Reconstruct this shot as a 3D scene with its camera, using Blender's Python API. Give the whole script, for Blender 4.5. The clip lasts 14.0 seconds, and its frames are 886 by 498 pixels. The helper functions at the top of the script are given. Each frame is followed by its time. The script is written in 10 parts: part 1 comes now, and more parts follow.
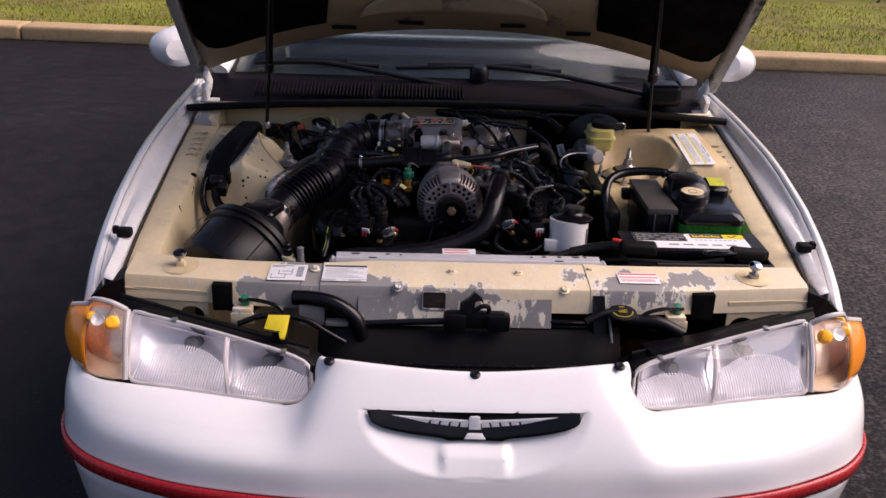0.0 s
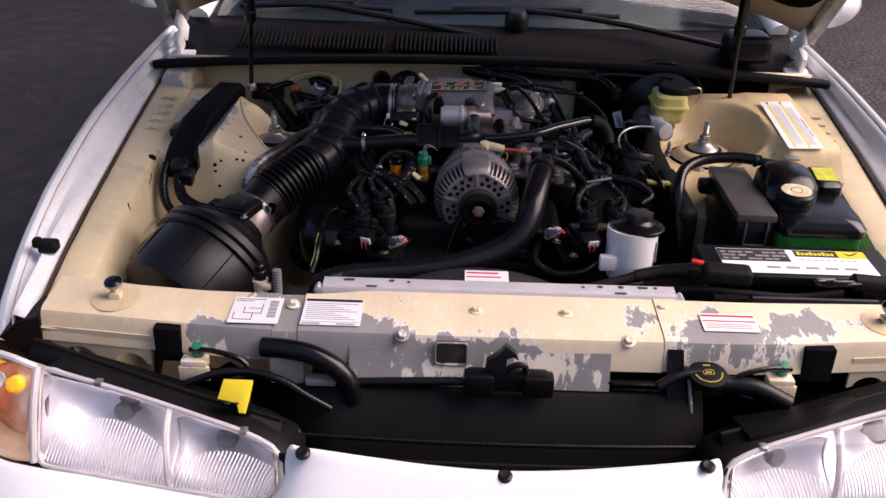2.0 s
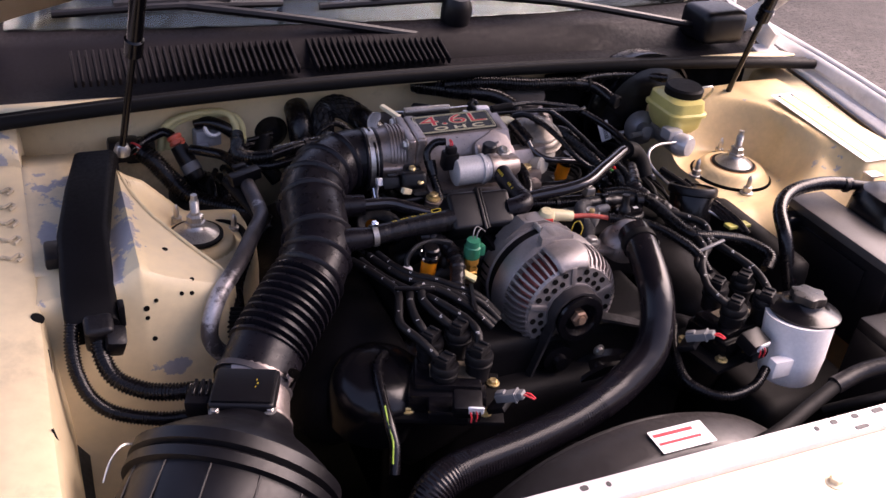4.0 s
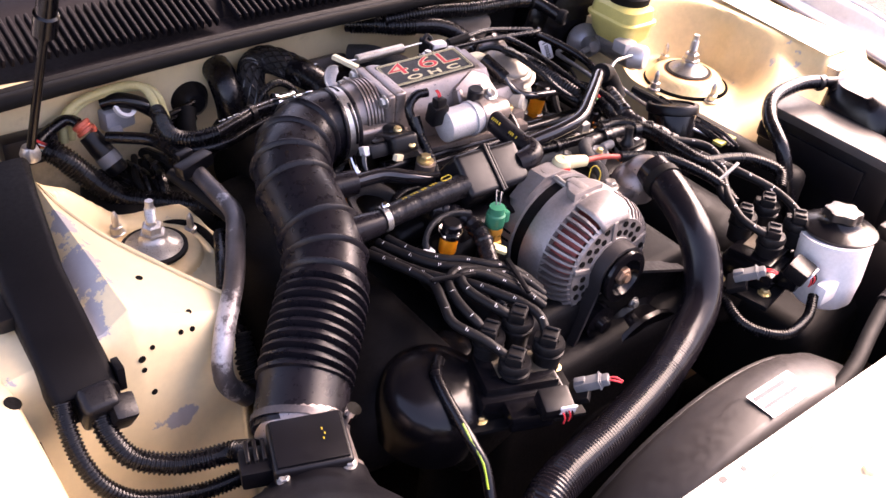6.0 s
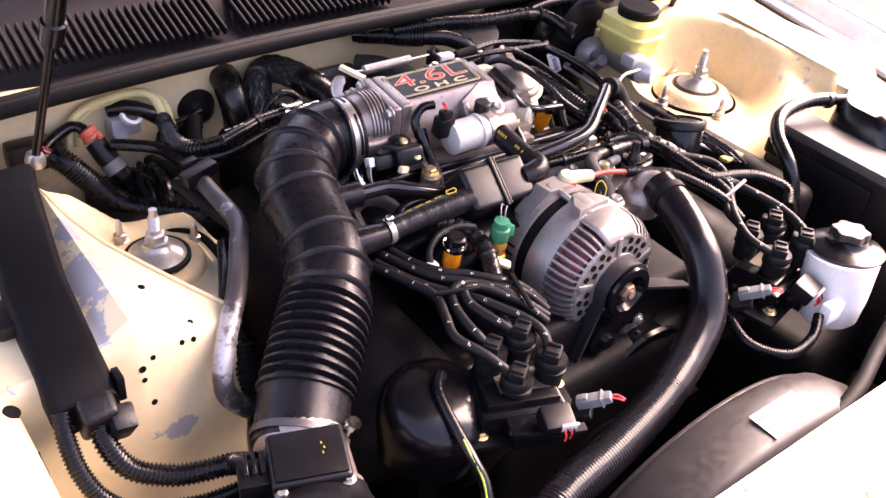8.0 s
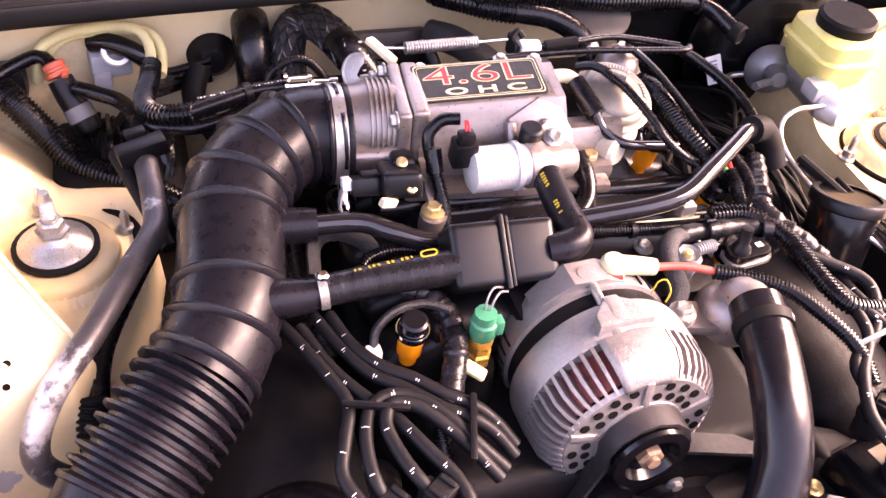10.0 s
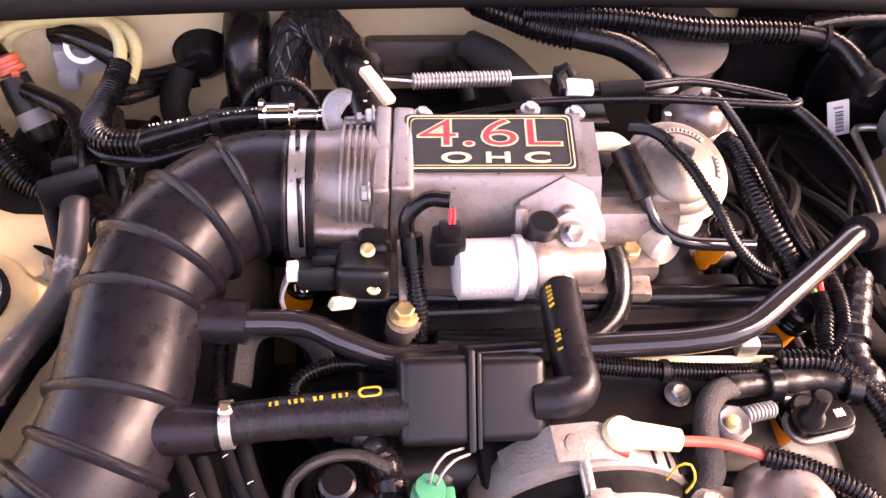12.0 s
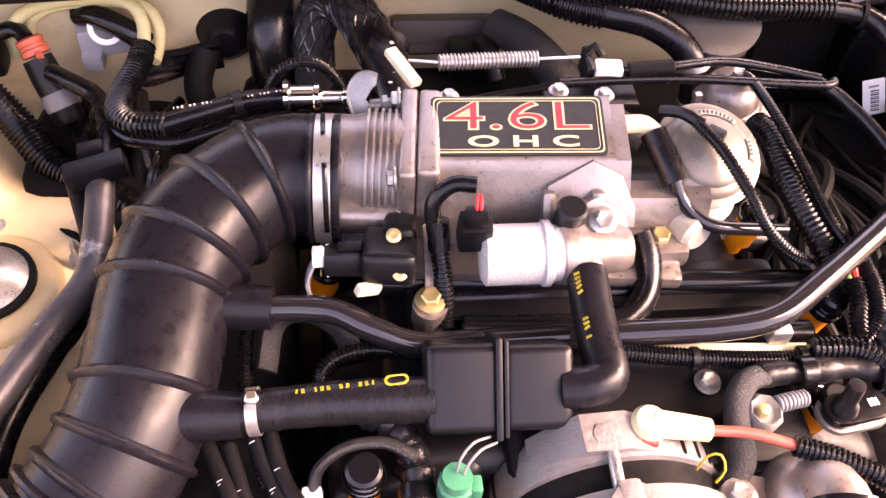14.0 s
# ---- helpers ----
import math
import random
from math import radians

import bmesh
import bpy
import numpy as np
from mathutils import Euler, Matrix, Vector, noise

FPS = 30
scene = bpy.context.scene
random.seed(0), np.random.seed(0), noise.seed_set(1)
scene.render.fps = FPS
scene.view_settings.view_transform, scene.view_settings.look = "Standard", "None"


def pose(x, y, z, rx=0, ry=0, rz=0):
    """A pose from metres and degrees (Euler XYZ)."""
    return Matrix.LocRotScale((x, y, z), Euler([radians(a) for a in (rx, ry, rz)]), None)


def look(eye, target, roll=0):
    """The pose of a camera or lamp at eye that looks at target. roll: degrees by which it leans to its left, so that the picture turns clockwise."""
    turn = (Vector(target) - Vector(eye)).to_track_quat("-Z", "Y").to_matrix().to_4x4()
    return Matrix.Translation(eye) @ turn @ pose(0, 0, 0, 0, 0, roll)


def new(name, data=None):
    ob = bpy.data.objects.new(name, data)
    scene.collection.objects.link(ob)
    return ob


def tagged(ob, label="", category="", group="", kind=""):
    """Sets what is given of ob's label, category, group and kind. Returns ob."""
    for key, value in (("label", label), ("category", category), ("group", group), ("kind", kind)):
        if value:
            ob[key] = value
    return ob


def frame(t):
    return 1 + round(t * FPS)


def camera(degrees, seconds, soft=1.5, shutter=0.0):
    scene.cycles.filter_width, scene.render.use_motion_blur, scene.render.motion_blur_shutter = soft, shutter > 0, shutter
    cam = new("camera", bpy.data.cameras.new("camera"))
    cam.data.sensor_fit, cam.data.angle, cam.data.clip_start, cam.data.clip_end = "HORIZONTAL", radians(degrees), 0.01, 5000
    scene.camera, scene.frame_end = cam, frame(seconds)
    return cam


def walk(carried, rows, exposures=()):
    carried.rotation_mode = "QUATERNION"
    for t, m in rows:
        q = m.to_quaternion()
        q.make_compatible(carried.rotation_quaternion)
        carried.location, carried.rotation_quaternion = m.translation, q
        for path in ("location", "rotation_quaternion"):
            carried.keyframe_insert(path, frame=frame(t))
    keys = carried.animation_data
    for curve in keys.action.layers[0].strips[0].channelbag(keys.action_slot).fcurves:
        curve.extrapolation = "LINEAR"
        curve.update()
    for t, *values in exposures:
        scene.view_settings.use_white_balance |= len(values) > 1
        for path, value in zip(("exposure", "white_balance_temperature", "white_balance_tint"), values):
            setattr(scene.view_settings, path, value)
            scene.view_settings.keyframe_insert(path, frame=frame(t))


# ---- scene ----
cam = camera(51.1, 14.0)
METRES, EYE, TILT, LEAN, TURN = 2.85, 1.65, -22.6, -1.8, -1.0
ROWS = [
    (0.0, 0.0, 0.0, 0.0, 0.0, 0.0, -0.0),
    (0.5, 0.0039, 0.0285, 0.0084, -0.17, -0.52, 0.63),
    (1.0, 0.0293, 0.0926, 0.0327, 0.21, -1.98, 0.73),
    (1.5, 0.0455, 0.1478, 0.0513, 2.6, -3.22, -0.21),
    (2.0, 0.0065, 0.1918, 0.0655, 2.1, -5.06, -0.51),
    (2.5, -0.0747, 0.2414, 0.0868, -4.47, -5.9, 0.21),
    (3.0, -0.122, 0.3034, 0.1028, -9.21, -6.85, 1.45),
    (5.5, -0.2595, 0.5552, 0.1933, -35.22, -18.78, 9.48),
    (6.0, -0.2608, 0.5621, 0.1954, -35.55, -19.43, 10.04),
    (6.5, -0.2621, 0.5622, 0.1964, -35.83, -19.0, 10.34),
    (7.0, -0.2632, 0.5634, 0.1964, -35.36, -18.48, 9.98),
    (7.5, -0.2629, 0.5634, 0.1962, -35.46, -18.68, 9.64),
    (10.0, -0.1117, 0.6367, 0.1987, -16.32, -22.02, 2.22),
    (10.5, -0.078, 0.662, 0.2, -12.27, -23.29, -0.75),
    (11.0, -0.0614, 0.684, 0.2074, -7.92, -24.93, -1.21),
    (11.5, -0.0529, 0.7035, 0.2143, -7.12, -25.83, -0.46),
    (12.0, -0.0482, 0.7144, 0.2182, -6.11, -26.9, -0.25),
    (12.5, -0.0467, 0.719, 0.2196, -5.45, -27.78, -0.29),
    (13.0, -0.0471, 0.7207, 0.2203, -5.23, -28.39, 0.33),
    (13.5, -0.0483, 0.7203, 0.2201, -5.19, -28.69, 0.73),
    (14.0, -0.0488, 0.7185, 0.2199, -4.84, -28.6, 0.36),
]
EDGES = [
    (3.2, look((-0.494, 1.024, 1.580), (-0.069, 2.714, 0.599), 4.7)),
    (5.3, look((-0.836, 1.664, 1.529), (0.234, 2.902, 0.379), 6.7)),
    (7.7, look((-0.836, 1.708, 1.529), (0.236, 2.925, 0.359), 6.5)),
    (9.8, look((-0.447, 1.867, 1.480), (0.162, 3.226, 0.145), 8.0)),
]
walk(cam, sorted(EDGES + [(t, pose(-0.12, 0, EYE, TILT, LEAN, TURN) @ pose(METRES * x, METRES * y, METRES * z, 90 + pitch, roll, yaw)) for t, x, y, z, yaw, pitch, roll in ROWS], key=lambda r: r[0]),
     [(0.0, -0.20, 6750, 26), (1.0, -0.13, 6750, 26), (2.0, 0.15, 6750, 27), (3.0, 0.52, 6800, 32), (5.5, 2.35, 7750, 36), (6.5, 2.60, 7800, 36), (7.5, 2.62, 7800, 36), (10.0, 3.38, 8600, 47), (11.0, 3.34, 8800, 48), (12.5, 3.38, 9300, 46), (14.0, 3.36, 9400, 46)])

# ---- light ----
world = bpy.data.worlds.new("sky")
scene.world = world
world.use_nodes = True
_wn = world.node_tree
_sky = _wn.nodes.new("ShaderNodeTexSky")
_sky.sky_type, _sky.sun_disc = "NISHITA", False
_sky.sun_elevation, _sky.sun_rotation = radians(47), radians(86)
_sky.air_density, _sky.dust_density = 1.0, 3.0
_wn.links.new(_sky.outputs[0], _wn.nodes["Background"].inputs[0])
_wn.nodes["Background"].inputs[1].default_value = 0.15
sun = new("sun", bpy.data.lights.new("sun", "SUN"))
sun.data.energy, sun.data.angle, sun.data.color = 4.4, radians(58), (1.0, 0.94, 0.87)
sun.matrix_world = look((3.0, 0.2, 3.2), (0, 0, 0))

# ---- materials ----
def pm(name, col, rough=0.5, metal=0.0, var=0.12, vscale=9.0, fine=0.06, bump=0.05, bscale=260.0, coat=0.0, rvar=0.12, trans=0.0, ior=1.45, mix=None, mscale=10.0, mlim=(0.55, 0.6), alt_rough=None, stretch=None, spec=0.5, cluster=0.0, spots=(), edge=None):
    m = bpy.data.materials.new(name)
    m.use_nodes = True
    nt = m.node_tree
    b = nt.nodes["Principled BSDF"]
    tc = nt.nodes.new("ShaderNodeTexCoord")
    src = tc.outputs["Object"]
    if stretch:
        mp = nt.nodes.new("ShaderNodeMapping")
        mp.inputs["Scale"].default_value = stretch
        nt.links.new(src, mp.inputs[0])
        src = mp.outputs[0]
    def noise_at(s, detail=5.0, rough_n=0.6):
        n = nt.nodes.new("ShaderNodeTexNoise")
        n.inputs["Scale"].default_value, n.inputs["Detail"].default_value, n.inputs["Roughness"].default_value = s, detail, rough_n
        nt.links.new(src, n.inputs["Vector"])
        return n
    def ramp(val, a, bb, lo, hi):
        r = nt.nodes.new("ShaderNodeMapRange")
        r.inputs[1].default_value, r.inputs[2].default_value, r.inputs[3].default_value, r.inputs[4].default_value = a, bb, lo, hi
        nt.links.new(val, r.inputs[0])
        return r.outputs[0]
    big, small = noise_at(vscale), noise_at(vscale * 14, 3.0)
    v1 = ramp(big.outputs[0], 0.3, 0.7, 1 - var, 1 + var)
    v2 = ramp(small.outputs[0], 0.3, 0.7, 1 - fine, 1 + fine)
    mul = nt.nodes.new("ShaderNodeMath")
    mul.operation = "MULTIPLY"
    nt.links.new(v1, mul.inputs[0])
    nt.links.new(v2, mul.inputs[1])
    base = nt.nodes.new("ShaderNodeRGB")
    base.outputs[0].default_value = (*col, 1)
    colour = base.outputs[0]
    mask = None
    if mix:
        mk = noise_at(mscale, 8.0, 0.70)
        level = mk.outputs[0]
        if cluster:
            far = ramp(noise_at(mscale * 0.17, 2.0).outputs[0], 0.3, 0.7, -cluster, cluster)
            add = nt.nodes.new("ShaderNodeMath")
            nt.links.new(level, add.inputs[0])
            nt.links.new(far, add.inputs[1])
            level = add.outputs[0]
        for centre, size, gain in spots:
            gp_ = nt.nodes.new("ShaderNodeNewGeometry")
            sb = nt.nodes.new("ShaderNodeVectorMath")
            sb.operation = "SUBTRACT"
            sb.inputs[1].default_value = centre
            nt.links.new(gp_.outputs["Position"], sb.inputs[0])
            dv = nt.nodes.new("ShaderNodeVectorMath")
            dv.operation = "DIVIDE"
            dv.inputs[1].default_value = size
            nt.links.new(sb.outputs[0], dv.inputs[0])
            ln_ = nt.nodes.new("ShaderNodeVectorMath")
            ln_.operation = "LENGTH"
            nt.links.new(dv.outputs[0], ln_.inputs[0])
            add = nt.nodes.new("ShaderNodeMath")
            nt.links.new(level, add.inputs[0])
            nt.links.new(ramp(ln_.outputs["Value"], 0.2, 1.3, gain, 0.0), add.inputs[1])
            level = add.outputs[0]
        if edge:
            me_ = nt.nodes.new("ShaderNodeMix")
            me_.data_type = "RGBA"
            nt.links.new(ramp(level, mlim[0] - 0.035, mlim[0] - 0.022, 0.0, 1.0), me_.inputs[0])
            nt.links.new(colour, me_.inputs[6])
            me_.inputs[7].default_value = (*edge, 1)
            colour = me_.outputs[2]
        mask = ramp(level, mlim[0], mlim[1], 0.0, 1.0)
        mx = nt.nodes.new("ShaderNodeMix")
        mx.data_type = "RGBA"
        nt.links.new(mask, mx.inputs[0])
        nt.links.new(colour, mx.inputs[6])
        mx.inputs[7].default_value = (*mix, 1)
        colour = mx.outputs[2]
    vm = nt.nodes.new("ShaderNodeVectorMath")
    vm.operation = "SCALE"
    nt.links.new(colour, vm.inputs[0])
    nt.links.new(mul.outputs[0], vm.inputs["Scale"])
    nt.links.new(vm.outputs[0], b.inputs["Base Color"])
    rr = ramp(small.outputs[0], 0.3, 0.7, max(0.02, rough - rvar), min(1, rough + rvar))
    if alt_rough is not None and mask is not None:
        mf = nt.nodes.new("ShaderNodeMix")
        nt.links.new(mask, mf.inputs[0])
        nt.links.new(rr, mf.inputs[2])
        mf.inputs[3].default_value = alt_rough
        rr = mf.outputs[0]
    nt.links.new(rr, b.inputs["Roughness"])
    b.inputs["Metallic"].default_value = metal
    b.inputs["Specular IOR Level"].default_value = spec
    b.inputs["Coat Weight"].default_value = coat
    b.inputs["Coat Roughness"].default_value = 0.06
    b.inputs["Transmission Weight"].default_value = trans
    b.inputs["IOR"].default_value = ior
    if bump:
        bn = noise_at(bscale, 4.0)
        bp = nt.nodes.new("ShaderNodeBump")
        bp.inputs["Strength"].default_value, bp.inputs["Distance"].default_value = bump, 0.004
        nt.links.new(bn.outputs[0], bp.inputs["Height"])
        nt.links.new(bp.outputs[0], b.inputs["Normal"])
    return m


WHITE = pm("white_car_paint", (0.84, 0.83, 0.83), 0.22, var=0.02, fine=0.01, bump=0.0, coat=0.6, rvar=0.04)
GUTTER = pm("dusty_white_paint", (0.82, 0.80, 0.79), 0.45, var=0.08, vscale=6, fine=0.05, bump=0.06, mix=(0.52, 0.48, 0.45), mscale=9, mlim=(0.60, 0.82))
TOWERP = pm("tower_cream_paint", (0.74, 0.60, 0.37), 0.42, var=0.09, vscale=5, fine=0.04, bump=0.05, mix=(0.36, 0.345, 0.355), mscale=15, mlim=(0.645, 0.66), alt_rough=0.55, spots=[((-0.606, 2.60, 0.87), (0.026, 0.055, 0.2), 0.22), ((-0.612, 2.52, 0.86), (0.028, 0.05, 0.2), 0.20), ((-0.632, 2.45, 0.86), (0.02, 0.03, 0.2), 0.2), ((-0.565, 2.415, 0.735), (0.05, 0.03, 0.016), 0.22)])
STAIN = pm("rust_stained_cream", (0.67, 0.53, 0.32), 0.5, var=0.25, vscale=14, fine=0.08, bump=0.05)
APRON = pm("stained_cream_paint", (0.70, 0.57, 0.36), 0.45, var=0.12, vscale=4, fine=0.05, bump=0.05, mix=(0.42, 0.355, 0.235), mscale=6, mlim=(0.52, 0.74), stretch=(1.0, 1.0, 0.45))
OCHRE = pm("stained_tower_paint", (0.68, 0.51, 0.28), 0.42, var=0.16, vscale=6, fine=0.06, bump=0.05, mix=(0.36, 0.335, 0.325), mscale=17, mlim=(0.66, 0.68), alt_rough=0.55, spots=[((0.605, 2.475, 0.88), (0.03, 0.035, 0.06), 0.22)])
RUSTY = pm("rust_ring", (0.26, 0.12, 0.045), 0.7, var=0.3, vscale=40, fine=0.2, bump=0.2)
PRIMED = pm("patchy_primed_paint", (0.72, 0.58, 0.37), 0.45, var=0.10, vscale=6, fine=0.05, bump=0.05, mix=(0.36, 0.345, 0.355), mscale=17, mlim=(0.62, 0.635), alt_rough=0.55, spots=[((-0.775, 2.775, 0.91), (0.05, 0.035, 0.06), 0.30), ((-0.695, 2.70, 0.87), (0.025, 0.03, 0.05), 0.22), ((-0.71, 2.60, 0.86), (0.02, 0.03, 0.05), 0.2)])
BURR = pm("scorched_weld_metal", (0.50, 0.41, 0.28), 0.5, var=0.35, vscale=60, fine=0.2, bump=0.1)
SEAM = pm("brown_seam_sealer", (0.045, 0.032, 0.022), 0.7, var=0.4, vscale=20, fine=0.2, bump=0.1)
CREAM = pm("cream_bay_paint", (0.74, 0.60, 0.37), 0.42, var=0.07, vscale=5, fine=0.03, bump=0.04, mix=(0.40, 0.30, 0.17), mscale=7, mlim=(0.55, 0.73))
WORN = pm("worn_cream_paint", (0.75, 0.61, 0.40), 0.42, var=0.09, vscale=5, fine=0.04, bump=0.05, mix=(0.27, 0.258, 0.25), mscale=15, mlim=(0.66, 0.678), alt_rough=0.5, edge=(0.76, 0.70, 0.62), stretch=(1.5, 0.6, 0.8), spots=[((-0.395, 1.885, 0.80), (0.045, 0.10, 0.2), 0.34), ((-0.43, 1.835, 0.79), (0.07, 0.03, 0.06), 0.28)])
PATCHY = pm("bare_grey_primer", (0.27, 0.258, 0.25), 0.48, var=0.10, vscale=9, fine=0.05, bump=0.06, mix=(0.76, 0.69, 0.58), mscale=18, mlim=(0.60, 0.615), alt_rough=0.42, stretch=(1.5, 0.6, 0.7), spots=[((0.06, 1.82, 0.75), (0.13, 0.05, 0.05), 0.14), ((-0.10, 1.83, 0.735), (0.05, 0.03, 0.02), 0.16)])
FLAKED = pm("scraped_cream_paint", (0.75, 0.63, 0.44), 0.42, var=0.09, vscale=5, fine=0.04, bump=0.06, mix=(0.27, 0.258, 0.25), mscale=17, mlim=(0.66, 0.678), alt_rough=0.5, stretch=(1.5, 0.6, 0.75), edge=(0.78, 0.72, 0.64), spots=[((-0.295, 1.85, 0.79), (0.075, 0.06, 0.2), 0.36), ((-0.215, 1.845, 0.78), (0.075, 0.04, 0.06), 0.30), ((-0.12, 1.83, 0.77), (0.17, 0.024, 0.035), 0.30), ((0.02, 1.828, 0.765), (0.12, 0.02, 0.03), 0.16), ((0.10, 1.845, 0.79), (0.16, 0.014, 0.05), 0.15), ((0.225, 1.90, 0.80), (0.05, 0.05, 0.1), 0.15), ((0.33, 1.865, 0.79), (0.09, 0.07, 0.06), 0.30), ((0.44, 1.865, 0.79), (0.07, 0.06, 0.06), 0.22), ((0.53, 1.89, 0.80), (0.07, 0.045, 0.06), 0.22)])
HOODEDGE = pm("scuffed_bonnet_edge", (0.46, 0.44, 0.40), 0.45, var=0.15, vscale=5, fine=0.08, bump=0.06, mix=(0.035, 0.033, 0.032), mscale=13, mlim=(0.50, 0.60), stretch=(1.0, 0.5, 0.5))
HOODIN = pm("hood_inner_paint", (0.42, 0.35, 0.25), 0.5, var=0.12, vscale=4, fine=0.04, bump=0.06, mix=(0.16, 0.155, 0.15), mscale=6, mlim=(0.56, 0.64))
HOSEG = pm("shiny_black_hose", (0.007, 0.006, 0.008), 0.22, var=0.15, vscale=7, fine=0.05, bump=0.03, bscale=180, rvar=0.06, spec=0.34)
BLACKP = pm("black_plastic", (0.0045, 0.0042, 0.0056), 0.37, var=0.18, vscale=12, fine=0.06, bump=0.02, bscale=700, rvar=0.05, spec=0.34)
BLACKG = pm("gloss_black_plastic", (0.004, 0.0037, 0.005), 0.22, var=0.15, fine=0.05, bump=0.0, rvar=0.04, spec=0.4)
RUBBER = pm("black_rubber", (0.004, 0.0036, 0.005), 0.26, var=0.18, vscale=7, fine=0.05, bump=0.015, bscale=500, rvar=0.05, spec=0.42)
RUBBERM = pm("matt_black_rubber", (0.0068, 0.0064, 0.0068), 0.6, var=0.2, fine=0.06, bump=0.03, bscale=300, rvar=0.06, spec=0.14)
PAD = pm("black_insulation_felt", (0.009, 0.0085, 0.0085), 0.9, var=0.4, vscale=15, fine=0.3, bump=0.3, bscale=220, spec=0.0)
COWL = pm("matt_cowl_plastic", (0.006, 0.005, 0.0065), 0.6, var=0.2, vscale=10, fine=0.1, bump=0.05, bscale=400, spec=0.10)
ENGINE = pm("dark_engine_casting", (0.0062, 0.0058, 0.0066), 0.5, metal=0.05, var=0.35, vscale=14, fine=0.2, bump=0.12, bscale=300, spec=0.12)
CASTAL = pm("cast_aluminium", (0.31, 0.262, 0.244), 0.38, metal=0.72, var=0.16, vscale=14, fine=0.09, bump=0.11, bscale=600, mix=(0.21, 0.175, 0.155), mscale=22, mlim=(0.5, 0.8))
ALTAL = pm("alternator_aluminium", (0.295, 0.270, 0.268), 0.46, metal=0.65, var=0.12, vscale=22, fine=0.12, bump=0.2, bscale=480, mix=(0.25, 0.225, 0.215), mscale=26, mlim=(0.5, 0.8))
STEEL = pm("dull_steel", (0.50, 0.49, 0.48), 0.38, metal=0.9, var=0.18, vscale=30, fine=0.1, bump=0.08, bscale=400)
DULLPIPE = pm("dull_grey_pipe", (0.080, 0.072, 0.075), 0.42, metal=0.5, var=0.3, vscale=22, fine=0.12, bump=0.12, bscale=300, mix=(0.42, 0.40, 0.41), mscale=24, mlim=(0.60, 0.70), spots=[((-0.51, 2.42, 0.82), (0.04, 0.07, 0.06), 0.26)])
SILVER = pm("bright_silver", (0.9, 0.89, 0.9), 0.25, metal=0.0, var=0.04, fine=0.02, bump=0.0)
SHROUD = pm("dusty_grey_plastic", (0.026, 0.023, 0.023), 0.45, var=0.15, vscale=8, fine=0.05, bump=0.02)
CHROME = pm("chrome", (0.82, 0.82, 0.83), 0.08, metal=1.0, var=0.03, fine=0.02, bump=0.0, rvar=0.03)
ZINC = pm("yellow_zinc", (0.62, 0.48, 0.24), 0.4, metal=0.8, var=0.2, vscale=60, bump=0.05)
ZINCW = pm("white_zinc", (0.40, 0.385, 0.365), 0.35, metal=0.75, var=0.15, vscale=60, bump=0.05)
RED = pm("red_stripe", (0.42, 0.012, 0.016), 0.3, var=0.06, fine=0.03, bump=0.0, coat=0.3)
REDP = pm("red_plastic", (0.55, 0.03, 0.025), 0.4, var=0.1, bump=0.0)
GREENP = pm("green_plastic", (0.014, 0.17, 0.095), 0.4, var=0.12, bump=0.02)
YELLOWP = pm("yellow_plastic", (0.78, 0.60, 0.02), 0.5, var=0.05, bump=0.02)
ORANGEP = pm("orange_plastic", (0.85, 0.25, 0.01), 0.4, var=0.08, bump=0.0)
GREYP = pm("grey_plastic", (0.17, 0.17, 0.175), 0.45, var=0.1, bump=0.03)
BEIGEP = pm("beige_plastic", (0.62, 0.55, 0.38), 0.45, var=0.08, bump=0.02)
RESERV = pm("yellowed_translucent_plastic", (0.62, 0.53, 0.17), 0.4, var=0.1, vscale=16, fine=0.04, bump=0.04)
DUSTYB = pm("dusty_black_plastic", (0.016, 0.0145, 0.0145), 0.36, var=0.25, vscale=14, fine=0.1, bump=0.03, spec=0.5)
WHITEP = pm("white_plastic", (0.80, 0.77, 0.765), 0.45, var=0.06, vscale=14, bump=0.03)
PAPER = pm("white_sticker", (0.80, 0.79, 0.80), 0.5, var=0.03, fine=0.01, bump=0.0)
INK = pm("black_print", (0.02, 0.02, 0.02), 0.6, var=0.1, bump=0.0)
INKR = pm("red_print", (0.65, 0.04, 0.05), 0.55, var=0.08, bump=0.0)
INKG = pm("grey_print", (0.25, 0.25, 0.26), 0.6, var=0.1, bump=0.0)
INKY = pm("yellow_print", (0.40, 0.29, 0.025), 0.6, var=0.3, vscale=120, bump=0.0)
GOLD = pm("cream_gold_print", (0.66, 0.58, 0.36), 0.4, var=0.05, bump=0.0)
AMBER = pm("amber_lens", (0.85, 0.26, 0.008), 0.14, var=0.04, bump=0.0, coat=0.5)
AMBERB = pm("amber_bulb", (0.95, 0.45, 0.02), 0.25, var=0.03, bump=0.0)
FLUTE = pm("fluted_plastic", (0.82, 0.81, 0.85), 0.25, var=0.04, fine=0.02, bump=0.0)
LAMPBACK = pm("brown_lamp_housing", (0.50, 0.37, 0.26), 0.40, var=0.15, vscale=18, fine=0.04, bump=0.0)
LAMPIN = pm("yellowed_lamp_interior", (0.76, 0.64, 0.55), 0.25, rvar=0.03, metal=0.5, var=0.12, vscale=18, fine=0.03, bump=0.0)
REFLECT = pm("silvered_reflector", (0.90, 0.88, 0.91), 0.30, metal=0.35, rvar=0.02, var=0.08, vscale=20, fine=0.02, bump=0.0)
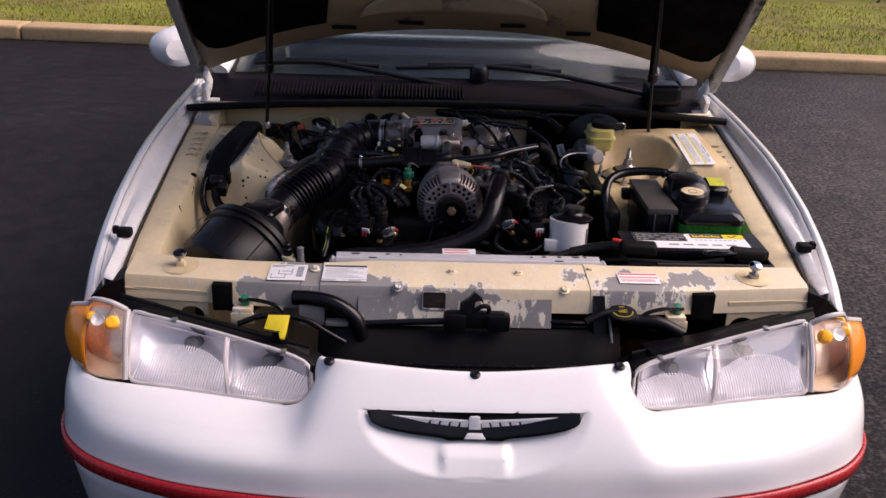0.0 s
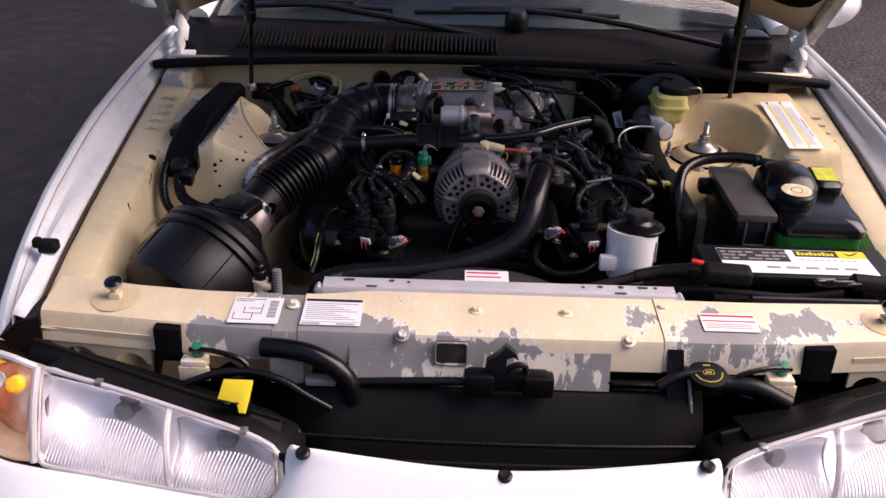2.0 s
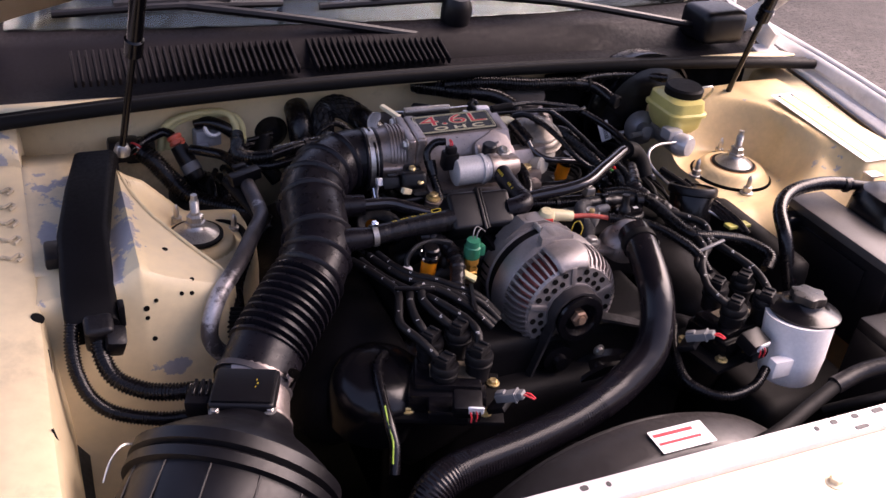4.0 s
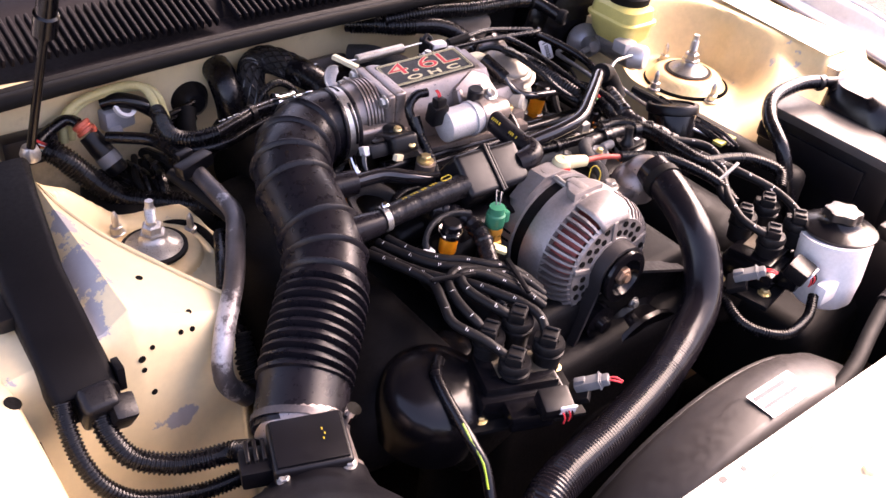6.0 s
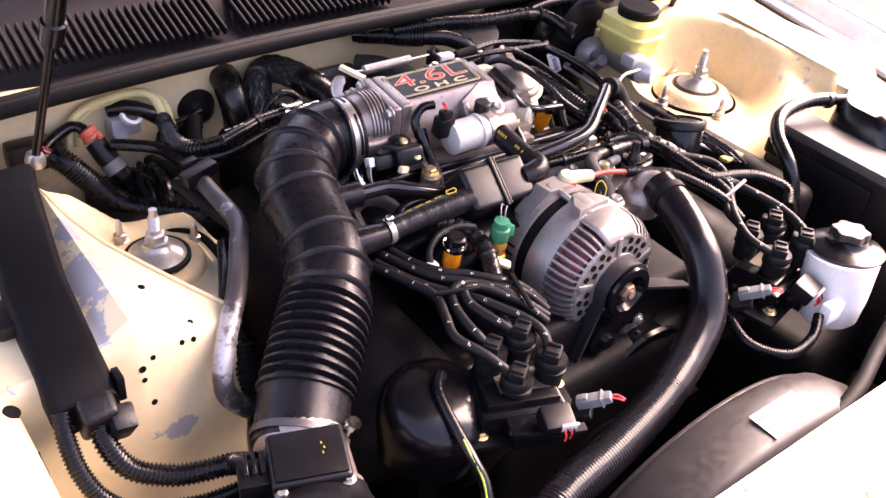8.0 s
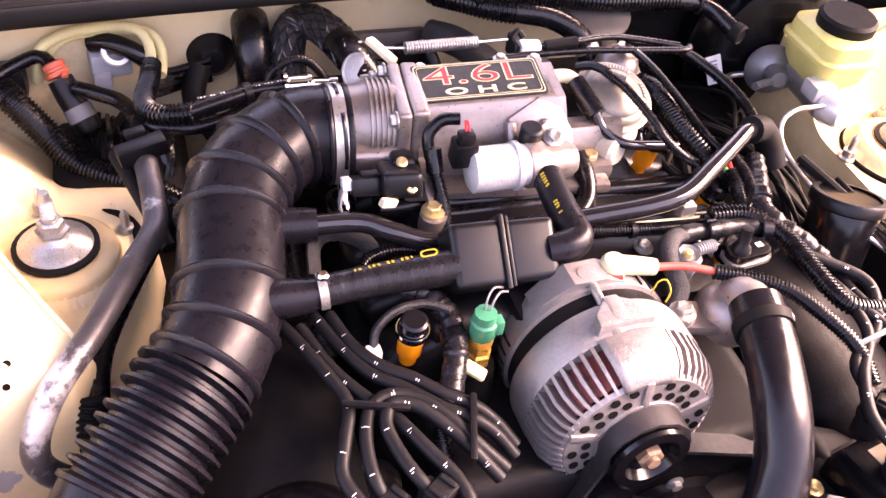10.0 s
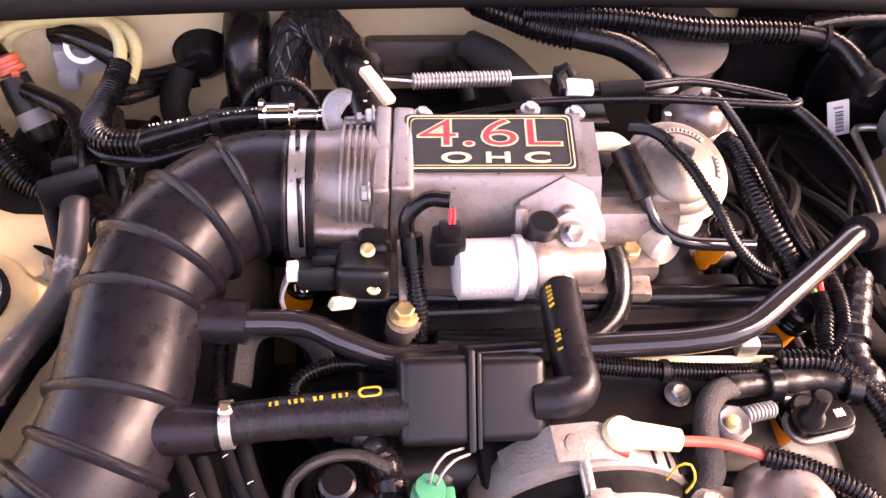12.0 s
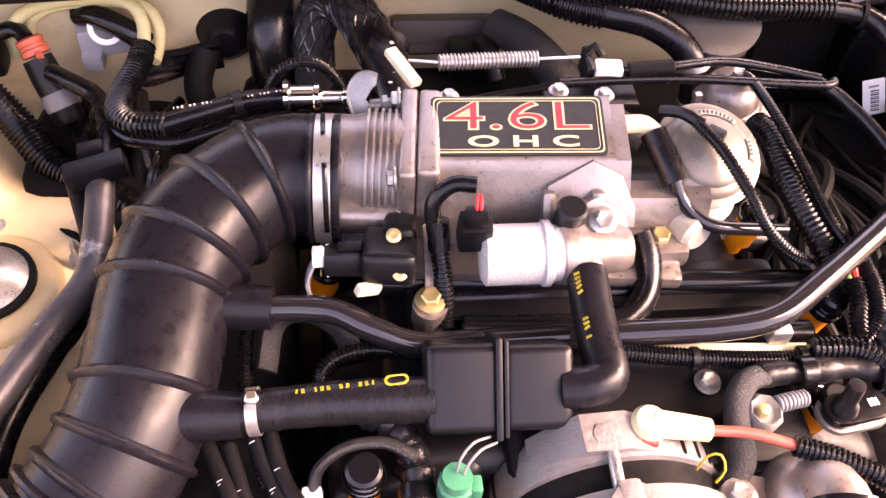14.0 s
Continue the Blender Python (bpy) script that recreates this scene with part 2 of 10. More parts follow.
TANKG = pm("green_coolant_tank", (0.02, 0.20, 0.03), 0.3, var=0.15, bump=0.03)
CONCRETE = pm("kerb_concrete", (0.52, 0.36, 0.19), 0.85, var=0.15, vscale=3, fine=0.12, bump=0.4, bscale=60, mix=(0.16, 0.12, 0.09), mscale=4, mlim=(0.6, 0.78))
# The wide spot pales the right-hand ground: sunlight put into the colour.
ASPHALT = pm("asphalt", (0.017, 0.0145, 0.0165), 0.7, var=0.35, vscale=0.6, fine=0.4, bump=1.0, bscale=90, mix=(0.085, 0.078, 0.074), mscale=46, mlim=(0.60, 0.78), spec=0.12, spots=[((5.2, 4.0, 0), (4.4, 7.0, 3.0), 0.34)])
TURF = pm("turf_soil", (0.19, 0.20, 0.02), 0.9, var=0.35, vscale=1.5, fine=0.3, bump=0.6, bscale=30, mix=(0.17, 0.12, 0.045), mscale=2.0, mlim=(0.45, 0.65))
BLADE = pm("grass_blades", (0.25, 0.28, 0.018), 0.6, var=0.35, vscale=0.9, fine=0.2, bump=0.0, mix=(0.36, 0.25, 0.035), mscale=1.1, mlim=(0.50, 0.68))
LEAF = pm("hedge_leaves", (0.05, 0.07, 0.025), 0.55, var=0.4, vscale=3, fine=0.3, bump=0.0)
TYRE = pm("tyre_rubber", (0.02, 0.02, 0.02), 0.75, var=0.2, bump=0.2)
DARKIN = pm("dark_cabin", (0.02, 0.02, 0.022), 0.8, var=0.2, bump=0.1)


def glass(name, tint, rough=0.0, ior=1.45):
    m = bpy.data.materials.new(name)
    m.use_nodes = True
    b = m.node_tree.nodes["Principled BSDF"]
    b.inputs["Base Color"].default_value = (*tint, 1)
    b.inputs["Roughness"].default_value, b.inputs["Transmission Weight"].default_value, b.inputs["IOR"].default_value = rough, 1.0, ior
    return m


LENS = glass("clear_lens", (0.97, 0.965, 0.985), 0.03, 1.35)
HAZE = pm("hazed_lens_rim", (0.54, 0.505, 0.505), 0.22, var=0.08, vscale=30, fine=0.0, bump=0.0, rvar=0.03)
SCREEN = glass("windscreen_glass", (0.62, 0.72, 0.70), 0.10, 1.5)
AMBERG = glass("amber_clear_lens", (0.99, 0.94, 0.90), 0.06, 1.25)

# ---- shape helpers ----
def thing(name, label, category, at=(0, 0, 0), group="", kind=""):
    ob = new(name)
    ob.empty_display_size = 0.05
    ob.matrix_basis = Matrix.Translation(at)
    return tagged(ob, label, category, group, kind)


def part(name, bm, material, parent=None, label="", smooth=True, thick=0.0):
    me = bpy.data.meshes.new(name)
    bmesh.ops.recalc_face_normals(bm, faces=bm.faces)
    for f in bm.faces:
        f.smooth = smooth
    bm.to_mesh(me)
    bm.free()
    me.materials.append(material)
    ob = new(name, me)
    if smooth:
        me.set_sharp_from_angle(angle=radians(38))
    if parent is not None:
        ob.parent = parent
        if parent.type == "EMPTY":
            ob.matrix_parent_inverse = parent.matrix_basis.inverted()
    if thick:
        md = ob.modifiers.new("sheet", "SOLIDIFY")
        md.thickness, md.offset = thick, 0.0
    if label:
        ob["label"] = label
    return ob


def solo(name, bm, material, label, category, group="", kind="", smooth=True, thick=0.0):
    return tagged(part(name, bm, material, None, "", smooth, thick), label, category, group, kind)


def merge(*bms):
    out = bmesh.new()
    for b in bms:
        me = bpy.data.meshes.new("tmp")
        b.to_mesh(me)
        b.free()
        out.from_mesh(me)
        bpy.data.meshes.remove(me)
    return out


def moved(bm, m):
    bmesh.ops.transform(bm, matrix=m, verts=bm.verts)
    return bm


def box(c, s, bevel=0.004, segs=2, turn=(0, 0, 0), taper=1.0):
    """A bevelled block: centre, size, turn in degrees; taper scales its top."""
    bm = bmesh.new()
    bmesh.ops.create_cube(bm, size=1.0)
    for v in bm.verts:
        k = taper if v.co.z > 0 else 1.0
        v.co = Vector((v.co.x * s[0] * k, v.co.y * s[1] * k, v.co.z * s[2]))
    if bevel:
        bmesh.ops.bevel(bm, geom=bm.edges[:], offset=min(bevel, 0.45 * min(s)), segments=segs, profile=0.6, affect="EDGES")
    return moved(bm, pose(*c, *turn))


def axis_frame(o, d):
    d = Vector(d).normalized()
    return Matrix.Translation(o) @ d.to_track_quat("Z", "Y").to_matrix().to_4x4()


def lathe(o, d, prof, seg=24):
    """Turned shape: prof is (radius, height) pairs along d from o."""
    bm = bmesh.new()
    rings = []
    for r, h in prof:
        if r <= 1e-6:
            rings.append([bm.verts.new((0, 0, h))])
        else:
            rings.append([bm.verts.new((r * math.cos(2 * math.pi * i / seg), r * math.sin(2 * math.pi * i / seg), h)) for i in range(seg)])
    for a, b in zip(rings, rings[1:]):
        if len(a) == 1 and len(b) == 1:
            continue
        for i in range(seg):
            j = (i + 1) % seg
            if len(a) == 1:
                bm.faces.new((a[0], b[i], b[j]))
            elif len(b) == 1:
                bm.faces.new((a[i], a[j], b[0]))
            else:
                bm.faces.new((a[i], a[j], b[j], b[i]))
    return moved(bm, axis_frame(o, d))


def rod(a, b, r, seg=14, bev=0.2):
    a, b = Vector(a), Vector(b)
    h, e = (b - a).length, r * bev
    return lathe(a, b - a, [(0, 0), (r - e, 0), (r, e), (r, h - e), (r - e, h), (0, h)], seg)


def hexbolt(o, d, r=0.007, flange=True):
    """A hexagon head with a pressed washer."""
    a = lathe(o, d, [(0, 0), (r * 1.5, 0), (r * 1.5, r * 0.25), (r * 1.05, r * 0.4), (0, r * 0.4)], 18)
    b = lathe(o, d, [(r, r * 0.3), (r, r * 1.0), (r * 0.82, r * 1.15), (r * 0.4, r * 1.1), (0, r * 1.0)], 6)
    return merge(a, b)


def spline(pts, step=0.006):
    P = [Vector(p) for p in pts]
    P = [P[0] * 2 - P[1]] + P + [P[-1] * 2 - P[-2]]
    out = []
    for i in range(1, len(P) - 2):
        a, b, c, d = P[i - 1], P[i], P[i + 1], P[i + 2]
        n = max(2, int((c - b).length / step))
        for k in range(n):
            t = k / n
            out.append(0.5 * ((2 * b) + (c - a) * t + (2 * a - 5 * b + 4 * c - d) * t * t + (3 * b - a - 3 * c + d) * t ** 3))
    out.append(P[-2])
    return out


def tube(pts, r, seg=12, step=0.006, rib=0.0, amp=0.0, caps=True, flat=1.0, flute=0.0):
    """A hose along a smooth line. r: a radius or a function of 0..1; rib: the pitch of its corrugations, amp their depth; flute: ridges along it."""
    if rib:
        step = min(step, rib / 4)
    line = spline(pts, step)
    if rib:
        acc, even = 0.0, [line[0]]
        for p, q in zip(line, line[1:]):
            d = (q - p).length
            while d > 1e-9 and acc + d >= rib / 4:
                k = (rib / 4 - acc) / d
                p = p.lerp(q, k)
                even.append(p.copy())
                d, acc = (q - p).length, 0.0
            acc += d
        line = even
    n = len(line)
    bm = bmesh.new()
    up, rings = None, []
    for i, p in enumerate(line):
        t = (line[min(i + 1, n - 1)] - line[max(i - 1, 0)]).normalized()
        if up is None:
            up = t.orthogonal().normalized()
        up = (up - t * up.dot(t)).normalized()
        side = t.cross(up)
        rad = r(i / (n - 1)) if callable(r) else r
        if rib:
            rad -= amp * (0.0 if i % 4 in (1, 2) else 1.0)
        rings.append([bm.verts.new(p + (up * math.cos(2 * math.pi * k / seg) * flat + side * math.sin(2 * math.pi * k / seg)) * rad * (1 - flute * (k % 2))) for k in range(seg)])
    for a, b in zip(rings, rings[1:]):
        for k in range(seg):
            j = (k + 1) % seg
            bm.faces.new((a[k], a[j], b[j], b[k]))
    if caps:
        bm.faces.new(rings[0][::-1])
        bm.faces.new(rings[-1])
    return bm


def prism(outline, depth, m, bevel=0.0, segs=2):
    """An outline in the xy plane, made depth thick along z, then placed by m."""
    bm = bmesh.new()
    lo = [bm.verts.new((x, y, 0)) for x, y in outline]
    f = bm.faces.new(lo)
    ext = bmesh.ops.extrude_face_region(bm, geom=[f])
    bmesh.ops.translate(bm, vec=(0, 0, depth), verts=[v for v in ext["geom"] if isinstance(v, bmesh.types.BMVert)])
    if bevel:
        top = [e for e in bm.edges if all(v.co.z > depth * 0.5 for v in e.verts)]
        bmesh.ops.bevel(bm, geom=top, offset=bevel, segments=segs, profile=0.6, affect="EDGES")
    return moved(bm, m)


def sheet(rows):
    """A skin over rows of points."""
    bm = bmesh.new()
    g = [[bm.verts.new(p) for p in r] for r in rows]
    for a, b in zip(g, g[1:]):
        for i in range(len(a) - 1):
            try:
                bm.faces.new((a[i], a[i + 1], b[i + 1], b[i]))
            except ValueError:
                pass
    bmesh.ops.remove_doubles(bm, verts=bm.verts, dist=1e-5)
    return bm


def loft(rings, close=True):
    bm = bmesh.new()
    g = [[bm.verts.new(p) for p in r] for r in rings]
    n = len(g[0])
    for a, b in zip(g, g[1:]):
        for i in range(n):
            j = (i + 1) % n
            bm.faces.new((a[i], a[j], b[j], b[i]))
    if close:
        bm.faces.new(g[0][::-1])
        bm.faces.new(g[-1])
    return bm


def rrect(w, h, r, n=4):
    """A rounded rectangle's outline about the origin."""
    pts = []
    for cx, cy, a0 in ((w / 2 - r, h / 2 - r, 0), (-w / 2 + r, h / 2 - r, 90), (-w / 2 + r, -h / 2 + r, 180), (w / 2 - r, -h / 2 + r, 270)):
        for k in range(n + 1):
            a = radians(a0 + 90 * k / n)
            pts.append((cx + r * math.cos(a), cy + r * math.sin(a)))
    return pts


def lettering(body, size, m, depth=0.0008, wide=1.0, bold=0.0):
    """Raised letters in the built-in font, their middle at m."""
    cu = bpy.data.curves.new("letters", "FONT")
    cu.body, cu.size, cu.extrude, cu.align_x, cu.align_y = body, size, depth, "CENTER", "CENTER"
    cu.resolution_u, cu.offset = 4, bold
    ob = bpy.data.objects.new("letters", cu)
    scene.collection.objects.link(ob)
    me = ob.evaluated_get(bpy.context.evaluated_depsgraph_get()).to_mesh()
    bm = bmesh.new()
    bm.from_mesh(me)
    bpy.data.objects.remove(ob)
    bpy.data.curves.remove(cu)
    bmesh.ops.transform(bm, matrix=Matrix.Diagonal((wide, 1, 1, 1)), verts=bm.verts)
    return moved(bm, m)


def flip(bm):
    """The mirror image across the car's middle."""
    out = bm.copy()
    bmesh.ops.scale(out, vec=(-1, 1, 1), verts=out.verts)
    bmesh.ops.reverse_faces(out, faces=out.faces)
    return out


def both(name, bm, material, parent, label="", smooth=True, thick=0.0):
    """One part on each side of the car."""
    other = flip(bm)
    return part(name, bm, material, parent, label, smooth, thick), part(name, other, material, parent, label, smooth, thick)

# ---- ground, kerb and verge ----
solo("ground", sheet([[(-400, -400, 0), (0, -400, 0), (400, -400, 0)], [(-400, 0, 0), (0, 0, 0), (400, 0, 0)], [(-400, 400, 0), (0, 400, 0), (400, 400, 0)]]), ASPHALT, "dark worn asphalt of a parking lot with pale specks, sunlight painted in on the right", "ground", kind="structure", smooth=False)
KERB = pose(0, 8.58, 0, 0, 0, -3.8)
solo("verge", moved(box((0, 60.3, 0.02), (500, 120, 0.2), 0.02), KERB), TURF, "grassy verge with brown thatch behind the kerb", "ground", kind="structure")
kerb = thing("kerb", "tan weathered concrete kerb with dirty joints along the asphalt", "kerb", (0, 8.6, 0), kind="structure")
for i in range(12):
    part("kerb_stone", moved(box((-18 + 3.0 * i + 0.62, 0.15, 0.06), (2.985, 0.30, 0.14), 0.03, 3), KERB), CONCRETE, kerb)
rng = random.Random(4)
bm = bmesh.new()
for i in range(34000):
    u, v = rng.uniform(-9, 9), 0.3 + 3.6 * rng.random() ** 1.3
    p = KERB @ Vector((u, v, 0.118))
    a, h, w = rng.uniform(0, 6.28), rng.uniform(0.015, 0.05), rng.uniform(0.003, 0.008)
    d = Vector((math.cos(a) * w, math.sin(a) * w, 0))
    t = Vector((rng.uniform(-1, 1), rng.uniform(-1, 1), 0)) * h * 0.8
    bm.faces.new([bm.verts.new(p - d), bm.verts.new(p + d), bm.verts.new(p + t + Vector((0, 0, h)))])
solo("grass", bm, BLADE, "short yellow-green grass with brown patches", "grass", kind="stuff", smooth=False)
bm = bmesh.new()
for i in range(9000):
    u = rng.uniform(-14, 14)
    p = KERB @ Vector((u, 4.2 + rng.uniform(0, 1.0), 0.1 + 1.6 * rng.random()))
    a, b2 = Vector((rng.gauss(0, 1), rng.gauss(0, 1), rng.gauss(0, 1))).normalized() * 0.05, Vector((rng.gauss(0, 1), rng.gauss(0, 1), rng.gauss(0, 1))).normalized() * 0.035
    bm.faces.new([bm.verts.new(p - a), bm.verts.new(p + b2), bm.verts.new(p + a), bm.verts.new(p - b2)])
solo("hedge", bm, LEAF, "dark green leafy hedge at the back of the verge", "hedge", kind="stuff", smooth=False)

# a tree at the edge of the lot, its boughs hanging high over the car
tree = thing("tree", "broad leafy tree on the verge with boughs over the parked car", "tree", (8.0, 9.6, 0))
BARK = pm("grey_bark", (0.14, 0.115, 0.09), 0.85, var=0.3, vscale=6, fine=0.3, bump=0.7, bscale=30)
part("trunk", tube([(8.0, 9.6, 0.0), (7.9, 9.4, 2.0), (7.6, 9.0, 4.2), (6.9, 8.4, 6.2), (6.4, 8.0, 7.6)], lambda t: 0.30 - 0.17 * t, 14, 0.3), BARK, tree)
rng = random.Random(9)
BOUGHS = [[(7.3, 8.8, 5.0), (5.5, 7.4, 7.0), (3.4, 6.0, 8.2), (1.4, 4.9, 8.9), (-0.4, 4.2, 9.3)], [(7.5, 8.9, 4.6), (5.2, 8.6, 6.6), (2.8, 8.0, 7.9), (0.6, 7.0, 8.6), (-1.6, 6.4, 9.0)], [(6.9, 8.4, 6.2), (5.4, 6.2, 8.0), (4.0, 4.0, 9.2), (2.6, 2.6, 9.6)], [(3.4, 6.0, 8.2), (2.2, 6.6, 9.0), (0.6, 6.2, 9.6), (-0.8, 5.4, 10.0)]]
for b in BOUGHS:
    part("bough", tube(b, lambda t: 0.11 - 0.09 * t, 8, 0.25), BARK, tree)
bm = bmesh.new()
for b in BOUGHS:
    pts = spline(b, 0.1)
    for i in range(520):
        p = pts[int(len(pts) * (0.25 + 0.75 * rng.random())) - 1] + Vector((rng.gauss(0, 0.55), rng.gauss(0, 0.55), rng.gauss(-0.1, 0.4)))
        for q in range(2):
            c = p + Vector((rng.gauss(0, 0.06), rng.gauss(0, 0.06), rng.gauss(0, 0.06)))
            u = Vector((rng.gauss(0, 1), rng.gauss(0, 1), rng.gauss(0, 0.6))).normalized() * rng.uniform(0.05, 0.09)
            v = u.orthogonal().normalized() * rng.uniform(0.025, 0.045)
            bm.faces.new([bm.verts.new(c - u), bm.verts.new(c - v), bm.verts.new(c + u), bm.verts.new(c + v)])
part("crown", bm, LEAF, tree, "sparse dark green leaves", smooth=False)

# Unseen tree line behind the camera, added to dim low light from the front.
bm = bmesh.new()
rng = random.Random(21)
for i in range(7000):
    u = rng.uniform(-26, 26)
    top = 5.2 + 1.6 * math.sin(u * 0.55) + 1.3 * math.sin(u * 1.7 + 1)
    p = Vector((u, -15 - 2.5 * rng.random(), top * rng.random() ** 0.8))
    a, b2 = [Vector((rng.gauss(0, 1), rng.gauss(0, 0.4), rng.gauss(0, 1))).normalized() * rng.uniform(0.2, 0.5) for q in range(2)]
    bm.faces.new([bm.verts.new(p - a), bm.verts.new(p + b2), bm.verts.new(p + a), bm.verts.new(p - b2)])
solo("trees", bm, LEAF, "unseen dark leafy trees added across the lot to hold back low light", "trees", kind="stuff", smooth=False)

# ---- car body ----
car = thing("car", "white coupe with its bonnet open and cream engine bay", "car", (0, 2.4, 0))


def lerp_cols(cols, n):
    """Columns of points, smoothed and made denser across the car."""
    out = []
    for r in range(len(cols[0])):
        line = [Vector(c[r]) for c in cols]
        P = [line[0] * 2 - line[1]] + line + [line[-1] * 2 - line[-2]]
        pts = []
        for i in range(1, len(P) - 2):
            a, b, c, d = P[i - 1], P[i], P[i + 1], P[i + 2]
            for k in range(n):
                t = k / n
                pts.append(0.5 * ((2 * b) + (c - a) * t + (2 * a - 5 * b + 4 * c - d) * t * t + (3 * b - a - 3 * c + d) * t ** 3))
        pts.append(P[-2])
        out.append(pts)
    return out


def stack(rows, n):
    return [list(r) for r in zip(*lerp_cols(rows, n))]


# front fascia: half columns from the middle outwards, top edge first
FASC = [
    [(0.000, 1.598, 0.722), (0.000, 1.580, 0.721), (0.000, 1.514, 0.660), (0.000, 1.465, 0.588), (0.000, 1.445, 0.522)],
    [(0.100, 1.601, 0.725), (0.100, 1.582, 0.723), (0.100, 1.516, 0.661), (0.100, 1.466, 0.588), (0.100, 1.446, 0.522)],
    [(0.200, 1.610, 0.730), (0.200, 1.590, 0.727), (0.200, 1.522, 0.663), (0.200, 1.469, 0.588), (0.200, 1.449, 0.522)],
    [(0.285, 1.618, 0.735), (0.285, 1.600, 0.731), (0.290, 1.529, 0.665), (0.295, 1.474, 0.588), (0.300, 1.454, 0.522)],
    [(0.312, 1.622, 0.728), (0.316, 1.603, 0.705), (0.325, 1.529, 0.652), (0.330, 1.471, 0.588), (0.340, 1.457, 0.522)],
    [(0.326, 1.610, 0.628), (0.332, 1.597, 0.626), (0.350, 1.528, 0.610), (0.370, 1.475, 0.582), (0.385, 1.461, 0.522)],
    [(0.420, 1.622, 0.631), (0.423, 1.606, 0.630), (0.435, 1.538, 0.612), (0.450, 1.486, 0.582), (0.460, 1.472, 0.522)],
    [(0.560, 1.641, 0.639), (0.562, 1.624, 0.637), (0.570, 1.562, 0.615), (0.585, 1.517, 0.582), (0.595, 1.503, 0.522)],
    [(0.705, 1.660, 0.644), (0.707, 1.645, 0.642), (0.715, 1.602, 0.616), (0.725, 1.574, 0.582), (0.730, 1.560, 0.522)],
    [(0.785, 1.690, 0.641), (0.788, 1.676, 0.639), (0.797, 1.646, 0.615), (0.806, 1.632, 0.582), (0.810, 1.618, 0.522)],
    [(0.842, 1.765, 0.641), (0.846, 1.752, 0.639), (0.854, 1.725, 0.615), (0.860, 1.714, 0.582), (0.863, 1.700, 0.522)],
    [(0.868, 1.870, 0.660), (0.872, 1.865, 0.656), (0.880, 1.852, 0.625), (0.886, 1.854, 0.582), (0.888, 1.840, 0.522)],
    [(0.880, 1.985, 0.680), (0.884, 1.985, 0.672), (0.892, 1.984, 0.633), (0.898, 1.999, 0.582), (0.900, 1.985, 0.522)],
]
full = [[(-x, y, z) for x, y, z in c] for c in FASC[:0:-1]] + FASC
rows = stack(lerp_cols(full, 12), 22)
for k in range(70):
    for r in range(2, len(rows)):
        deep = min(1.0, max(0.0, (r / (len(rows) - 1) - 0.08) / 0.20))
        src = [p.copy() for p in rows[r]]
        for i in range(1, len(src) - 1):
            w = deep * max(0.0, 1 - ((abs(src[i].x) - 0.34) / 0.16) ** 2)
            if w > 0:
                rows[r][i] = src[i] + ((src[i - 1] + src[i + 1]) * 0.5 - src[i]) * w
LIP = 0.675
def scoop(x, z):
    """Depth of the badge recess under its lip, with a raised plinth in its middle."""
    q = math.hypot(x / 0.222, (LIP - z) / 0.107)
    d = 0.074 * max(0.0, 1 - q) ** 0.85
    k = min(1.0, max(0.0, (0.069 - abs(x)) / 0.008)) * min(1.0, max(0.0, (0.622 - z) / 0.02)) * min(1.0, max(0.0, (z - 0.568) / 0.004))
    return d * (1 - 0.6 * k) - 0.0015 * k
for i in range(len(rows[0])):
    col = [r[i] for r in rows]
    if abs(col[len(col) // 2].x) < 0.222:
        j = min(range(len(col)), key=lambda q: abs(col[q].z - LIP))
        up = col[j - 1] if col[j].z < LIP else col[j + 1]
        col[j].y += (up.y - col[j].y) * (LIP - col[j].z) / ((up.z - col[j].z) or 1)
        col[j].z = LIP
        for p in col[j + 1:]:
            p.y += scoop(p.x, p.z)
part("front_fascia", sheet(rows), WHITE, car, "glossy white front bumper cover with a scooped badge recess", thick=0.003)
LOW = [[(c[4][0], c[4][1], c[4][2]) for c in full]]
def band(z0, z1, out0, out1, n=2):
    r = []
    for k in range(n + 1):
        z, o = z0 + (z1 - z0) * k / n, out0 + (out1 - out0) * k / n
        line = []
        for x, y, z_ in LOW[0]:
            m = math.hypot(x * 0.5, 1.9 - y) or 1
            line.append((x * (1 + o * 0.6), y - o * min(1, (2.0 - y) / 0.4), z))
        r.append(line)
    return lerp_cols([list(c) for c in zip(*r)], 5)
part("bumper_stripe", sheet(band(0.522, 0.490, 0.006, 0.006)), RED, car, "red rubbing strip along the bumper", thick=0.008)
part("lower_bumper", sheet(stack(band(0.490, 0.24, 0.0, -0.05, 3), 2)), WHITE, car, thick=0.004)

# badge in its black recess
face = lambda z: np.interp(z, [0.522, 0.588, 0.660, 0.721], [1.445, 1.465, 1.514, 1.580])
black = []
for k in range(49):
    x = -0.209 + 0.418 * k / 48
    low = np.interp(abs(x), [0, 0.052, 0.063, 0.09, 0.117, 0.144, 0.171, 0.190, 0.200, 0.2055, 0.209], [0.624, 0.624, 0.6275, 0.631, 0.635, 0.640, 0.6465, 0.6535, 0.6595, 0.6655, 0.6735])
    black.append([(x, face(z) + 0.046 * max(0.0, 1 - math.hypot(x / 0.222, (LIP - z) / 0.107)) * 0.96 - 0.005, z) for z in [0.6745 + (low - 0.6745) * q / 6 for q in range(7)]])
part("badge_recess", sheet(black), BLACKG, car, "black grille slot behind the badge", thick=0.002)
BADGE = pose(0, 1.529, 0.655, 84, 0, 0) @ Matrix.Diagonal((1.19, 1.06, 1.0, 1.0))
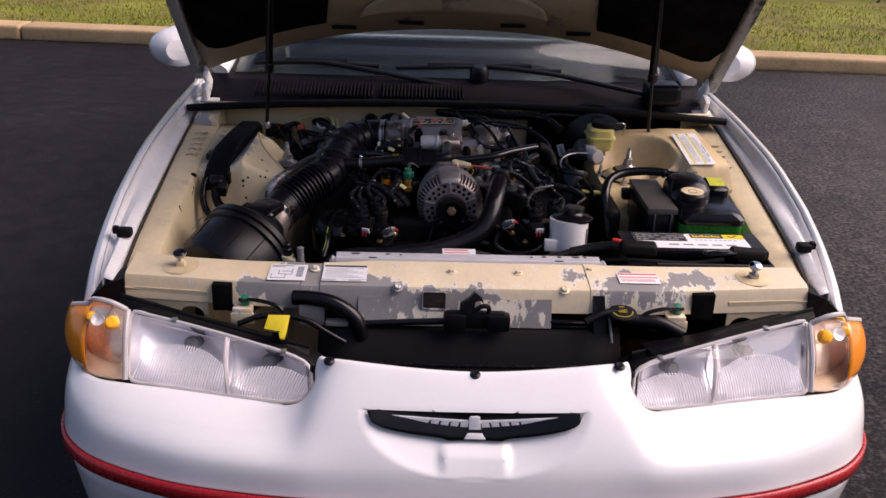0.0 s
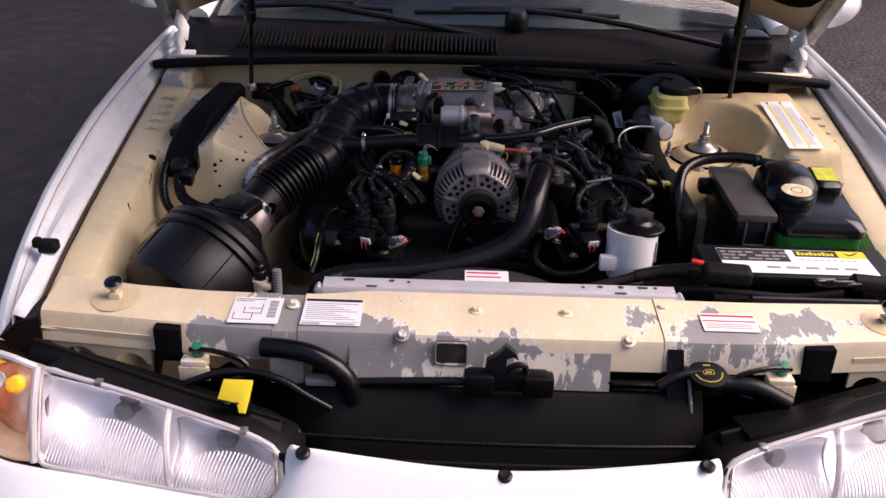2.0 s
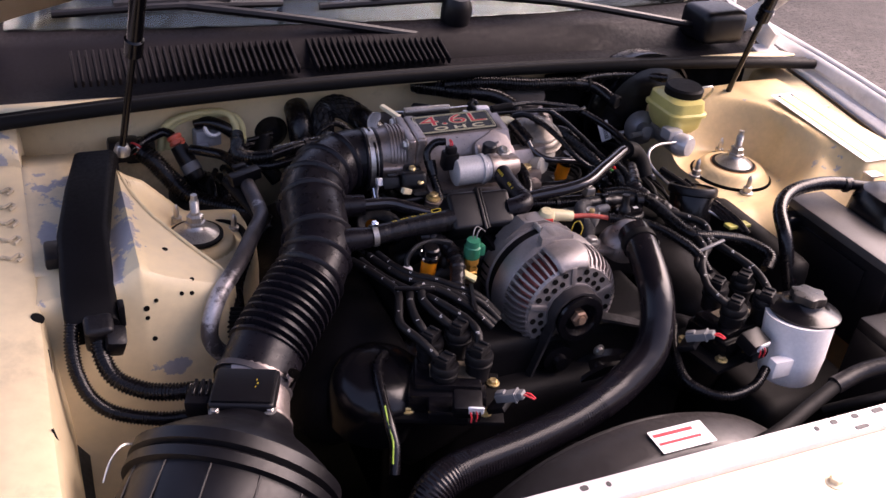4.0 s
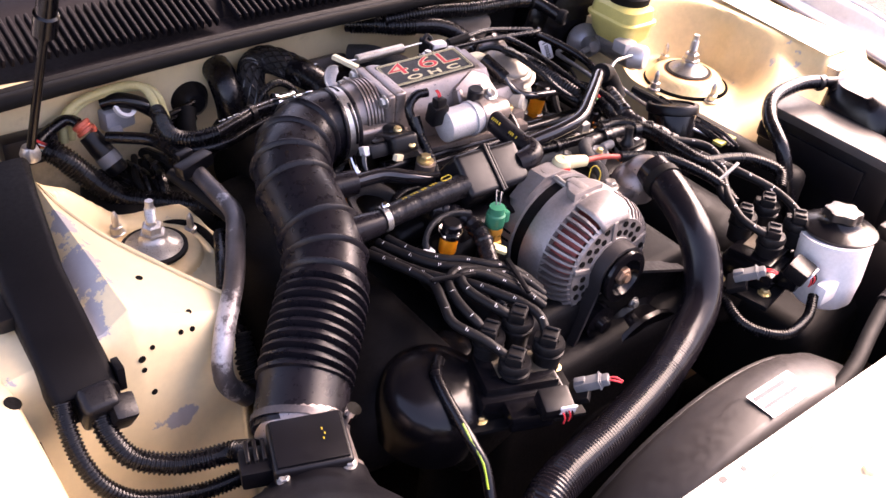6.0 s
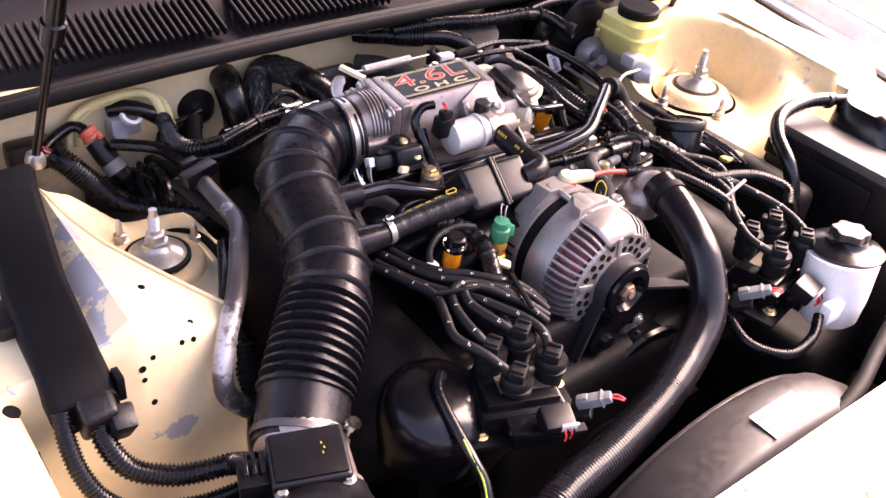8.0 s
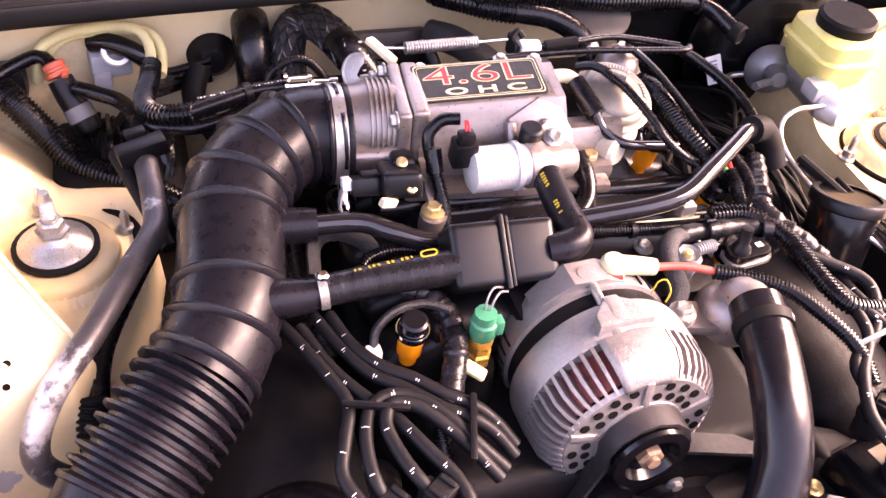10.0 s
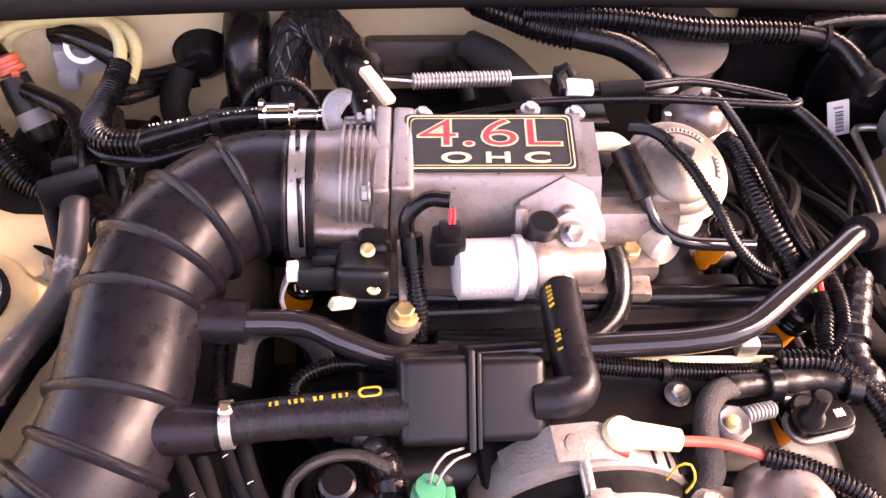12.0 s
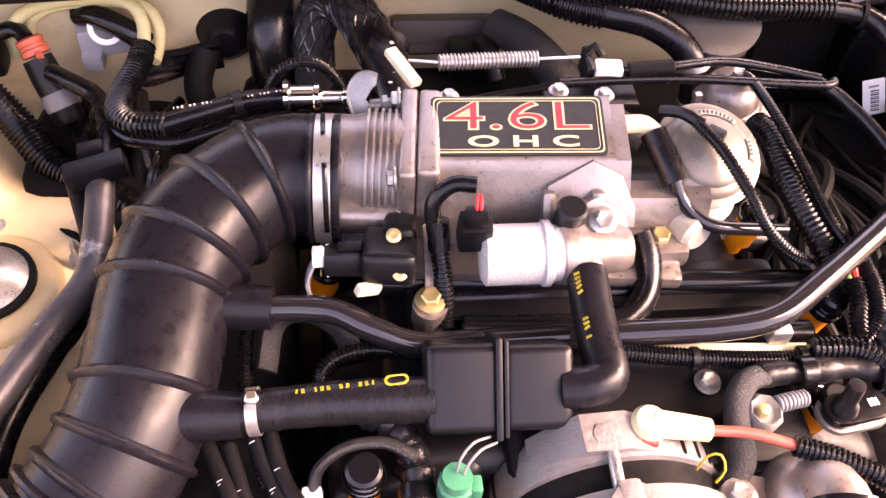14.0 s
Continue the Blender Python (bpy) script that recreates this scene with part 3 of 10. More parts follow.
def feather(a, b, top, low):
    return prism([(a, low(a)), (b, low(b)), (b - 0.003, top(b)), (a - 0.003, top(a))], 0.004, BADGE, 0.0006)
wtop = lambda x: -0.001 + 0.015 * (abs(x) / 0.165) ** 1.3
wlow = lambda x: -0.013 + 0.026 * (abs(x) / 0.165) ** 1.5
bird = [prism([(0.076, wlow(0.076)), (0.11, wlow(0.11)), (0.14, wlow(0.14)), (0.165, 0.0140), (0.14, wtop(0.14)), (0.11, wtop(0.11)), (0.073, wtop(0.076))], 0.004, BADGE, 0.0006)]
for x in (0.012, 0.028, 0.044, 0.060):
    bird.append(feather(x, x + 0.0125, wtop, wlow))
bird.append(prism([(0.006, wtop(0.03)), (0.08, wtop(0.08)), (0.08, wtop(0.08) - 0.003), (0.006, wtop(0.03) - 0.004)], 0.0045, BADGE))
bird += [flip(b) for b in bird]
bird += [prism([(-0.014, 0.004), (0.014, 0.004), (0.021, -0.007), (-0.021, -0.007)], 0.004, pose(0, 1.513, 0.632, 70, 0, 0), 0.0006), prism([(-0.010, -0.016), (0.010, -0.016), (0.008, 0.008), (0.003, 0.010), (-0.008, 0.009), (-0.010, 0.004)], 0.006, BADGE, 0.001)]
part("badge", merge(*bird), SILVER, car, "chrome winged badge")
for x, y, z in ((-0.288, 1.606, 0.737), (0.288, 1.606, 0.737), (0.0, 1.586, 0.724)):
    part("push_pin", lathe((x, y, z - 0.002), (0, -0.25, 1), [(0, 0), (0.011, 0), (0.011, 0.004), (0.007, 0.007), (0, 0.006)], 16), BLACKP, car)

# fenders: stations along the car, from the inner seam over the crest and down
ST = [1.87, 1.90, 1.95, 2.0, 2.05, 2.1, 2.2, 2.3, 2.4, 2.5, 2.6, 2.7, 2.8, 2.9, 3.02, 3.14]
def crest(y):
    return (np.interp(y, [1.86, 1.95, 2.05, 2.2, 2.4, 2.6, 2.9, 3.2], [0.842, 0.856, 0.863, 0.868, 0.872, 0.870, 0.864, 0.856]),
            np.interp(y, [1.86, 1.90, 2.0, 2.1, 2.2, 2.35, 2.5, 2.75, 3.0, 3.2], [0.728, 0.752, 0.798, 0.836, 0.866, 0.897, 0.922, 0.946, 0.961, 0.968]))
def seam(y):
    return (np.interp(y, [1.87, 2.1, 2.5, 2.8, 3.0], [0.778, 0.788, 0.806, 0.818, 0.82]), np.interp(y, [1.87, 2.1, 2.5, 2.8, 3.1], [0.776, 0.822, 0.872, 0.903, 0.925]))
outer, gut = [], []
for y in ST:
    (cx, cz), (sx, sz) = crest(y), seam(y)
    low = 0.27
    if abs(y - 2.42) < 0.37:
        low = max(low, 0.32 + math.sqrt(0.37 ** 2 - (y - 2.42) ** 2))
    side = [(cx - 0.016, y, cz - 0.003), (cx - 0.006, y, cz + 0.001), (cx + 0.005, y, cz - 0.004), (cx + 0.012, y, cz - 0.016), (cx + 0.022, y, cz - 0.05)]
    for k in range(1, 6):
        z = cz - 0.05 + (low - cz + 0.05) * k / 5
        side.append((min(0.925, cx + 0.022 + 0.02 * math.sin(math.pi * k / 5)), y, z))
    outer.append(side)
    gut.append([(cx - 0.017, y, cz - 0.004), (cx - 0.022, y, cz - 0.014), (cx - 0.028, y, cz - 0.016 - (cz - sz) * 0.2), (sx + 0.03, y, sz + 0.010), (sx + 0.012, y, sz + 0.004), (sx + 0.004, y, sz - 0.006)])
both("fender", sheet(outer), WHITE, car, "glossy white front wing", thick=0.003)
both("fender_gutter", sheet(gut), GUTTER, car, "dusty white inner flange of the wing", thick=0.003)
both("bonnet_stop", merge(box((0.806, 2.035, 0.828), (0.034, 0.026, 0.022), 0.007, 3), box((0.826, 2.035, 0.834), (0.014, 0.018, 0.018), 0.005)), RUBBERM, car, "black rubber bonnet stop")

# inner aprons, seam strip and towers
ap = []
for y in (1.86, 1.95, 2.05, 2.2, 2.35, 2.5, 2.65, 2.8, 2.9):
    sx, sz = seam(y)
    inner = np.interp(y, [1.95, 2.2, 2.4, 2.9], [0.715, 0.722, 0.725, 0.735])
    zi = sz - 0.012
    ap.append([(sx - 0.001, y, sz - 0.022), (sx - 0.004, y, sz - 0.009), (sx - 0.014, y, sz - 0.008), (inner + 0.012, y, zi), (inner + 0.004, y, zi - 0.004), (inner, y, zi - 0.016), (inner - 0.012, y, 0.70), (inner - 0.02, y, 0.5), (inner - 0.03, y, 0.28)])
both("inner_apron", sheet(ap), APRON, car, "cream painted inner wing with stains", thick=0.003)
both("seam_strip", tube([(seam(y)[0], y, seam(y)[1] - 0.004) for y in (1.88, 2.1, 2.4, 2.7, 2.86)], 0.0030, 8, 0.03), SEAM, car, "dark brown seam gap")
for y in (2.53, 2.57, 2.61, 2.65, 2.69):
    x, z = np.interp(y, [2.5, 2.75], [0.760, 0.772]), seam(y)[1]
    part("spot_weld", box((x, y, z - 0.004), (0.035, 0.006, 0.006), 0.002), CREAM, car)
    part("weld_burr", tube([(-x - 0.016, y - 0.004, z - 0.006), (-x - 0.004, y + 0.003, z - 0.0045), (-x + 0.006, y - 0.003, z - 0.005), (-x + 0.016, y + 0.006, z - 0.005), (-x + 0.021, y - 0.002, z - 0.0055), (-x + 0.014, y - 0.009, z - 0.007)], 0.0022, 8, 0.004), BURR, car, "ragged weld burr")
# raised box, shelf, hole and cracks on the passenger side's apron
part("apron_box", loft([[(x, y, z) for x, z in ((-0.806, 0.872), (-0.806, 0.914 + d), (-0.798, 0.922 + d), (-0.745, 0.920 + d), (-0.736, 0.912 + d), (-0.732, 0.872))] for y, d in ((2.764, -0.016), (2.770, -0.006), (2.782, -0.001), (2.875, 0.008))]), PRIMED, car, "grey primed box at the back of the apron")
part("apron_shelf", sheet([[(-0.737, y, seam(y)[1] - 0.016), (-0.725, y, seam(y)[1] - 0.019), (-0.69, y, seam(y)[1] - 0.020), (-0.655, y, seam(y)[1] - 0.022)] for y in np.linspace(2.50, 2.80, 9)]), PRIMED, car, "cream shelf with grey patches", thick=0.003)
part("apron_hole", lathe((-0.7315, 2.4145, 0.8455), (0.45, -0.1, 0.89), [(0, 0), (0.0085, 0), (0.0085, 0.0035), (0, 0.003)], 14), PAD, car)
for pts in ([(-0.7232, 2.372, 0.828), (-0.7228, 2.364, 0.820), (-0.7222, 2.352, 0.817), (-0.7226, 2.349, 0.808)], [(-0.7255, 2.228, 0.826), (-0.7235, 2.224, 0.818), (-0.7222, 2.226, 0.810)]):
    part("paint_crack", tube(pts, 0.0016, 6, 0.003), PAD, car)


def driver_tower():
    """A shelf beside the apron with a round bowl pressed into it, and a raised seat for the strut's cap."""
    cx, cy = 0.495, 2.605
    seat = lambda r: np.interp(r, [0, 0.049, 0.056, 0.062, 0.067, 0.071, 0.092], [0.832, 0.832, 0.830, 0.824, 0.815, 0.812, 0.811])
    smooth_step = lambda k: min(1.0, max(0.0, k)) ** 2 * (3 - 2 * min(1.0, max(0.0, k)))
    cols = []
    for y in np.arange(2.372, 2.866, 0.0065):
        c = []
        for x in list(np.arange(0.385, 0.655, 0.006)) + [0.67, 0.70, 0.735]:
            dx, dy = x - cx, y - cy
            r, a = math.hypot(dx, dy), math.degrees(math.atan2(dy, dx)) % 360
            rim = np.interp(a, [0, 40, 80, 120, 150, 180, 215, 250, 280, 310, 335, 360], [0.909, 0.908, 0.902, 0.880, 0.835, 0.811, 0.811, 0.815, 0.838, 0.874, 0.900, 0.909])
            reach = np.interp(a, [0, 60, 100, 180, 270, 320, 360], [0.122, 0.150, 0.165, 0.15, 0.150, 0.152, 0.122])
            z = seat(r) + (rim - 0.811) * smooth_step((r - 0.088) / (reach - 0.088))
            z += (0.909 - z) * smooth_step((x - 0.605) / 0.03) * smooth_step((y - 2.40) / 0.04)
            edge = np.interp(x, [0.40, 0.50, 0.62], [2.480, 2.462, 2.428])
            k = max(0.0, edge - y)
            z -= 0.9 * k * k / (k + 0.03) + (0.5 if y < 2.376 else 0.0)
            z -= 0.34 * smooth_step((0.408 + 0.10 * max(0.0, 2.50 - y) - x) / 0.022)
            z -= 0.05 * smooth_step((y - 2.80) / 0.05)
            c.append((x, y, max(0.30, z)))
        cols.append(c)
    return sheet(cols)


def passenger_tower():
    """The other tower: a flat top with a slanting ridge, and a sunken seat for the cap behind it."""
    top = lambda x: np.interp(x, [0.44, 0.48, 0.50, 0.52, 0.55, 0.57, 0.59, 0.602, 0.63, 0.74], [0.820, 0.835, 0.842, 0.848, 0.858, 0.866, 0.877, 0.888, 0.868, 0.850])
    ridge = lambda x: np.interp(x, [0.47, 0.50, 0.52, 0.551, 0.57, 0.59, 0.598, 0.61], [2.445, 2.490, 2.523, 2.576, 2.611, 2.662, 2.70, 2.78])
    inner = lambda y: np.interp(y, [2.43, 2.49, 2.56, 2.62, 2.72], [0.495, 0.462, 0.428, 0.414, 0.424])
    def seat(x, y):
        r = math.hypot(x - 0.504, y - 2.613)
        base = np.interp(r, [0.0, 0.053, 0.064, 0.088, 0.11, 0.14], [0.813, 0.813, 0.798, 0.796, 0.800, 0.795])
        rim = np.interp(x, [0.49, 0.505, 0.54, 0.571, 0.599, 0.62], [base, 0.802, 0.838, 0.870, 0.896, 0.900])
        k = min(1.0, max(0.0, (r - 0.080) / 0.048))
        return base + max(0.0, rim - base) * k * k * (3 - 2 * k)
    fy = [2.395, 2.412, 2.420, 2.425, 2.429, 2.434, 2.440]
    steps = [0, 0.0015, 0.003, 0.005, 0.0075, 0.010, 0.013, 0.016, 0.019, 0.022, 0.025, 0.028]
    cols = []
    for x in list(np.arange(0.398, 0.640, 0.0034)) + [0.66, 0.69, 0.73]:
        rg = min(2.735, max(2.446, ridge(x)))
        ys = fy + [2.4405 + (rg - 0.003 - 2.4405) * k / 18 for k in range(1, 18)] + [rg - 0.004, rg - 0.002] + [rg + d for d in steps] + [rg + 0.028 + (2.86 - rg - 0.028) * k / 34 for k in range(1, 35)]
        c = []
        for y in ys:
            z = top(x)
            d = y - ridge(x)
            if d > 0:
                k = min(1.0, d / 0.028)
                z += (min(z, seat(x, y)) - z) * k * k * (3 - 2 * k) + 0.0025 * math.exp(-(d / 0.006) ** 2)
            z -= np.interp(y, fy, [0.55, 0.16, 0.09, 0.045, 0.018, 0.006, 0.0])
            z -= np.interp(y, [2.715, 2.735, 2.76, 2.80, 2.86], [0.0, 0.006, 0.026, 0.050, 0.08])
            k = min(1.0, max(0.0, (inner(y) - x) / 0.022))
            z -= 0.30 * k * k * (3 - 2 * k)
            c.append((-x, y, max(0.30, z)))
        cols.append(c)
    rows = [list(r) for r in zip(*cols)]
    return sheet(rows)
GAPLINE = [(-0.462, 2.686, 0.798), (-0.444, 2.674, 0.798), (-0.431, 2.654, 0.798), (-0.427, 2.616, 0.798), (-0.430, 2.583, 0.799), (-0.438, 2.560, 0.800), (-0.456, 2.540, 0.801)]
for s in (-1, 1):
    tw = part("strut_tower", driver_tower() if s > 0 else passenger_tower(), TOWERP if s < 0 else OCHRE, car, "cream painted suspension tower with flaking paint" if s < 0 else "stained cream suspension tower")
    c = (s * 0.495, 2.605) if s > 0 else (-0.504, 2.613)
    dz = 0.0 if s > 0 else -0.012
    part("strut_seal", lathe((*c, 0.826 + dz), (0, 0, 1), [(0.035, 0.004), (0.0405, 0.004), (0.0405, 0.0085), (0.035, 0.0095)], 28), RUBBERM, tw)
    if s < 0:
        part("plate_gap", tube(GAPLINE, lambda t: 0.001 + 0.0050 * math.sin(math.pi * t) ** 0.5, 8, 0.006), PAD, tw, "dark gap beside the strut plate")
        part("strut_plate", lathe((*c, 0.8125), (0, 0, 1), [(0.038, 0.0), (0.038, 0.0022), (0.053, 0.0016), (0.0575, -0.002), (0.059, -0.008)], 40), OCHRE, tw, "tan plate round the strut cap")
    if s > 0:
        part("rust_ring", lathe((*c, 0.8308), (0, 0, 1), [(0.0395, 0.0), (0.0435, 0.0), (0.0435, 0.0018), (0.0395, 0.0022)], 32), RUSTY, tw, "rusty ring round the strut seal")
        # Dark arc laid on as the shadow line under the plate's edge.
        part("plate_gap", tube([(c[0] + 0.0735 * math.cos(a), c[1] + 0.0735 * math.sin(a), 0.8125) for a in np.linspace(radians(120), radians(335), 25)], lambda t: 0.0005 + 0.0035 * math.sin(math.pi * t) ** 0.6, 8, 0.006), PAD, tw, "dark line drawn for the shadow in the gap under the strut plate")
    part("strut_cap", lathe((*c, 0.830 + dz), (0, 0, 1), [(0, 0.002), (0.036, 0.002), (0.035, 0.006), (0.028, 0.011), (0.019, 0.015), (0.014, 0.020), (0.012, 0.026), (0, 0.026)], 28), ZINCW, tw, "grey metal strut cap")
    part("strut_stud", merge(lathe((*c, 0.85 + dz), (0, 0, 1), [(0.0070, 0), (0.0070, 0.022)] + [(0.0070 - 0.0009 * (k % 2), 0.022 + 0.0012 * k) for k in range(16)] + [(0.0052, 0.043), (0.0048, 0.050), (0, 0.050)], 14), lathe((*c, 0.852 + dz), (0, 0, 1), [(0.016, 0), (0.016, 0.003), (0.0125, 0.004), (0.0125, 0.013), (0.010, 0.015), (0, 0.015)], 6)), ZINCW, tw, "threaded steel stud with a nut")
    for a, r, z in ((70, 0.081, 0.812), (176, 0.078, 0.812), (253, 0.081, 0.812)) if s > 0 else ((102, 0.083, 0.794), (30, 0.074, 0.790), (180, 0.072, 0.792)):
        x, y = c[0] + r * math.cos(radians(a)), c[1] + r * math.sin(radians(a))
        part("tower_nut", merge(lathe((x, y, z), (0, 0, 1), [(0, 0), (0.012, 0), (0.012, 0.003), (0.008, 0.004), (0.008, 0.013), (0.0045, 0.014), (0.0045, 0.028), (0.0032, 0.032), (0.001, 0.036), (0, 0.036)], 12)), STEEL, tw)
rl = [(0.478, 2.458), (0.50, 2.490), (0.52, 2.523), (0.551, 2.576), (0.57, 2.611), (0.59, 2.662), (0.597, 2.692)]
rz = lambda x: np.interp(x, [0.44, 0.48, 0.50, 0.52, 0.55, 0.57, 0.59, 0.602], [0.820, 0.835, 0.842, 0.848, 0.858, 0.866, 0.877, 0.888])
part("sealer_bead", tube([(-x, y + 0.003, rz(x) + 0.0016) for x, y in rl], 0.0026, 8, 0.005), CREAM, car, "ragged bead of seam sealer")
# drilled holes in the front wall of the tower on the passenger side
for x, y, z, r, nz in ((-0.5371, 2.4425, 0.8537, 0.0034, 3.0), (-0.553, 2.4294, 0.8422, 0.0030, 0.4), (-0.5397, 2.4304, 0.8398, 0.0032, 0.4), (-0.5866, 2.4262, 0.8392, 0.0030, 0.3), (-0.5997, 2.4238, 0.8304, 0.0042, 0.1), (-0.5995, 2.4223, 0.8161, 0.0032, 0.1), (-0.5931, 2.4192, 0.7831, 0.0036, 0.1)):
    d = Vector((0.1, -1, nz)).normalized()
    part("hole", lathe(Vector((x, y, z)) - d * 0.005, d, [(0, 0), (r, 0), (r, 0.0056), (0, 0.0052)], 10), PAD, car)
part("hole", lathe((-0.5622, 2.5131, 0.8590), (0.2, 0, 1), [(0, 0), (0.0042, 0), (0.0042, 0.0044), (0, 0.0042)], 10), PAD, car)

# front cross member
def cross(x0, x1, mat, label, prof, n=24, name="core_support"):
    secs = []
    for k in range(n + 1):
        x = x0 + (x1 - x0) * k / n
        secs.append([(x, y, z) for y, z in prof(x)])
    return part(name, loft(secs), mat, car, label)
def core(x):
    bow = 0.010 * (1 - (x / 0.76) ** 2)
    bow -= np.interp(abs(x), [0.40, 0.49, 0.56, 0.66, 0.76], [0.0, 0.006, 0.013, 0.022, 0.030])
    back = np.interp(x, [-0.76, -0.70, -0.62, -0.50, -0.40, -0.30, -0.22, 0.45, 0.75], [1.974, 1.964, 1.950, 1.938, 1.936, 1.940, 1.955, 1.955, 1.967])
    return [(back, 0.755), (back, 0.800), (back - 0.005, 0.806), (1.852 - bow, 0.800), (1.842 - bow, 0.796), (1.838 - bow, 0.788), (1.830 - bow, 0.745), (1.842 - bow, 0.742)]
cross(-0.760, -0.372, WORN, "cream front cross member with scraped paint", core)
cross(-0.371, -0.330, PATCHY, "", lambda x: [(y, z - 0.003) for y, z in core(x)], 4)
cross(-0.329, 0.262, FLAKED, "flaking cream and grey primer cross member", core)
cross(0.263, 0.300, FLAKED, "", lambda x: [(y, z + 0.002) for y, z in core(x)], 4)
cross(0.301, 0.760, FLAKED, "cream front cross member with scraped paint", core)
part("latch_plate", loft([[(x, 1.826, 0.775), (x, 1.832, 0.775), (x, 1.812, 0.715), (x, 1.806, 0.715)] for x in (-0.245, -0.22, 0.15, 0.178)]), PATCHY, car, "flaking latch panel bolted to the cross member", smooth=False)
for s in (-1, 1):
    xs = (-0.563, -0.520) if s < 0 else (0.49, 0.54)
    part("bracket_gap", box((sum(xs) / 2, 1.839, 0.762), (xs[1] - xs[0], 0.02, 0.062), 0.002), PAD, car, "dark slot in the cross member")
    scal = [(0.575, 0.770), (0.750, 0.770), (0.750, 0.712)] + [(0.700 + 0.032 * math.cos(a), 0.712 + 0.024 * math.sin(a)) for a in np.linspace(0.2, 2.94, 9)] + [(0.655, 0.708)] + [(0.612 + 0.028 * math.cos(a), 0.710 + 0.022 * math.sin(a)) for a in np.linspace(0.2, 2.94, 9)] + [(0.575, 0.712)]
    part("lamp_panel", prism([(s * x, z) for x, z in scal], 0.004, pose(s * 0.65, 1.855, 0, 0, 0, s * 6.4) @ pose(-s * 0.65, 0, 0, 90, 0, 0)), WORN, car, "scalloped cream lower flange")
    part("apron_corner", loft([[(s * x, y, z) for x, y, z in ((0.76, 1.86, 0.79), (0.80, 1.86, 0.775), (0.85, 1.875, 0.73), (0.76, 1.85, 0.70))], [(s * x, y, z) for x, y, z in ((0.76, 1.93, 0.79), (0.80, 1.93, 0.78), (0.85, 1.93, 0.74), (0.76, 1.93, 0.70))]]), RUBBERM, car, smooth=False)
part("square_hole", merge(box((-0.080, 1.8220, 0.772), (0.049, 0.010, 0.039), 0.004)), pm("rusty_dark_recess", (0.045, 0.032, 0.025), 0.7, var=0.4, vscale=60, bump=0.2), car, "square hole in the latch panel")
part("hole_frame", loft([[(-0.080 + x, 1.816 - 0.0, 0.772 + z) for x, z in rrect(w, h, 0.006, 3)] for w, h in ((0.054, 0.044), (0.049, 0.039))], close=False), PATCHY, car, thick=0.003)
for x, y in ((-0.16, 1.83), (-0.04, 1.90), (0.11, 1.90), (0.205, 1.835), (0.275, 1.925), (-0.345, 1.90)):
    part("cross_member_bolt", hexbolt((x, y, 0.802 if y > 1.85 else 0.795), (0, 0 if y > 1.85 else -0.6, 1), 0.008), FLAKED, car)
for s in (-1, 1):
    b = (s * 0.645, 1.905, 0.800)
    part("stop_dimple", lathe((b[0], b[1], 0.8032), (0, -0.06, 1), [(0.040, 0.0002), (0.034, 0.0012), (0.012, 0.0016), (0, 0.0016)], 28), STAIN, car, "rust-stained dimple round the stop")
    part("stop_base", merge(box((b[0], b[1], 0.809), (0.020, 0.018, 0.012), 0.003), lathe(b, (0, 0, 1), [(0.008, 0.006), (0.0055, 0.010), (0.0055, 0.032), (0, 0.032)], 14)), CREAM if s < 0 else ZINCW, car)
    part("stop_skirt", lathe((b[0], b[1], 0.824), (0, -0.25, 1), [(0, 0), (0.006, 0), (0.012, 0.004), (0.0152, 0.009), (0.0152, 0.012), (0.012, 0.0125)] , 20), ZINCW, car, "plated skirt of the bonnet stop")
    part("stop_pad", lathe((b[0], b[1] - 0.0025, 0.8345), (0, -0.25, 1), [(0.0142, 0), (0.0146, 0.002), (0.012, 0.0045), (0.006, 0.006), (0, 0.0064)], 20), RUBBER if s < 0 else CHROME, car, "round bonnet stop on a threaded post")


# stickers on the cross member
def sticker(at, w, h, m, ink, name="sticker", label=""):
    """A printed label: a white sheet with bars of print, local x right and y up."""
    s = part(name, prism(rrect(w, h, 0.001, 1), 0.0006, m), PAPER, car, label, smooth=False)
    for mat, bars in ink:
        part("print", merge(*[prism([(x, y), (x + a, y), (x + a, y + b), (x, y + b)], 0.0004, m @ Matrix.Translation((0, 0, 0.0006))) for x, y, a, b in bars]), mat, s, smooth=False)
    return s
def top_at(x, y, turn=0):
    return pose(x, y, 0.8015 + 0.0022 + 0.055 * (y - 1.87), 3.2, 0, turn)
A = top_at(-0.404, 1.878)
sticker(None, 0.082, 0.074, A, [(INK, [(-0.035, -0.028, 0.0012, 0.02), (-0.035, -0.028, 0.03, 0.0012), (-0.02, -0.010, 0.03, 0.0012), (-0.02, -0.010, 0.0012, 0.018), (0.009, -0.010, 0.0012, 0.028), (-0.012, 0.004, 0.02, 0.0012), (-0.005, -0.028, 0.0012, 0.02), (-0.038, 0.030, 0.05, 0.0015), (-0.038, 0.025, 0.03, 0.001)]),
        (INKG, [(0.020, -0.020 + 0.0035 * k, 0.014, 0.0018 if k % 3 else 0.0026) for k in range(14)])], label="white vacuum diagram sticker with a bar code")
B = top_at(-0.278, 1.880)
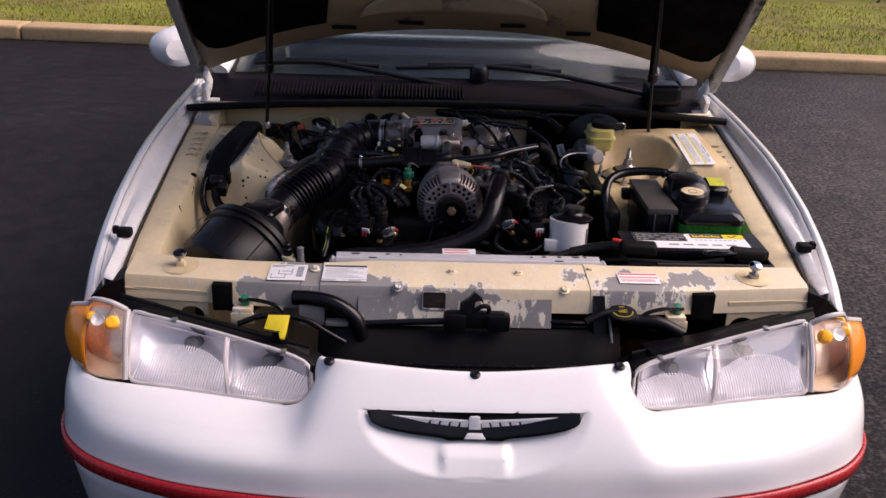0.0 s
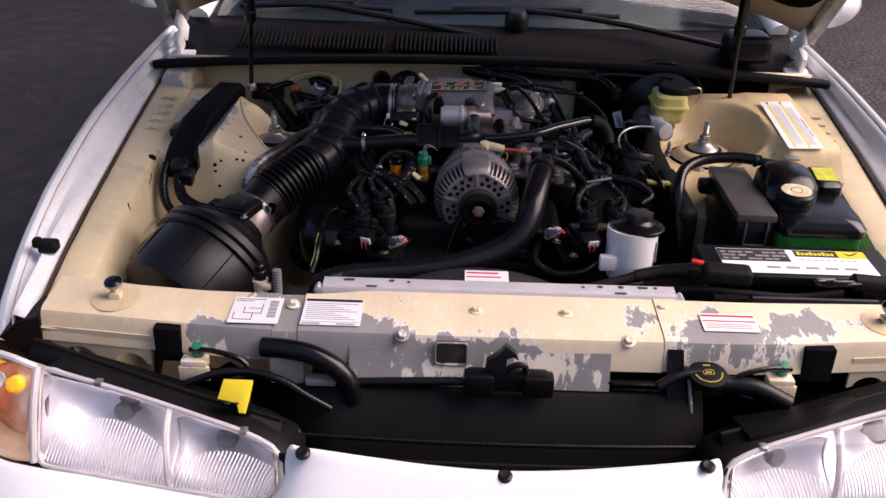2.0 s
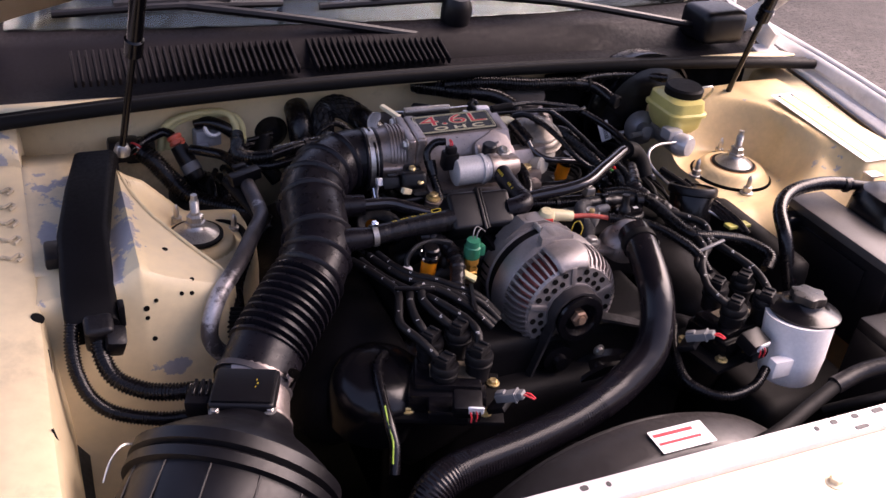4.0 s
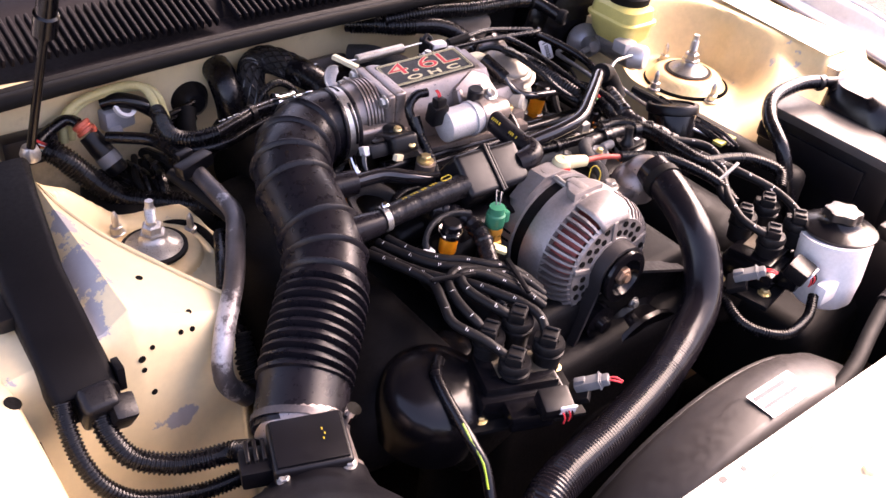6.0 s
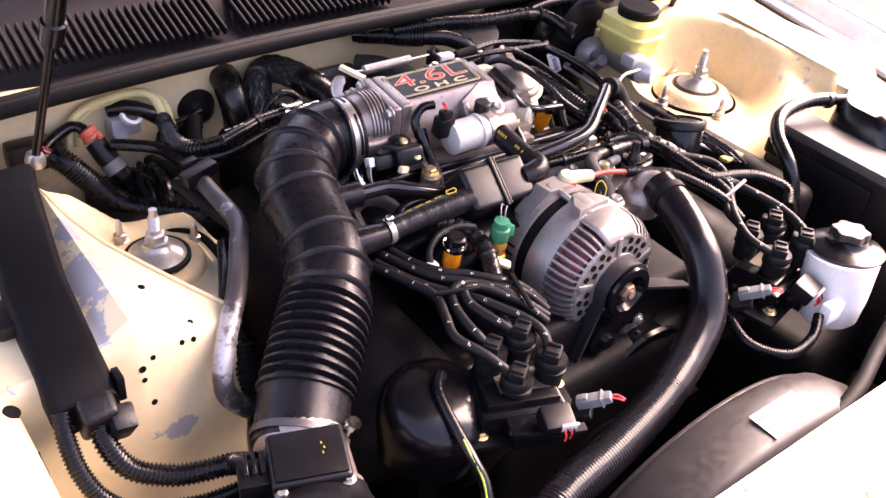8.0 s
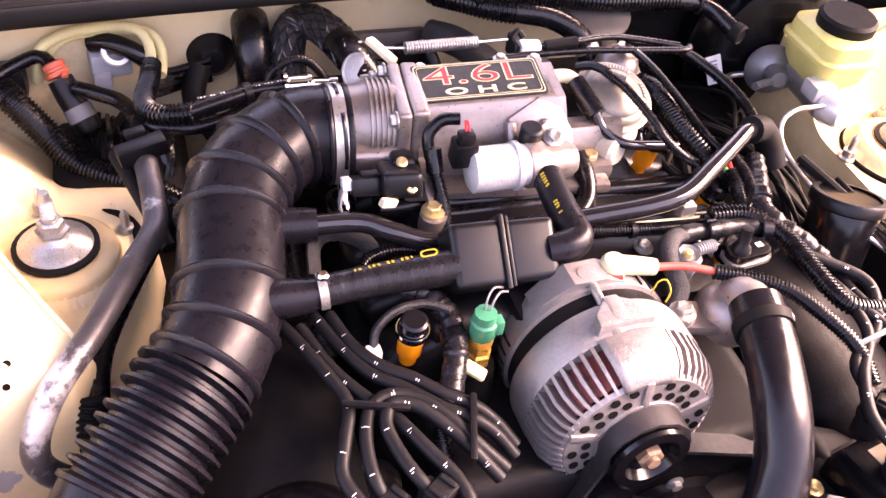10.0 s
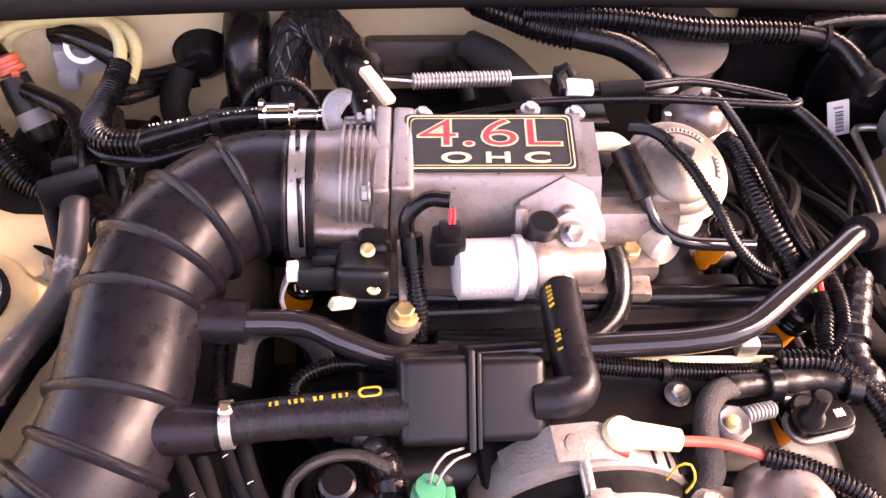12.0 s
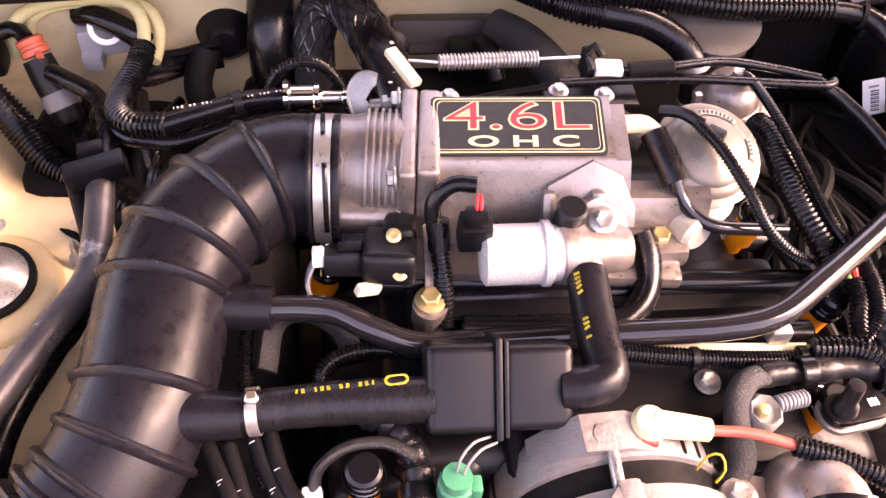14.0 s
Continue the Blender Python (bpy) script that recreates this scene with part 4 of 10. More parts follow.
sticker(None, 0.098, 0.076, B, [(INK, [(-0.047, 0.029, 0.094, 0.007)]), (INKG, [(-0.044, 0.022 - 0.0055 * k, 0.085 - 0.012 * ((k * 7) % 4), 0.0010) for k in range(9)] + [(-0.047, -0.030, 0.094, 0.0008), (-0.047, -0.036, 0.03, 0.003), (0.01, -0.036, 0.03, 0.003)])], label="white emission sticker with black heading and fine print")
Cc = top_at(0.378, 1.885)
sticker(None, 0.092, 0.050, Cc, [(INKR, [(-0.044, 0.016, 0.088, 0.005), (-0.044, 0.002, 0.088, 0.003)]), (INKR, [(-0.040, -0.006 - 0.005 * k, 0.075, 0.0010) for k in range(3)])], label="white caution sticker with red bars")

# firewall, cowl and bay floor
part("firewall", sheet([[(x, 2.90 - 0.02 * (x / 0.75) ** 2, z) for x in np.linspace(-0.80, 0.80, 9)] for z in (0.28, 0.55, 0.80, 0.90)] + [[(x, 2.885, 0.935) for x in np.linspace(-0.80, 0.80, 9)], [(x, 2.835, 0.945) for x in np.linspace(-0.80, 0.80, 9)]]), CREAM, car, "cream painted firewall", thick=0.004)
part("firewall_pad", box((0.47, 2.884, 0.785), (0.49, 0.016, 0.27), 0.005), PAD, car, "black sound insulation on the firewall")
sealz = lambda x: 0.962 - 0.03 * (x / 0.83) ** 2
sealy = lambda x: 2.822 - 0.012 * (x / 0.83) ** 2
part("cowl_seal", merge(tube([(x, sealy(x), sealz(x)) for x in np.linspace(-0.835, 0.835, 13)], 0.011, 10, 0.03), tube([(x, sealy(x) + 0.022, sealz(x) - 0.002) for x in np.linspace(-0.83, 0.83, 13)], 0.009, 8, 0.03)), RUBBERM, car, "black rubber bonnet seal along the cowl")
wsy = lambda x: 3.00 + 0.10 * (x / 0.75) ** 2
wsz = lambda x: 1.005 - 0.02 * (x / 0.75) ** 2
cowl = part("cowl_panel", sheet([[(x, sealy(x) + 0.015, sealz(x) - 0.004) for x in np.linspace(-0.82, 0.82, 17)], [(x, sealy(x) + 0.05, sealz(x) - 0.012) for x in np.linspace(-0.82, 0.82, 17)], [(x, (sealy(x) + wsy(x)) / 2 + 0.01, sealz(x) - 0.012) for x in np.linspace(-0.82, 0.82, 17)], [(x, wsy(x) - 0.05, wsz(x) - 0.018) for x in np.linspace(-0.82, 0.82, 17)], [(x, wsy(x) + 0.02, wsz(x) + 0.002) for x in np.linspace(-0.82, 0.82, 17)]]), COWL, car, "black plastic cowl panel", thick=0.004)
slat = None
for k in range(58):
    x = -0.64 + 0.0115 * k
    if -0.262 < x < -0.243:
        continue
    bm = box((0, 0, 0), (0.0050, 0.085, 0.014), 0.0015, 1, (16, 0, 0))
    if slat is None:
        slat = part("grille_slat", bm, COWL, cowl)
        slat.location = (x, 2.925, 0.974)
    else:
        bm.free()
        o = slat.copy()
        scene.collection.objects.link(o)
        o.location = (x, 2.925, 0.974)
part("wiper_cover", merge(box((0.66, 2.95, 0.985), (0.11, 0.10, 0.07), 0.02, 3)), BLACKP, car, "black plastic hinge cover on the cowl")
part("windscreen", sheet([[(x * w / 0.74, wsy(x) + d, wsz(x) + h) for x in np.linspace(-0.74, 0.74, 21)] for d, h, w in ((0.0, 0.0, 0.74), (0.2, 0.105, 0.71), (0.42, 0.215, 0.66), (0.64, 0.31, 0.60))]), SCREEN, car, "laminated windscreen reflecting the sky", thick=0.005)
for y0, x0, x1, dz in ((3.035, -0.20, 0.34, 0.032), (3.055, -0.66, -0.26, 0.03)):
    part("wiper_blade", merge(tube([(x0, y0 - 0.02, 1.0 + dz), ((x0 + x1) / 2, y0 - 0.03, 1.01 + dz), (x1, y0 + 0.0, 0.998 + dz)], 0.007, 8, 0.03), tube([(x0 + 0.1, y0 - 0.022, 1.012 + dz), (x1 - 0.1, y0 - 0.012, 1.014 + dz)], 0.009, 8, 0.03)), BLACKP, car, "black windscreen wiper")
part("wiper_arm", tube([(0.06, 3.01, 1.048), (0.30, 2.985, 1.03), (0.58, 2.955, 0.985), (0.64, 2.95, 0.975)], 0.008, 8, 0.03), BLACKP, car, "black wiper arm")
part("wiper_pivot", lathe((0.07, 3.0, 1.0), (0, -0.2, 1), [(0, 0), (0.03, 0), (0.03, 0.035), (0.02, 0.05), (0, 0.052)], 16), BLACKP, car)
part("wiper_arm", tube([(-0.45, 3.03, 1.04), (-0.25, 2.99, 1.02), (-0.02, 2.965, 0.985)], 0.008, 8, 0.03), BLACKP, car, "black wiper arm")
part("bay_floor", sheet([[(-0.78, 1.7, 0.27), (0.78, 1.7, 0.27)], [(-0.78, 2.9, 0.27), (0.78, 2.9, 0.27)]]), BLACKP, car, "dark underside of the engine bay", thick=0.01)

# bonnet, propped open on gas struts
HA = radians(46)
def hood_at(x, s, up=0.0):
    return (x, 3.02 - s * math.cos(HA) + up * math.sin(HA) * -1 * -1, 0.97 + s * math.sin(HA) + up * math.cos(HA))
hw = lambda s: np.interp(s, [0, 0.05, 0.6, 1.1, 1.5], [0.842, 0.842, 0.845, 0.82, 0.76])
rear = lambda u: 0.035 + 0.245 * (1 - abs(u) ** 2.2)
front_s = lambda u: 1.50 - 0.10 * abs(u) ** 2.5
def hood_sheet(u0, u1, a, b, up, nu=25, ns=8):
    out = []
    for j in range(ns):
        r = []
        for i in range(nu):
            u = u0 + (u1 - u0) * i / (nu - 1)
            s0, s1 = a(u), b(u)
            s = s0 + (s1 - s0) * j / (ns - 1)
            r.append(hood_at(u * hw(s), s, up + 0.02 * (1 - u * u)))
        out.append(r)
    return sheet(out)
part("bonnet_skin", hood_sheet(-1, 1, rear, front_s, 0.034), WHITE, car, "white bonnet standing open", thick=0.003)
part("bonnet_frame", hood_sheet(-1, 1, rear, front_s, 0.006), HOODIN, car, "scuffed cream inner panel of the bonnet", thick=0.006)
def pad_lo(u):
    """Rear edge of the felt: it stops short of the bare middle panel, with a rounded corner at each side."""
    mid = min(1.0, max(0.0, (0.475 - abs(u)) / 0.03))
    corner = max(0.0, (abs(u) - 0.83) / 0.125)
    return rear(u) + 0.088 + 0.20 * mid + 0.11 * (1 - math.sqrt(max(0.0, 1 - min(1.0, corner) ** 2)))
part("bonnet_pad", hood_sheet(-0.955, 0.955, pad_lo, lambda u: front_s(u) - 0.12, -0.006, 61, 10), PAD, car, "black felt insulation under the bonnet", thick=0.014)
for s in (-1, 1):
    part("bonnet_edge", sheet([[hood_at(s * hw(q) * 0.998, q, u) for u in (0.036, -0.016)] for q in np.linspace(0.035, 1.4, 12)] ), HOODEDGE, car, "scuffed grey and cream bonnet edge", thick=0.012)
    part("bonnet_rib", sheet([[hood_at(s * (hw(q) - d), q, u) for d, u in ((0.0, -0.014), (0.022, -0.014), (0.030, 0.004))] for q in np.linspace(0.035, 1.4, 12)]), HOODEDGE, car, thick=0.005)
for u in (-0.42, -0.18, 0.18, 0.42):
    part("frame_slot", box(hood_at(u * 0.84, rear(u) + 0.045, 0.012), (0.075, 0.008, 0.010), 0.003, 2, (-46, 0, 0)), PAD, car)
part("stiffener", hood_sheet(-0.36, 0.30, lambda u: rear(u) + 0.085, lambda u: rear(u) + 0.085 + 0.12 * math.sqrt(max(0.0, 1 - ((u + 0.03) / 0.33) ** 2)), -0.004, 31, 5), HOODIN, car, "pressed oval stiffener in the bare inner panel", thick=0.006)
part("rear_rim", tube([hood_at(u * hw(rear(u)), rear(u) + 0.006, 0.016 + 0.02 * (1 - u * u)) for u in np.linspace(-0.99, 0.99, 17)], 0.013, 8, 0.03), HOODIN, car)
for s in (-1, 1):
    arm = merge(box((s * 0.806, 2.985, 0.985), (0.010, 0.10, 0.045), 0.004, 2, (-40, 0, 0)), box((s * 0.80, 2.93, 0.955), (0.014, 0.055, 0.05), 0.006, 2, (20, 0, 0)), rod((s * 0.79, 2.955, 0.965), (s * 0.82, 2.955, 0.965), 0.012), box((s * 0.79, 2.90, 0.925), (0.06, 0.07, 0.010), 0.004, 2, (12, 0, 0)))
    part("bonnet_hinge", arm, GUTTER, car, "dusty white bonnet hinge")
    b, k, t = Vector((s * 0.587, 2.772, 0.895)), Vector((s * 0.562, 2.700, 1.085)), Vector((s * 0.53, 2.595, 1.36))
    part("gas_strut_rod", rod(b, k, 0.0055), BLACKG, car, "thin black gas strut rod")
    part("gas_strut_cylinder", merge(rod(k, t, 0.0115), rod(k - (t - k).normalized() * 0.012, k + (t - k).normalized() * 0.02, 0.014)), BLACKG, car, "black gas strut cylinder")
    part("strut_ball", lathe(b - Vector((0, 0, 0.012)), (0, 0, 1), [(0, 0), (0.011, 0.003), (0.013, 0.012), (0.009, 0.022), (0, 0.024)], 14), STEEL, car)

# mirrors
for s in (-1, 1):
    prof = []
    for t, w, h in ((0.0, 0.30, 0.5), (0.12, 0.75, 0.85), (0.4, 1.0, 1.0), (0.8, 1.0, 0.98), (1.0, 0.94, 0.92)):
        prof.append([(s * (0.965 + 0.105 * w * math.cos(a) * (1 if math.cos(a) > 0 else 0.95)), 3.24 + 0.13 * t - 0.02 * math.cos(a), 1.025 + 0.072 * h * math.sin(a)) for a in np.linspace(0, 2 * math.pi, 25)[:-1]])
    part("door_mirror", loft(prof), WHITE, car, "white door mirror housing")
    part("mirror_stalk", box((s * 0.88, 3.31, 0.985), (0.08, 0.10, 0.05), 0.015, 3), WHITE, car)

# rest of the shell
def shell(y, hw_, z0, z1, n=9):
    return [(hw_ * c, y, z0 + (z1 - z0) * q) for c, q in ((0.90, 0), (1.0, 0.12), (1.03, 0.5), (1.02, 0.82), (0.985, 1.0))]
side = [shell(y, w, lo, hi) for y, w, lo, hi in ((3.15, 0.895, 0.27, 0.965), (3.6, 0.90, 0.25, 0.985), (4.3, 0.90, 0.25, 1.0), (4.75, 0.90, 0.27, 1.005), (4.90, 0.90, 0.42, 1.005), (5.05, 0.90, 0.62, 1.0), (5.25, 0.90, 0.69, 1.0), (5.45, 0.89, 0.62, 0.995), (5.60, 0.88, 0.42, 0.985), (5.75, 0.87, 0.30, 0.975), (6.2, 0.84, 0.32, 0.95), (6.42, 0.78, 0.36, 0.90))]
both("body_side", sheet(side), WHITE, car, "white body side", thick=0.003)
part("rear_panel", sheet([[(x, 6.42 + 0.05 * (1 - (x / 0.8) ** 2), z) for x in np.linspace(-0.78, 0.78, 9)] for z in (0.36, 0.6, 0.9)]), WHITE, car, thick=0.003)
part("boot_lid", sheet([[(x, y, z) for x in np.linspace(-w, w, 9)] for y, z, w in ((5.45, 1.02, 0.85), (5.9, 0.99, 0.84), (6.42, 0.90, 0.77))]), WHITE, car, thick=0.003)
part("roof", sheet([[(x, y, z - 0.03 * (x / w) ** 2) for x in np.linspace(-w, w, 13)] for y, z, w in ((3.63, 1.315, 0.60), (3.9, 1.345, 0.60), (4.4, 1.345, 0.60), (4.85, 1.30, 0.59))]), WHITE, car, thick=0.003)
part("rear_window", sheet([[(x, y, z - 0.02 * (x / w) ** 2) for x in np.linspace(-w, w, 9)] for y, z, w in ((4.85, 1.30, 0.59), (5.15, 1.16, 0.66), (5.45, 1.02, 0.72))]), SCREEN, car, thick=0.005)
both("side_glass", sheet([[(0.875, y, z) for y, z in ((3.30, 0.985), (4.3, 1.0), (5.2, 1.0))], [(0.74, 3.55, 1.14), (0.73, 4.3, 1.19), (0.735, 4.95, 1.15)], [(0.615, 3.72, 1.29), (0.605, 4.3, 1.315), (0.60, 4.75, 1.28)]]), SCREEN, car, thick=0.005)
both("windscreen_pillar", tube([(0.79, 3.10, 0.985), (0.72, 3.38, 1.13), (0.62, 3.66, 1.285)], 0.028, 10, 0.05), WHITE, car)
both("rear_pillar", sheet([[(0.60, 4.75, 1.28), (0.59, 4.86, 1.285)], [(0.735, 4.95, 1.15), (0.66, 5.15, 1.15)], [(0.875, 5.2, 1.0), (0.80, 5.5, 1.0)]]), WHITE, car, thick=0.004)
part("dashboard", box((0, 3.42, 0.93), (1.5, 0.55, 0.16), 0.05, 3), DARKIN, car, "dark dashboard behind the windscreen")
part("cabin_floor", box((0, 4.3, 0.5), (1.66, 2.3, 0.35), 0.05), DARKIN, car)
for s, y in ((-1, 2.42), (1, 2.42), (-1, 5.25), (1, 5.25)):
    w = part("wheel", lathe((s * 0.70, y, 0.32), (s, 0, 0), [(0.10, 0.02), (0.20, 0.03), (0.215, 0.0), (0.215, 0.19), (0.19, 0.165), (0.06, 0.17), (0, 0.175)], 36), STEEL, car, "alloy wheel")
    part("tyre", lathe((s * 0.70, y, 0.32), (s, 0, 0), [(0.21, 0.0), (0.29, -0.005), (0.315, 0.01), (0.32, 0.03), (0.32, 0.17), (0.315, 0.19), (0.29, 0.205), (0.21, 0.195)], 40), TYRE, w, "black tyre")
    for k in range(5):
        part("spoke", box((s * 0.872, y + 0.12 * math.cos(k * 1.2566), 0.32 + 0.12 * math.sin(k * 1.2566)), (0.018, 0.16, 0.05), 0.008, 2, (math.degrees(k * 1.2566), 0, 0)), STEEL, w)

# ---- lamps ----
def patch(c, u, v, bulge=0.0, back=0.0):
    """A point of a four-cornered lamp face: c = outer top, inner top, inner bottom, outer bottom."""
    ot, it, ib, ob = [Vector(q) for q in c]
    k = max(0.0, (u - 0.86) / 0.14) ** 2
    if c[1][1] == 1.650:
        v = 0.12 * k + v * (1 - 0.38 * k) - 0.035 * math.sin(math.pi * u) * (1 - 2 * v)
    p = (ot.lerp(it, u)).lerp(ob.lerp(ib, u), v)
    n = Vector((0.18 * (1 if ot.x > 0 else -1), -0.93, 0.32)).normalized()
    return p + n * (bulge * 4 * u * (1 - u) * 4 * v * (1 - v) ) - n * back


def headlamp(s):
    c = [(s * 0.716, 1.748, 0.766 + (0.010 if s > 0 else 0.0)), (s * 0.334, 1.650, 0.712), (s * 0.324, 1.606, 0.634), (s * 0.706, 1.662, 0.651)]
    grid = lambda u0, u1, v0, v1, n, m, bl, bk: sheet([[patch(c, u0 + (u1 - u0) * i / n, v0 + (v1 - v0) * j / m, bl, bk) for i in range(n + 1)] for j in range(m + 1)])
    lamp = part("headlamp", grid(0.0, 1.0, 0.0, 1.0, 12, 6, 0.0, 0.10), BLACKP, car, "clear fluted headlamp unit", thick=0.004)
    part("lens", grid(0.005, 0.995, 0.01, 0.99, 24, 12, 0.018, 0.0), LENS, lamp, "clear plastic lens", thick=0.003).visible_shadow = False
    edge = [(u, 0.0) for u in np.linspace(0.02, 0.97, 9)] + [(1.0, v) for v in (0.2, 0.5, 0.78)] + [(u, 1.0) for u in np.linspace(0.945, 0.02, 9)] + [(0.0, v) for v in (0.8, 0.5, 0.2)] + [(0.02, 0.0), (0.1, 0.0)]
    part("lens_rim", tube([patch(c, u, v, 0.0, 0.004) for u, v in edge], 0.0048, 8, 0.02), HAZE, lamp, "hazed lens rim").visible_shadow = False
    part("side_wall", sheet([[patch(c, u, v, 0, b) for u, v in edge[:-1]] for b in (0.006, 0.05, 0.099)]), REFLECT, lamp, thick=0.002)
    mid = sum((Vector(q) for q in c), Vector()) / 4
    part("lamp_case", sheet([[mid + (patch(c, u, v, 0, b) - mid) * k for u, v in edge[:-1]] for b, k in ((0.008, 1.02), (0.05, 1.025), (0.104, 1.02))]), RUBBERM, lamp, "black lamp case", thick=0.002)
    for u0, u1, bu in ((0.012, 0.545, 0.30), (0.545, 0.985, 0.74)):
        bowl = []
        for j in range(11):
            r = []
            for i in range(17):
                u, v = u0 + (u1 - u0) * i / 16, 0.03 + 0.95 * j / 10
                d = ((u - bu) / (u1 - u0) * 2.0) ** 2 * 0.8 + ((v - 0.42) * 2.0) ** 2 * 0.7
                r.append(patch(c, u, v, 0.0, 0.085 - 0.068 * min(1.0, d)))
            bowl.append(r)
        part("reflector", sheet(bowl), REFLECT, lamp, "silvered reflector bowl", thick=0.002)
        o, f = patch(c, bu, 0.36, 0.0, 0.088), patch(c, bu, 0.36, 0.0, 0.030)
        part("bulb", lathe(o, f - o, [(0, 0), (0.012, 0), (0.012, 0.03), (0.016, 0.036), (0.016, 0.046), (0.011, 0.052), (0, 0.053)], 16), GREYP, lamp, "bulb with a grey shield")
        n = int((u1 - u0) * 70)
        ribs = []
        for i in range(n):
            u = u0 + 0.01 + (u1 - u0 - 0.02) * i / (n - 1)
            arch = 1 - ((u - (u0 + u1) / 2) / ((u1 - u0) / 2)) ** 2
            v0 = 0.72 - 0.42 * arch ** 0.7
            ribs.append(tube([patch(c, min(u1 - 0.01, u + 0.13 * (0.96 - v)), v, 0.016, 0.005) for v in (v0, (v0 + 0.95) / 2, 0.95)], 0.0014, 6, 0.03))
        part("fluting", merge(*ribs), FLUTE, lamp, "fine slanting flutes moulded in the lens")
    part("top_shelf", sheet([[patch(c, u, v, 0.0, b) for u in np.linspace(0.012, 0.985, 12)] for v, b in ((0.02, 0.012), (0.16, 0.030))]), REFLECT, lamp, "silver shelf along the top of the lamp", thick=0.002)
    part("lamp_divider", tube([patch(c, 0.545, v, 0.012, 0.006) for v in (0.03, 0.35, 0.7, 0.98)], 0.006, 8, 0.02), HAZE, lamp).visible_shadow = False
    for u in (0.25, 0.86):
        part("lamp_tab", box(patch(c, u, -0.02, 0, 0.004), (0.012, 0.014, 0.008), 0.002), STEEL, lamp)


def corner_lamp(s):
    top = [(0.722, 1.748, 0.770), (0.75, 1.742, 0.790), (0.79, 1.756, 0.790), (0.800, 1.765, 0.775), (0.850, 1.795, 0.757), (0.878, 1.865, 0.732)]
    bot = [(0.716, 1.668, 0.650), (0.745, 1.672, 0.648), (0.782, 1.688, 0.646), (0.800, 1.702, 0.645), (0.852, 1.760, 0.646), (0.882, 1.862, 0.658)]
    def skin(i0, i1, back):
        out = []
        for q in np.linspace(0, 1, 7):
            r = []
            for a, b in list(zip(top, bot))[i0:i1]:
                p = Vector(a).lerp(Vector(b), q)
                p.z -= back * 1.0 * (1 - q)
                p.y -= 0.016 * 4 * q * (1 - q) - back
                p.x = s * (p.x + 0.010 * 4 * q * (1 - q) * (p.x - 0.72) / 0.14 - back * 0.5)
                r.append(p)
            out.append(r)
        return sheet(lerp_cols([list(c) for c in zip(*out)], 4))
    lamp = part("corner_lamp", skin(0, 6, 0.065), LAMPBACK, car, "amber and clear front indicator lamp", thick=0.003)
    part("clear_lens", skin(0, 4, 0.0), AMBERG, lamp, "hazed clear indicator lens", thick=0.003).visible_shadow = False
    part("amber_lens", skin(3, 6, 0.0), AMBER, lamp, "amber side marker lens", thick=0.003)
    part("lamp_reflector", skin(0, 6, 0.040), LAMPIN, lamp, thick=0.002)
    part("lamp_floor", sheet([[(s * x, y, z + 0.001) for x, y, z in bot], [(s * (x - 0.02), y + 0.05, z + 0.012) for x, y, z in bot]]), LAMPBACK, lamp, "tan floor of the lamp", thick=0.002)
    for x, y, z, r in ((0.750, 1.738, 0.742, 0.0145), (0.798, 1.756, 0.746, 0.011)):
        part("amber_bulb", lathe((s * x, y, z), (s * -0.1, -0.8, 0.5), [(0, 0), (r * 0.7, 0), (r, 0.006), (r, 0.018), (r * 0.7, 0.026), (0, 0.029)], 18), AMBERB, lamp, "amber bulb")
    part("bulb_cup", lathe((s * 0.775, 1.748, 0.744), (s * 0.1, -0.8, 0.5), [(0, 0.010), (0.006, 0.010), (0.012, 0.016), (0.014, 0.024), (0.010, 0.022), (0, 0.014)], 18), REFLECT, lamp)
    part("lamp_rim", merge(tube([(s * x, y - 0.002, z) for x, y, z in top[:5]], 0.006, 8, 0.02), tube([(s * 0.719, 1.746, 0.770), (s * 0.716, 1.700, 0.72), (s * 0.713, 1.666, 0.650)], 0.006, 8, 0.02)), HAZE, lamp).visible_shadow = False


for s in (-1, 1):
    headlamp(s)
    corner_lamp(s)

# ---- nose behind the fascia ----
nose = solo("grille_shroud", sheet([[(x, 1.63 + 0.02 * (x / 0.3) ** 2 * 0.3, 0.715 - 0.008) for x in np.linspace(-0.33, 0.33, 9)], [(x, 1.66, 0.62) for x in np.linspace(-0.33, 0.33, 9)], [(x, 1.70, 0.50) for x in np.linspace(-0.33, 0.33, 9)], [(x, 1.755, 0.64 - 0.004 * (1 - (x / 0.33) ** 2)) for x in np.linspace(-0.33, 0.33, 9)], [(x, 1.80, 0.705) for x in np.linspace(-0.33, 0.33, 9)], [(x, 1.815, 0.715) for x in np.linspace(-0.33, 0.33, 9)]]), RUBBERM, "black plastic air deflector behind the bumper cover", "air deflector", thick=0.004)
part("deflector_lip", tube([(x, 1.742 - 0.006 * (1 - (x / 0.34) ** 2), 0.66 - 0.004 * (1 - (x / 0.34) ** 2)) for x in np.linspace(-0.34, 0.34, 9)], 0.004, 8, 0.03), RUBBER, nose, "thin black rubber lip")
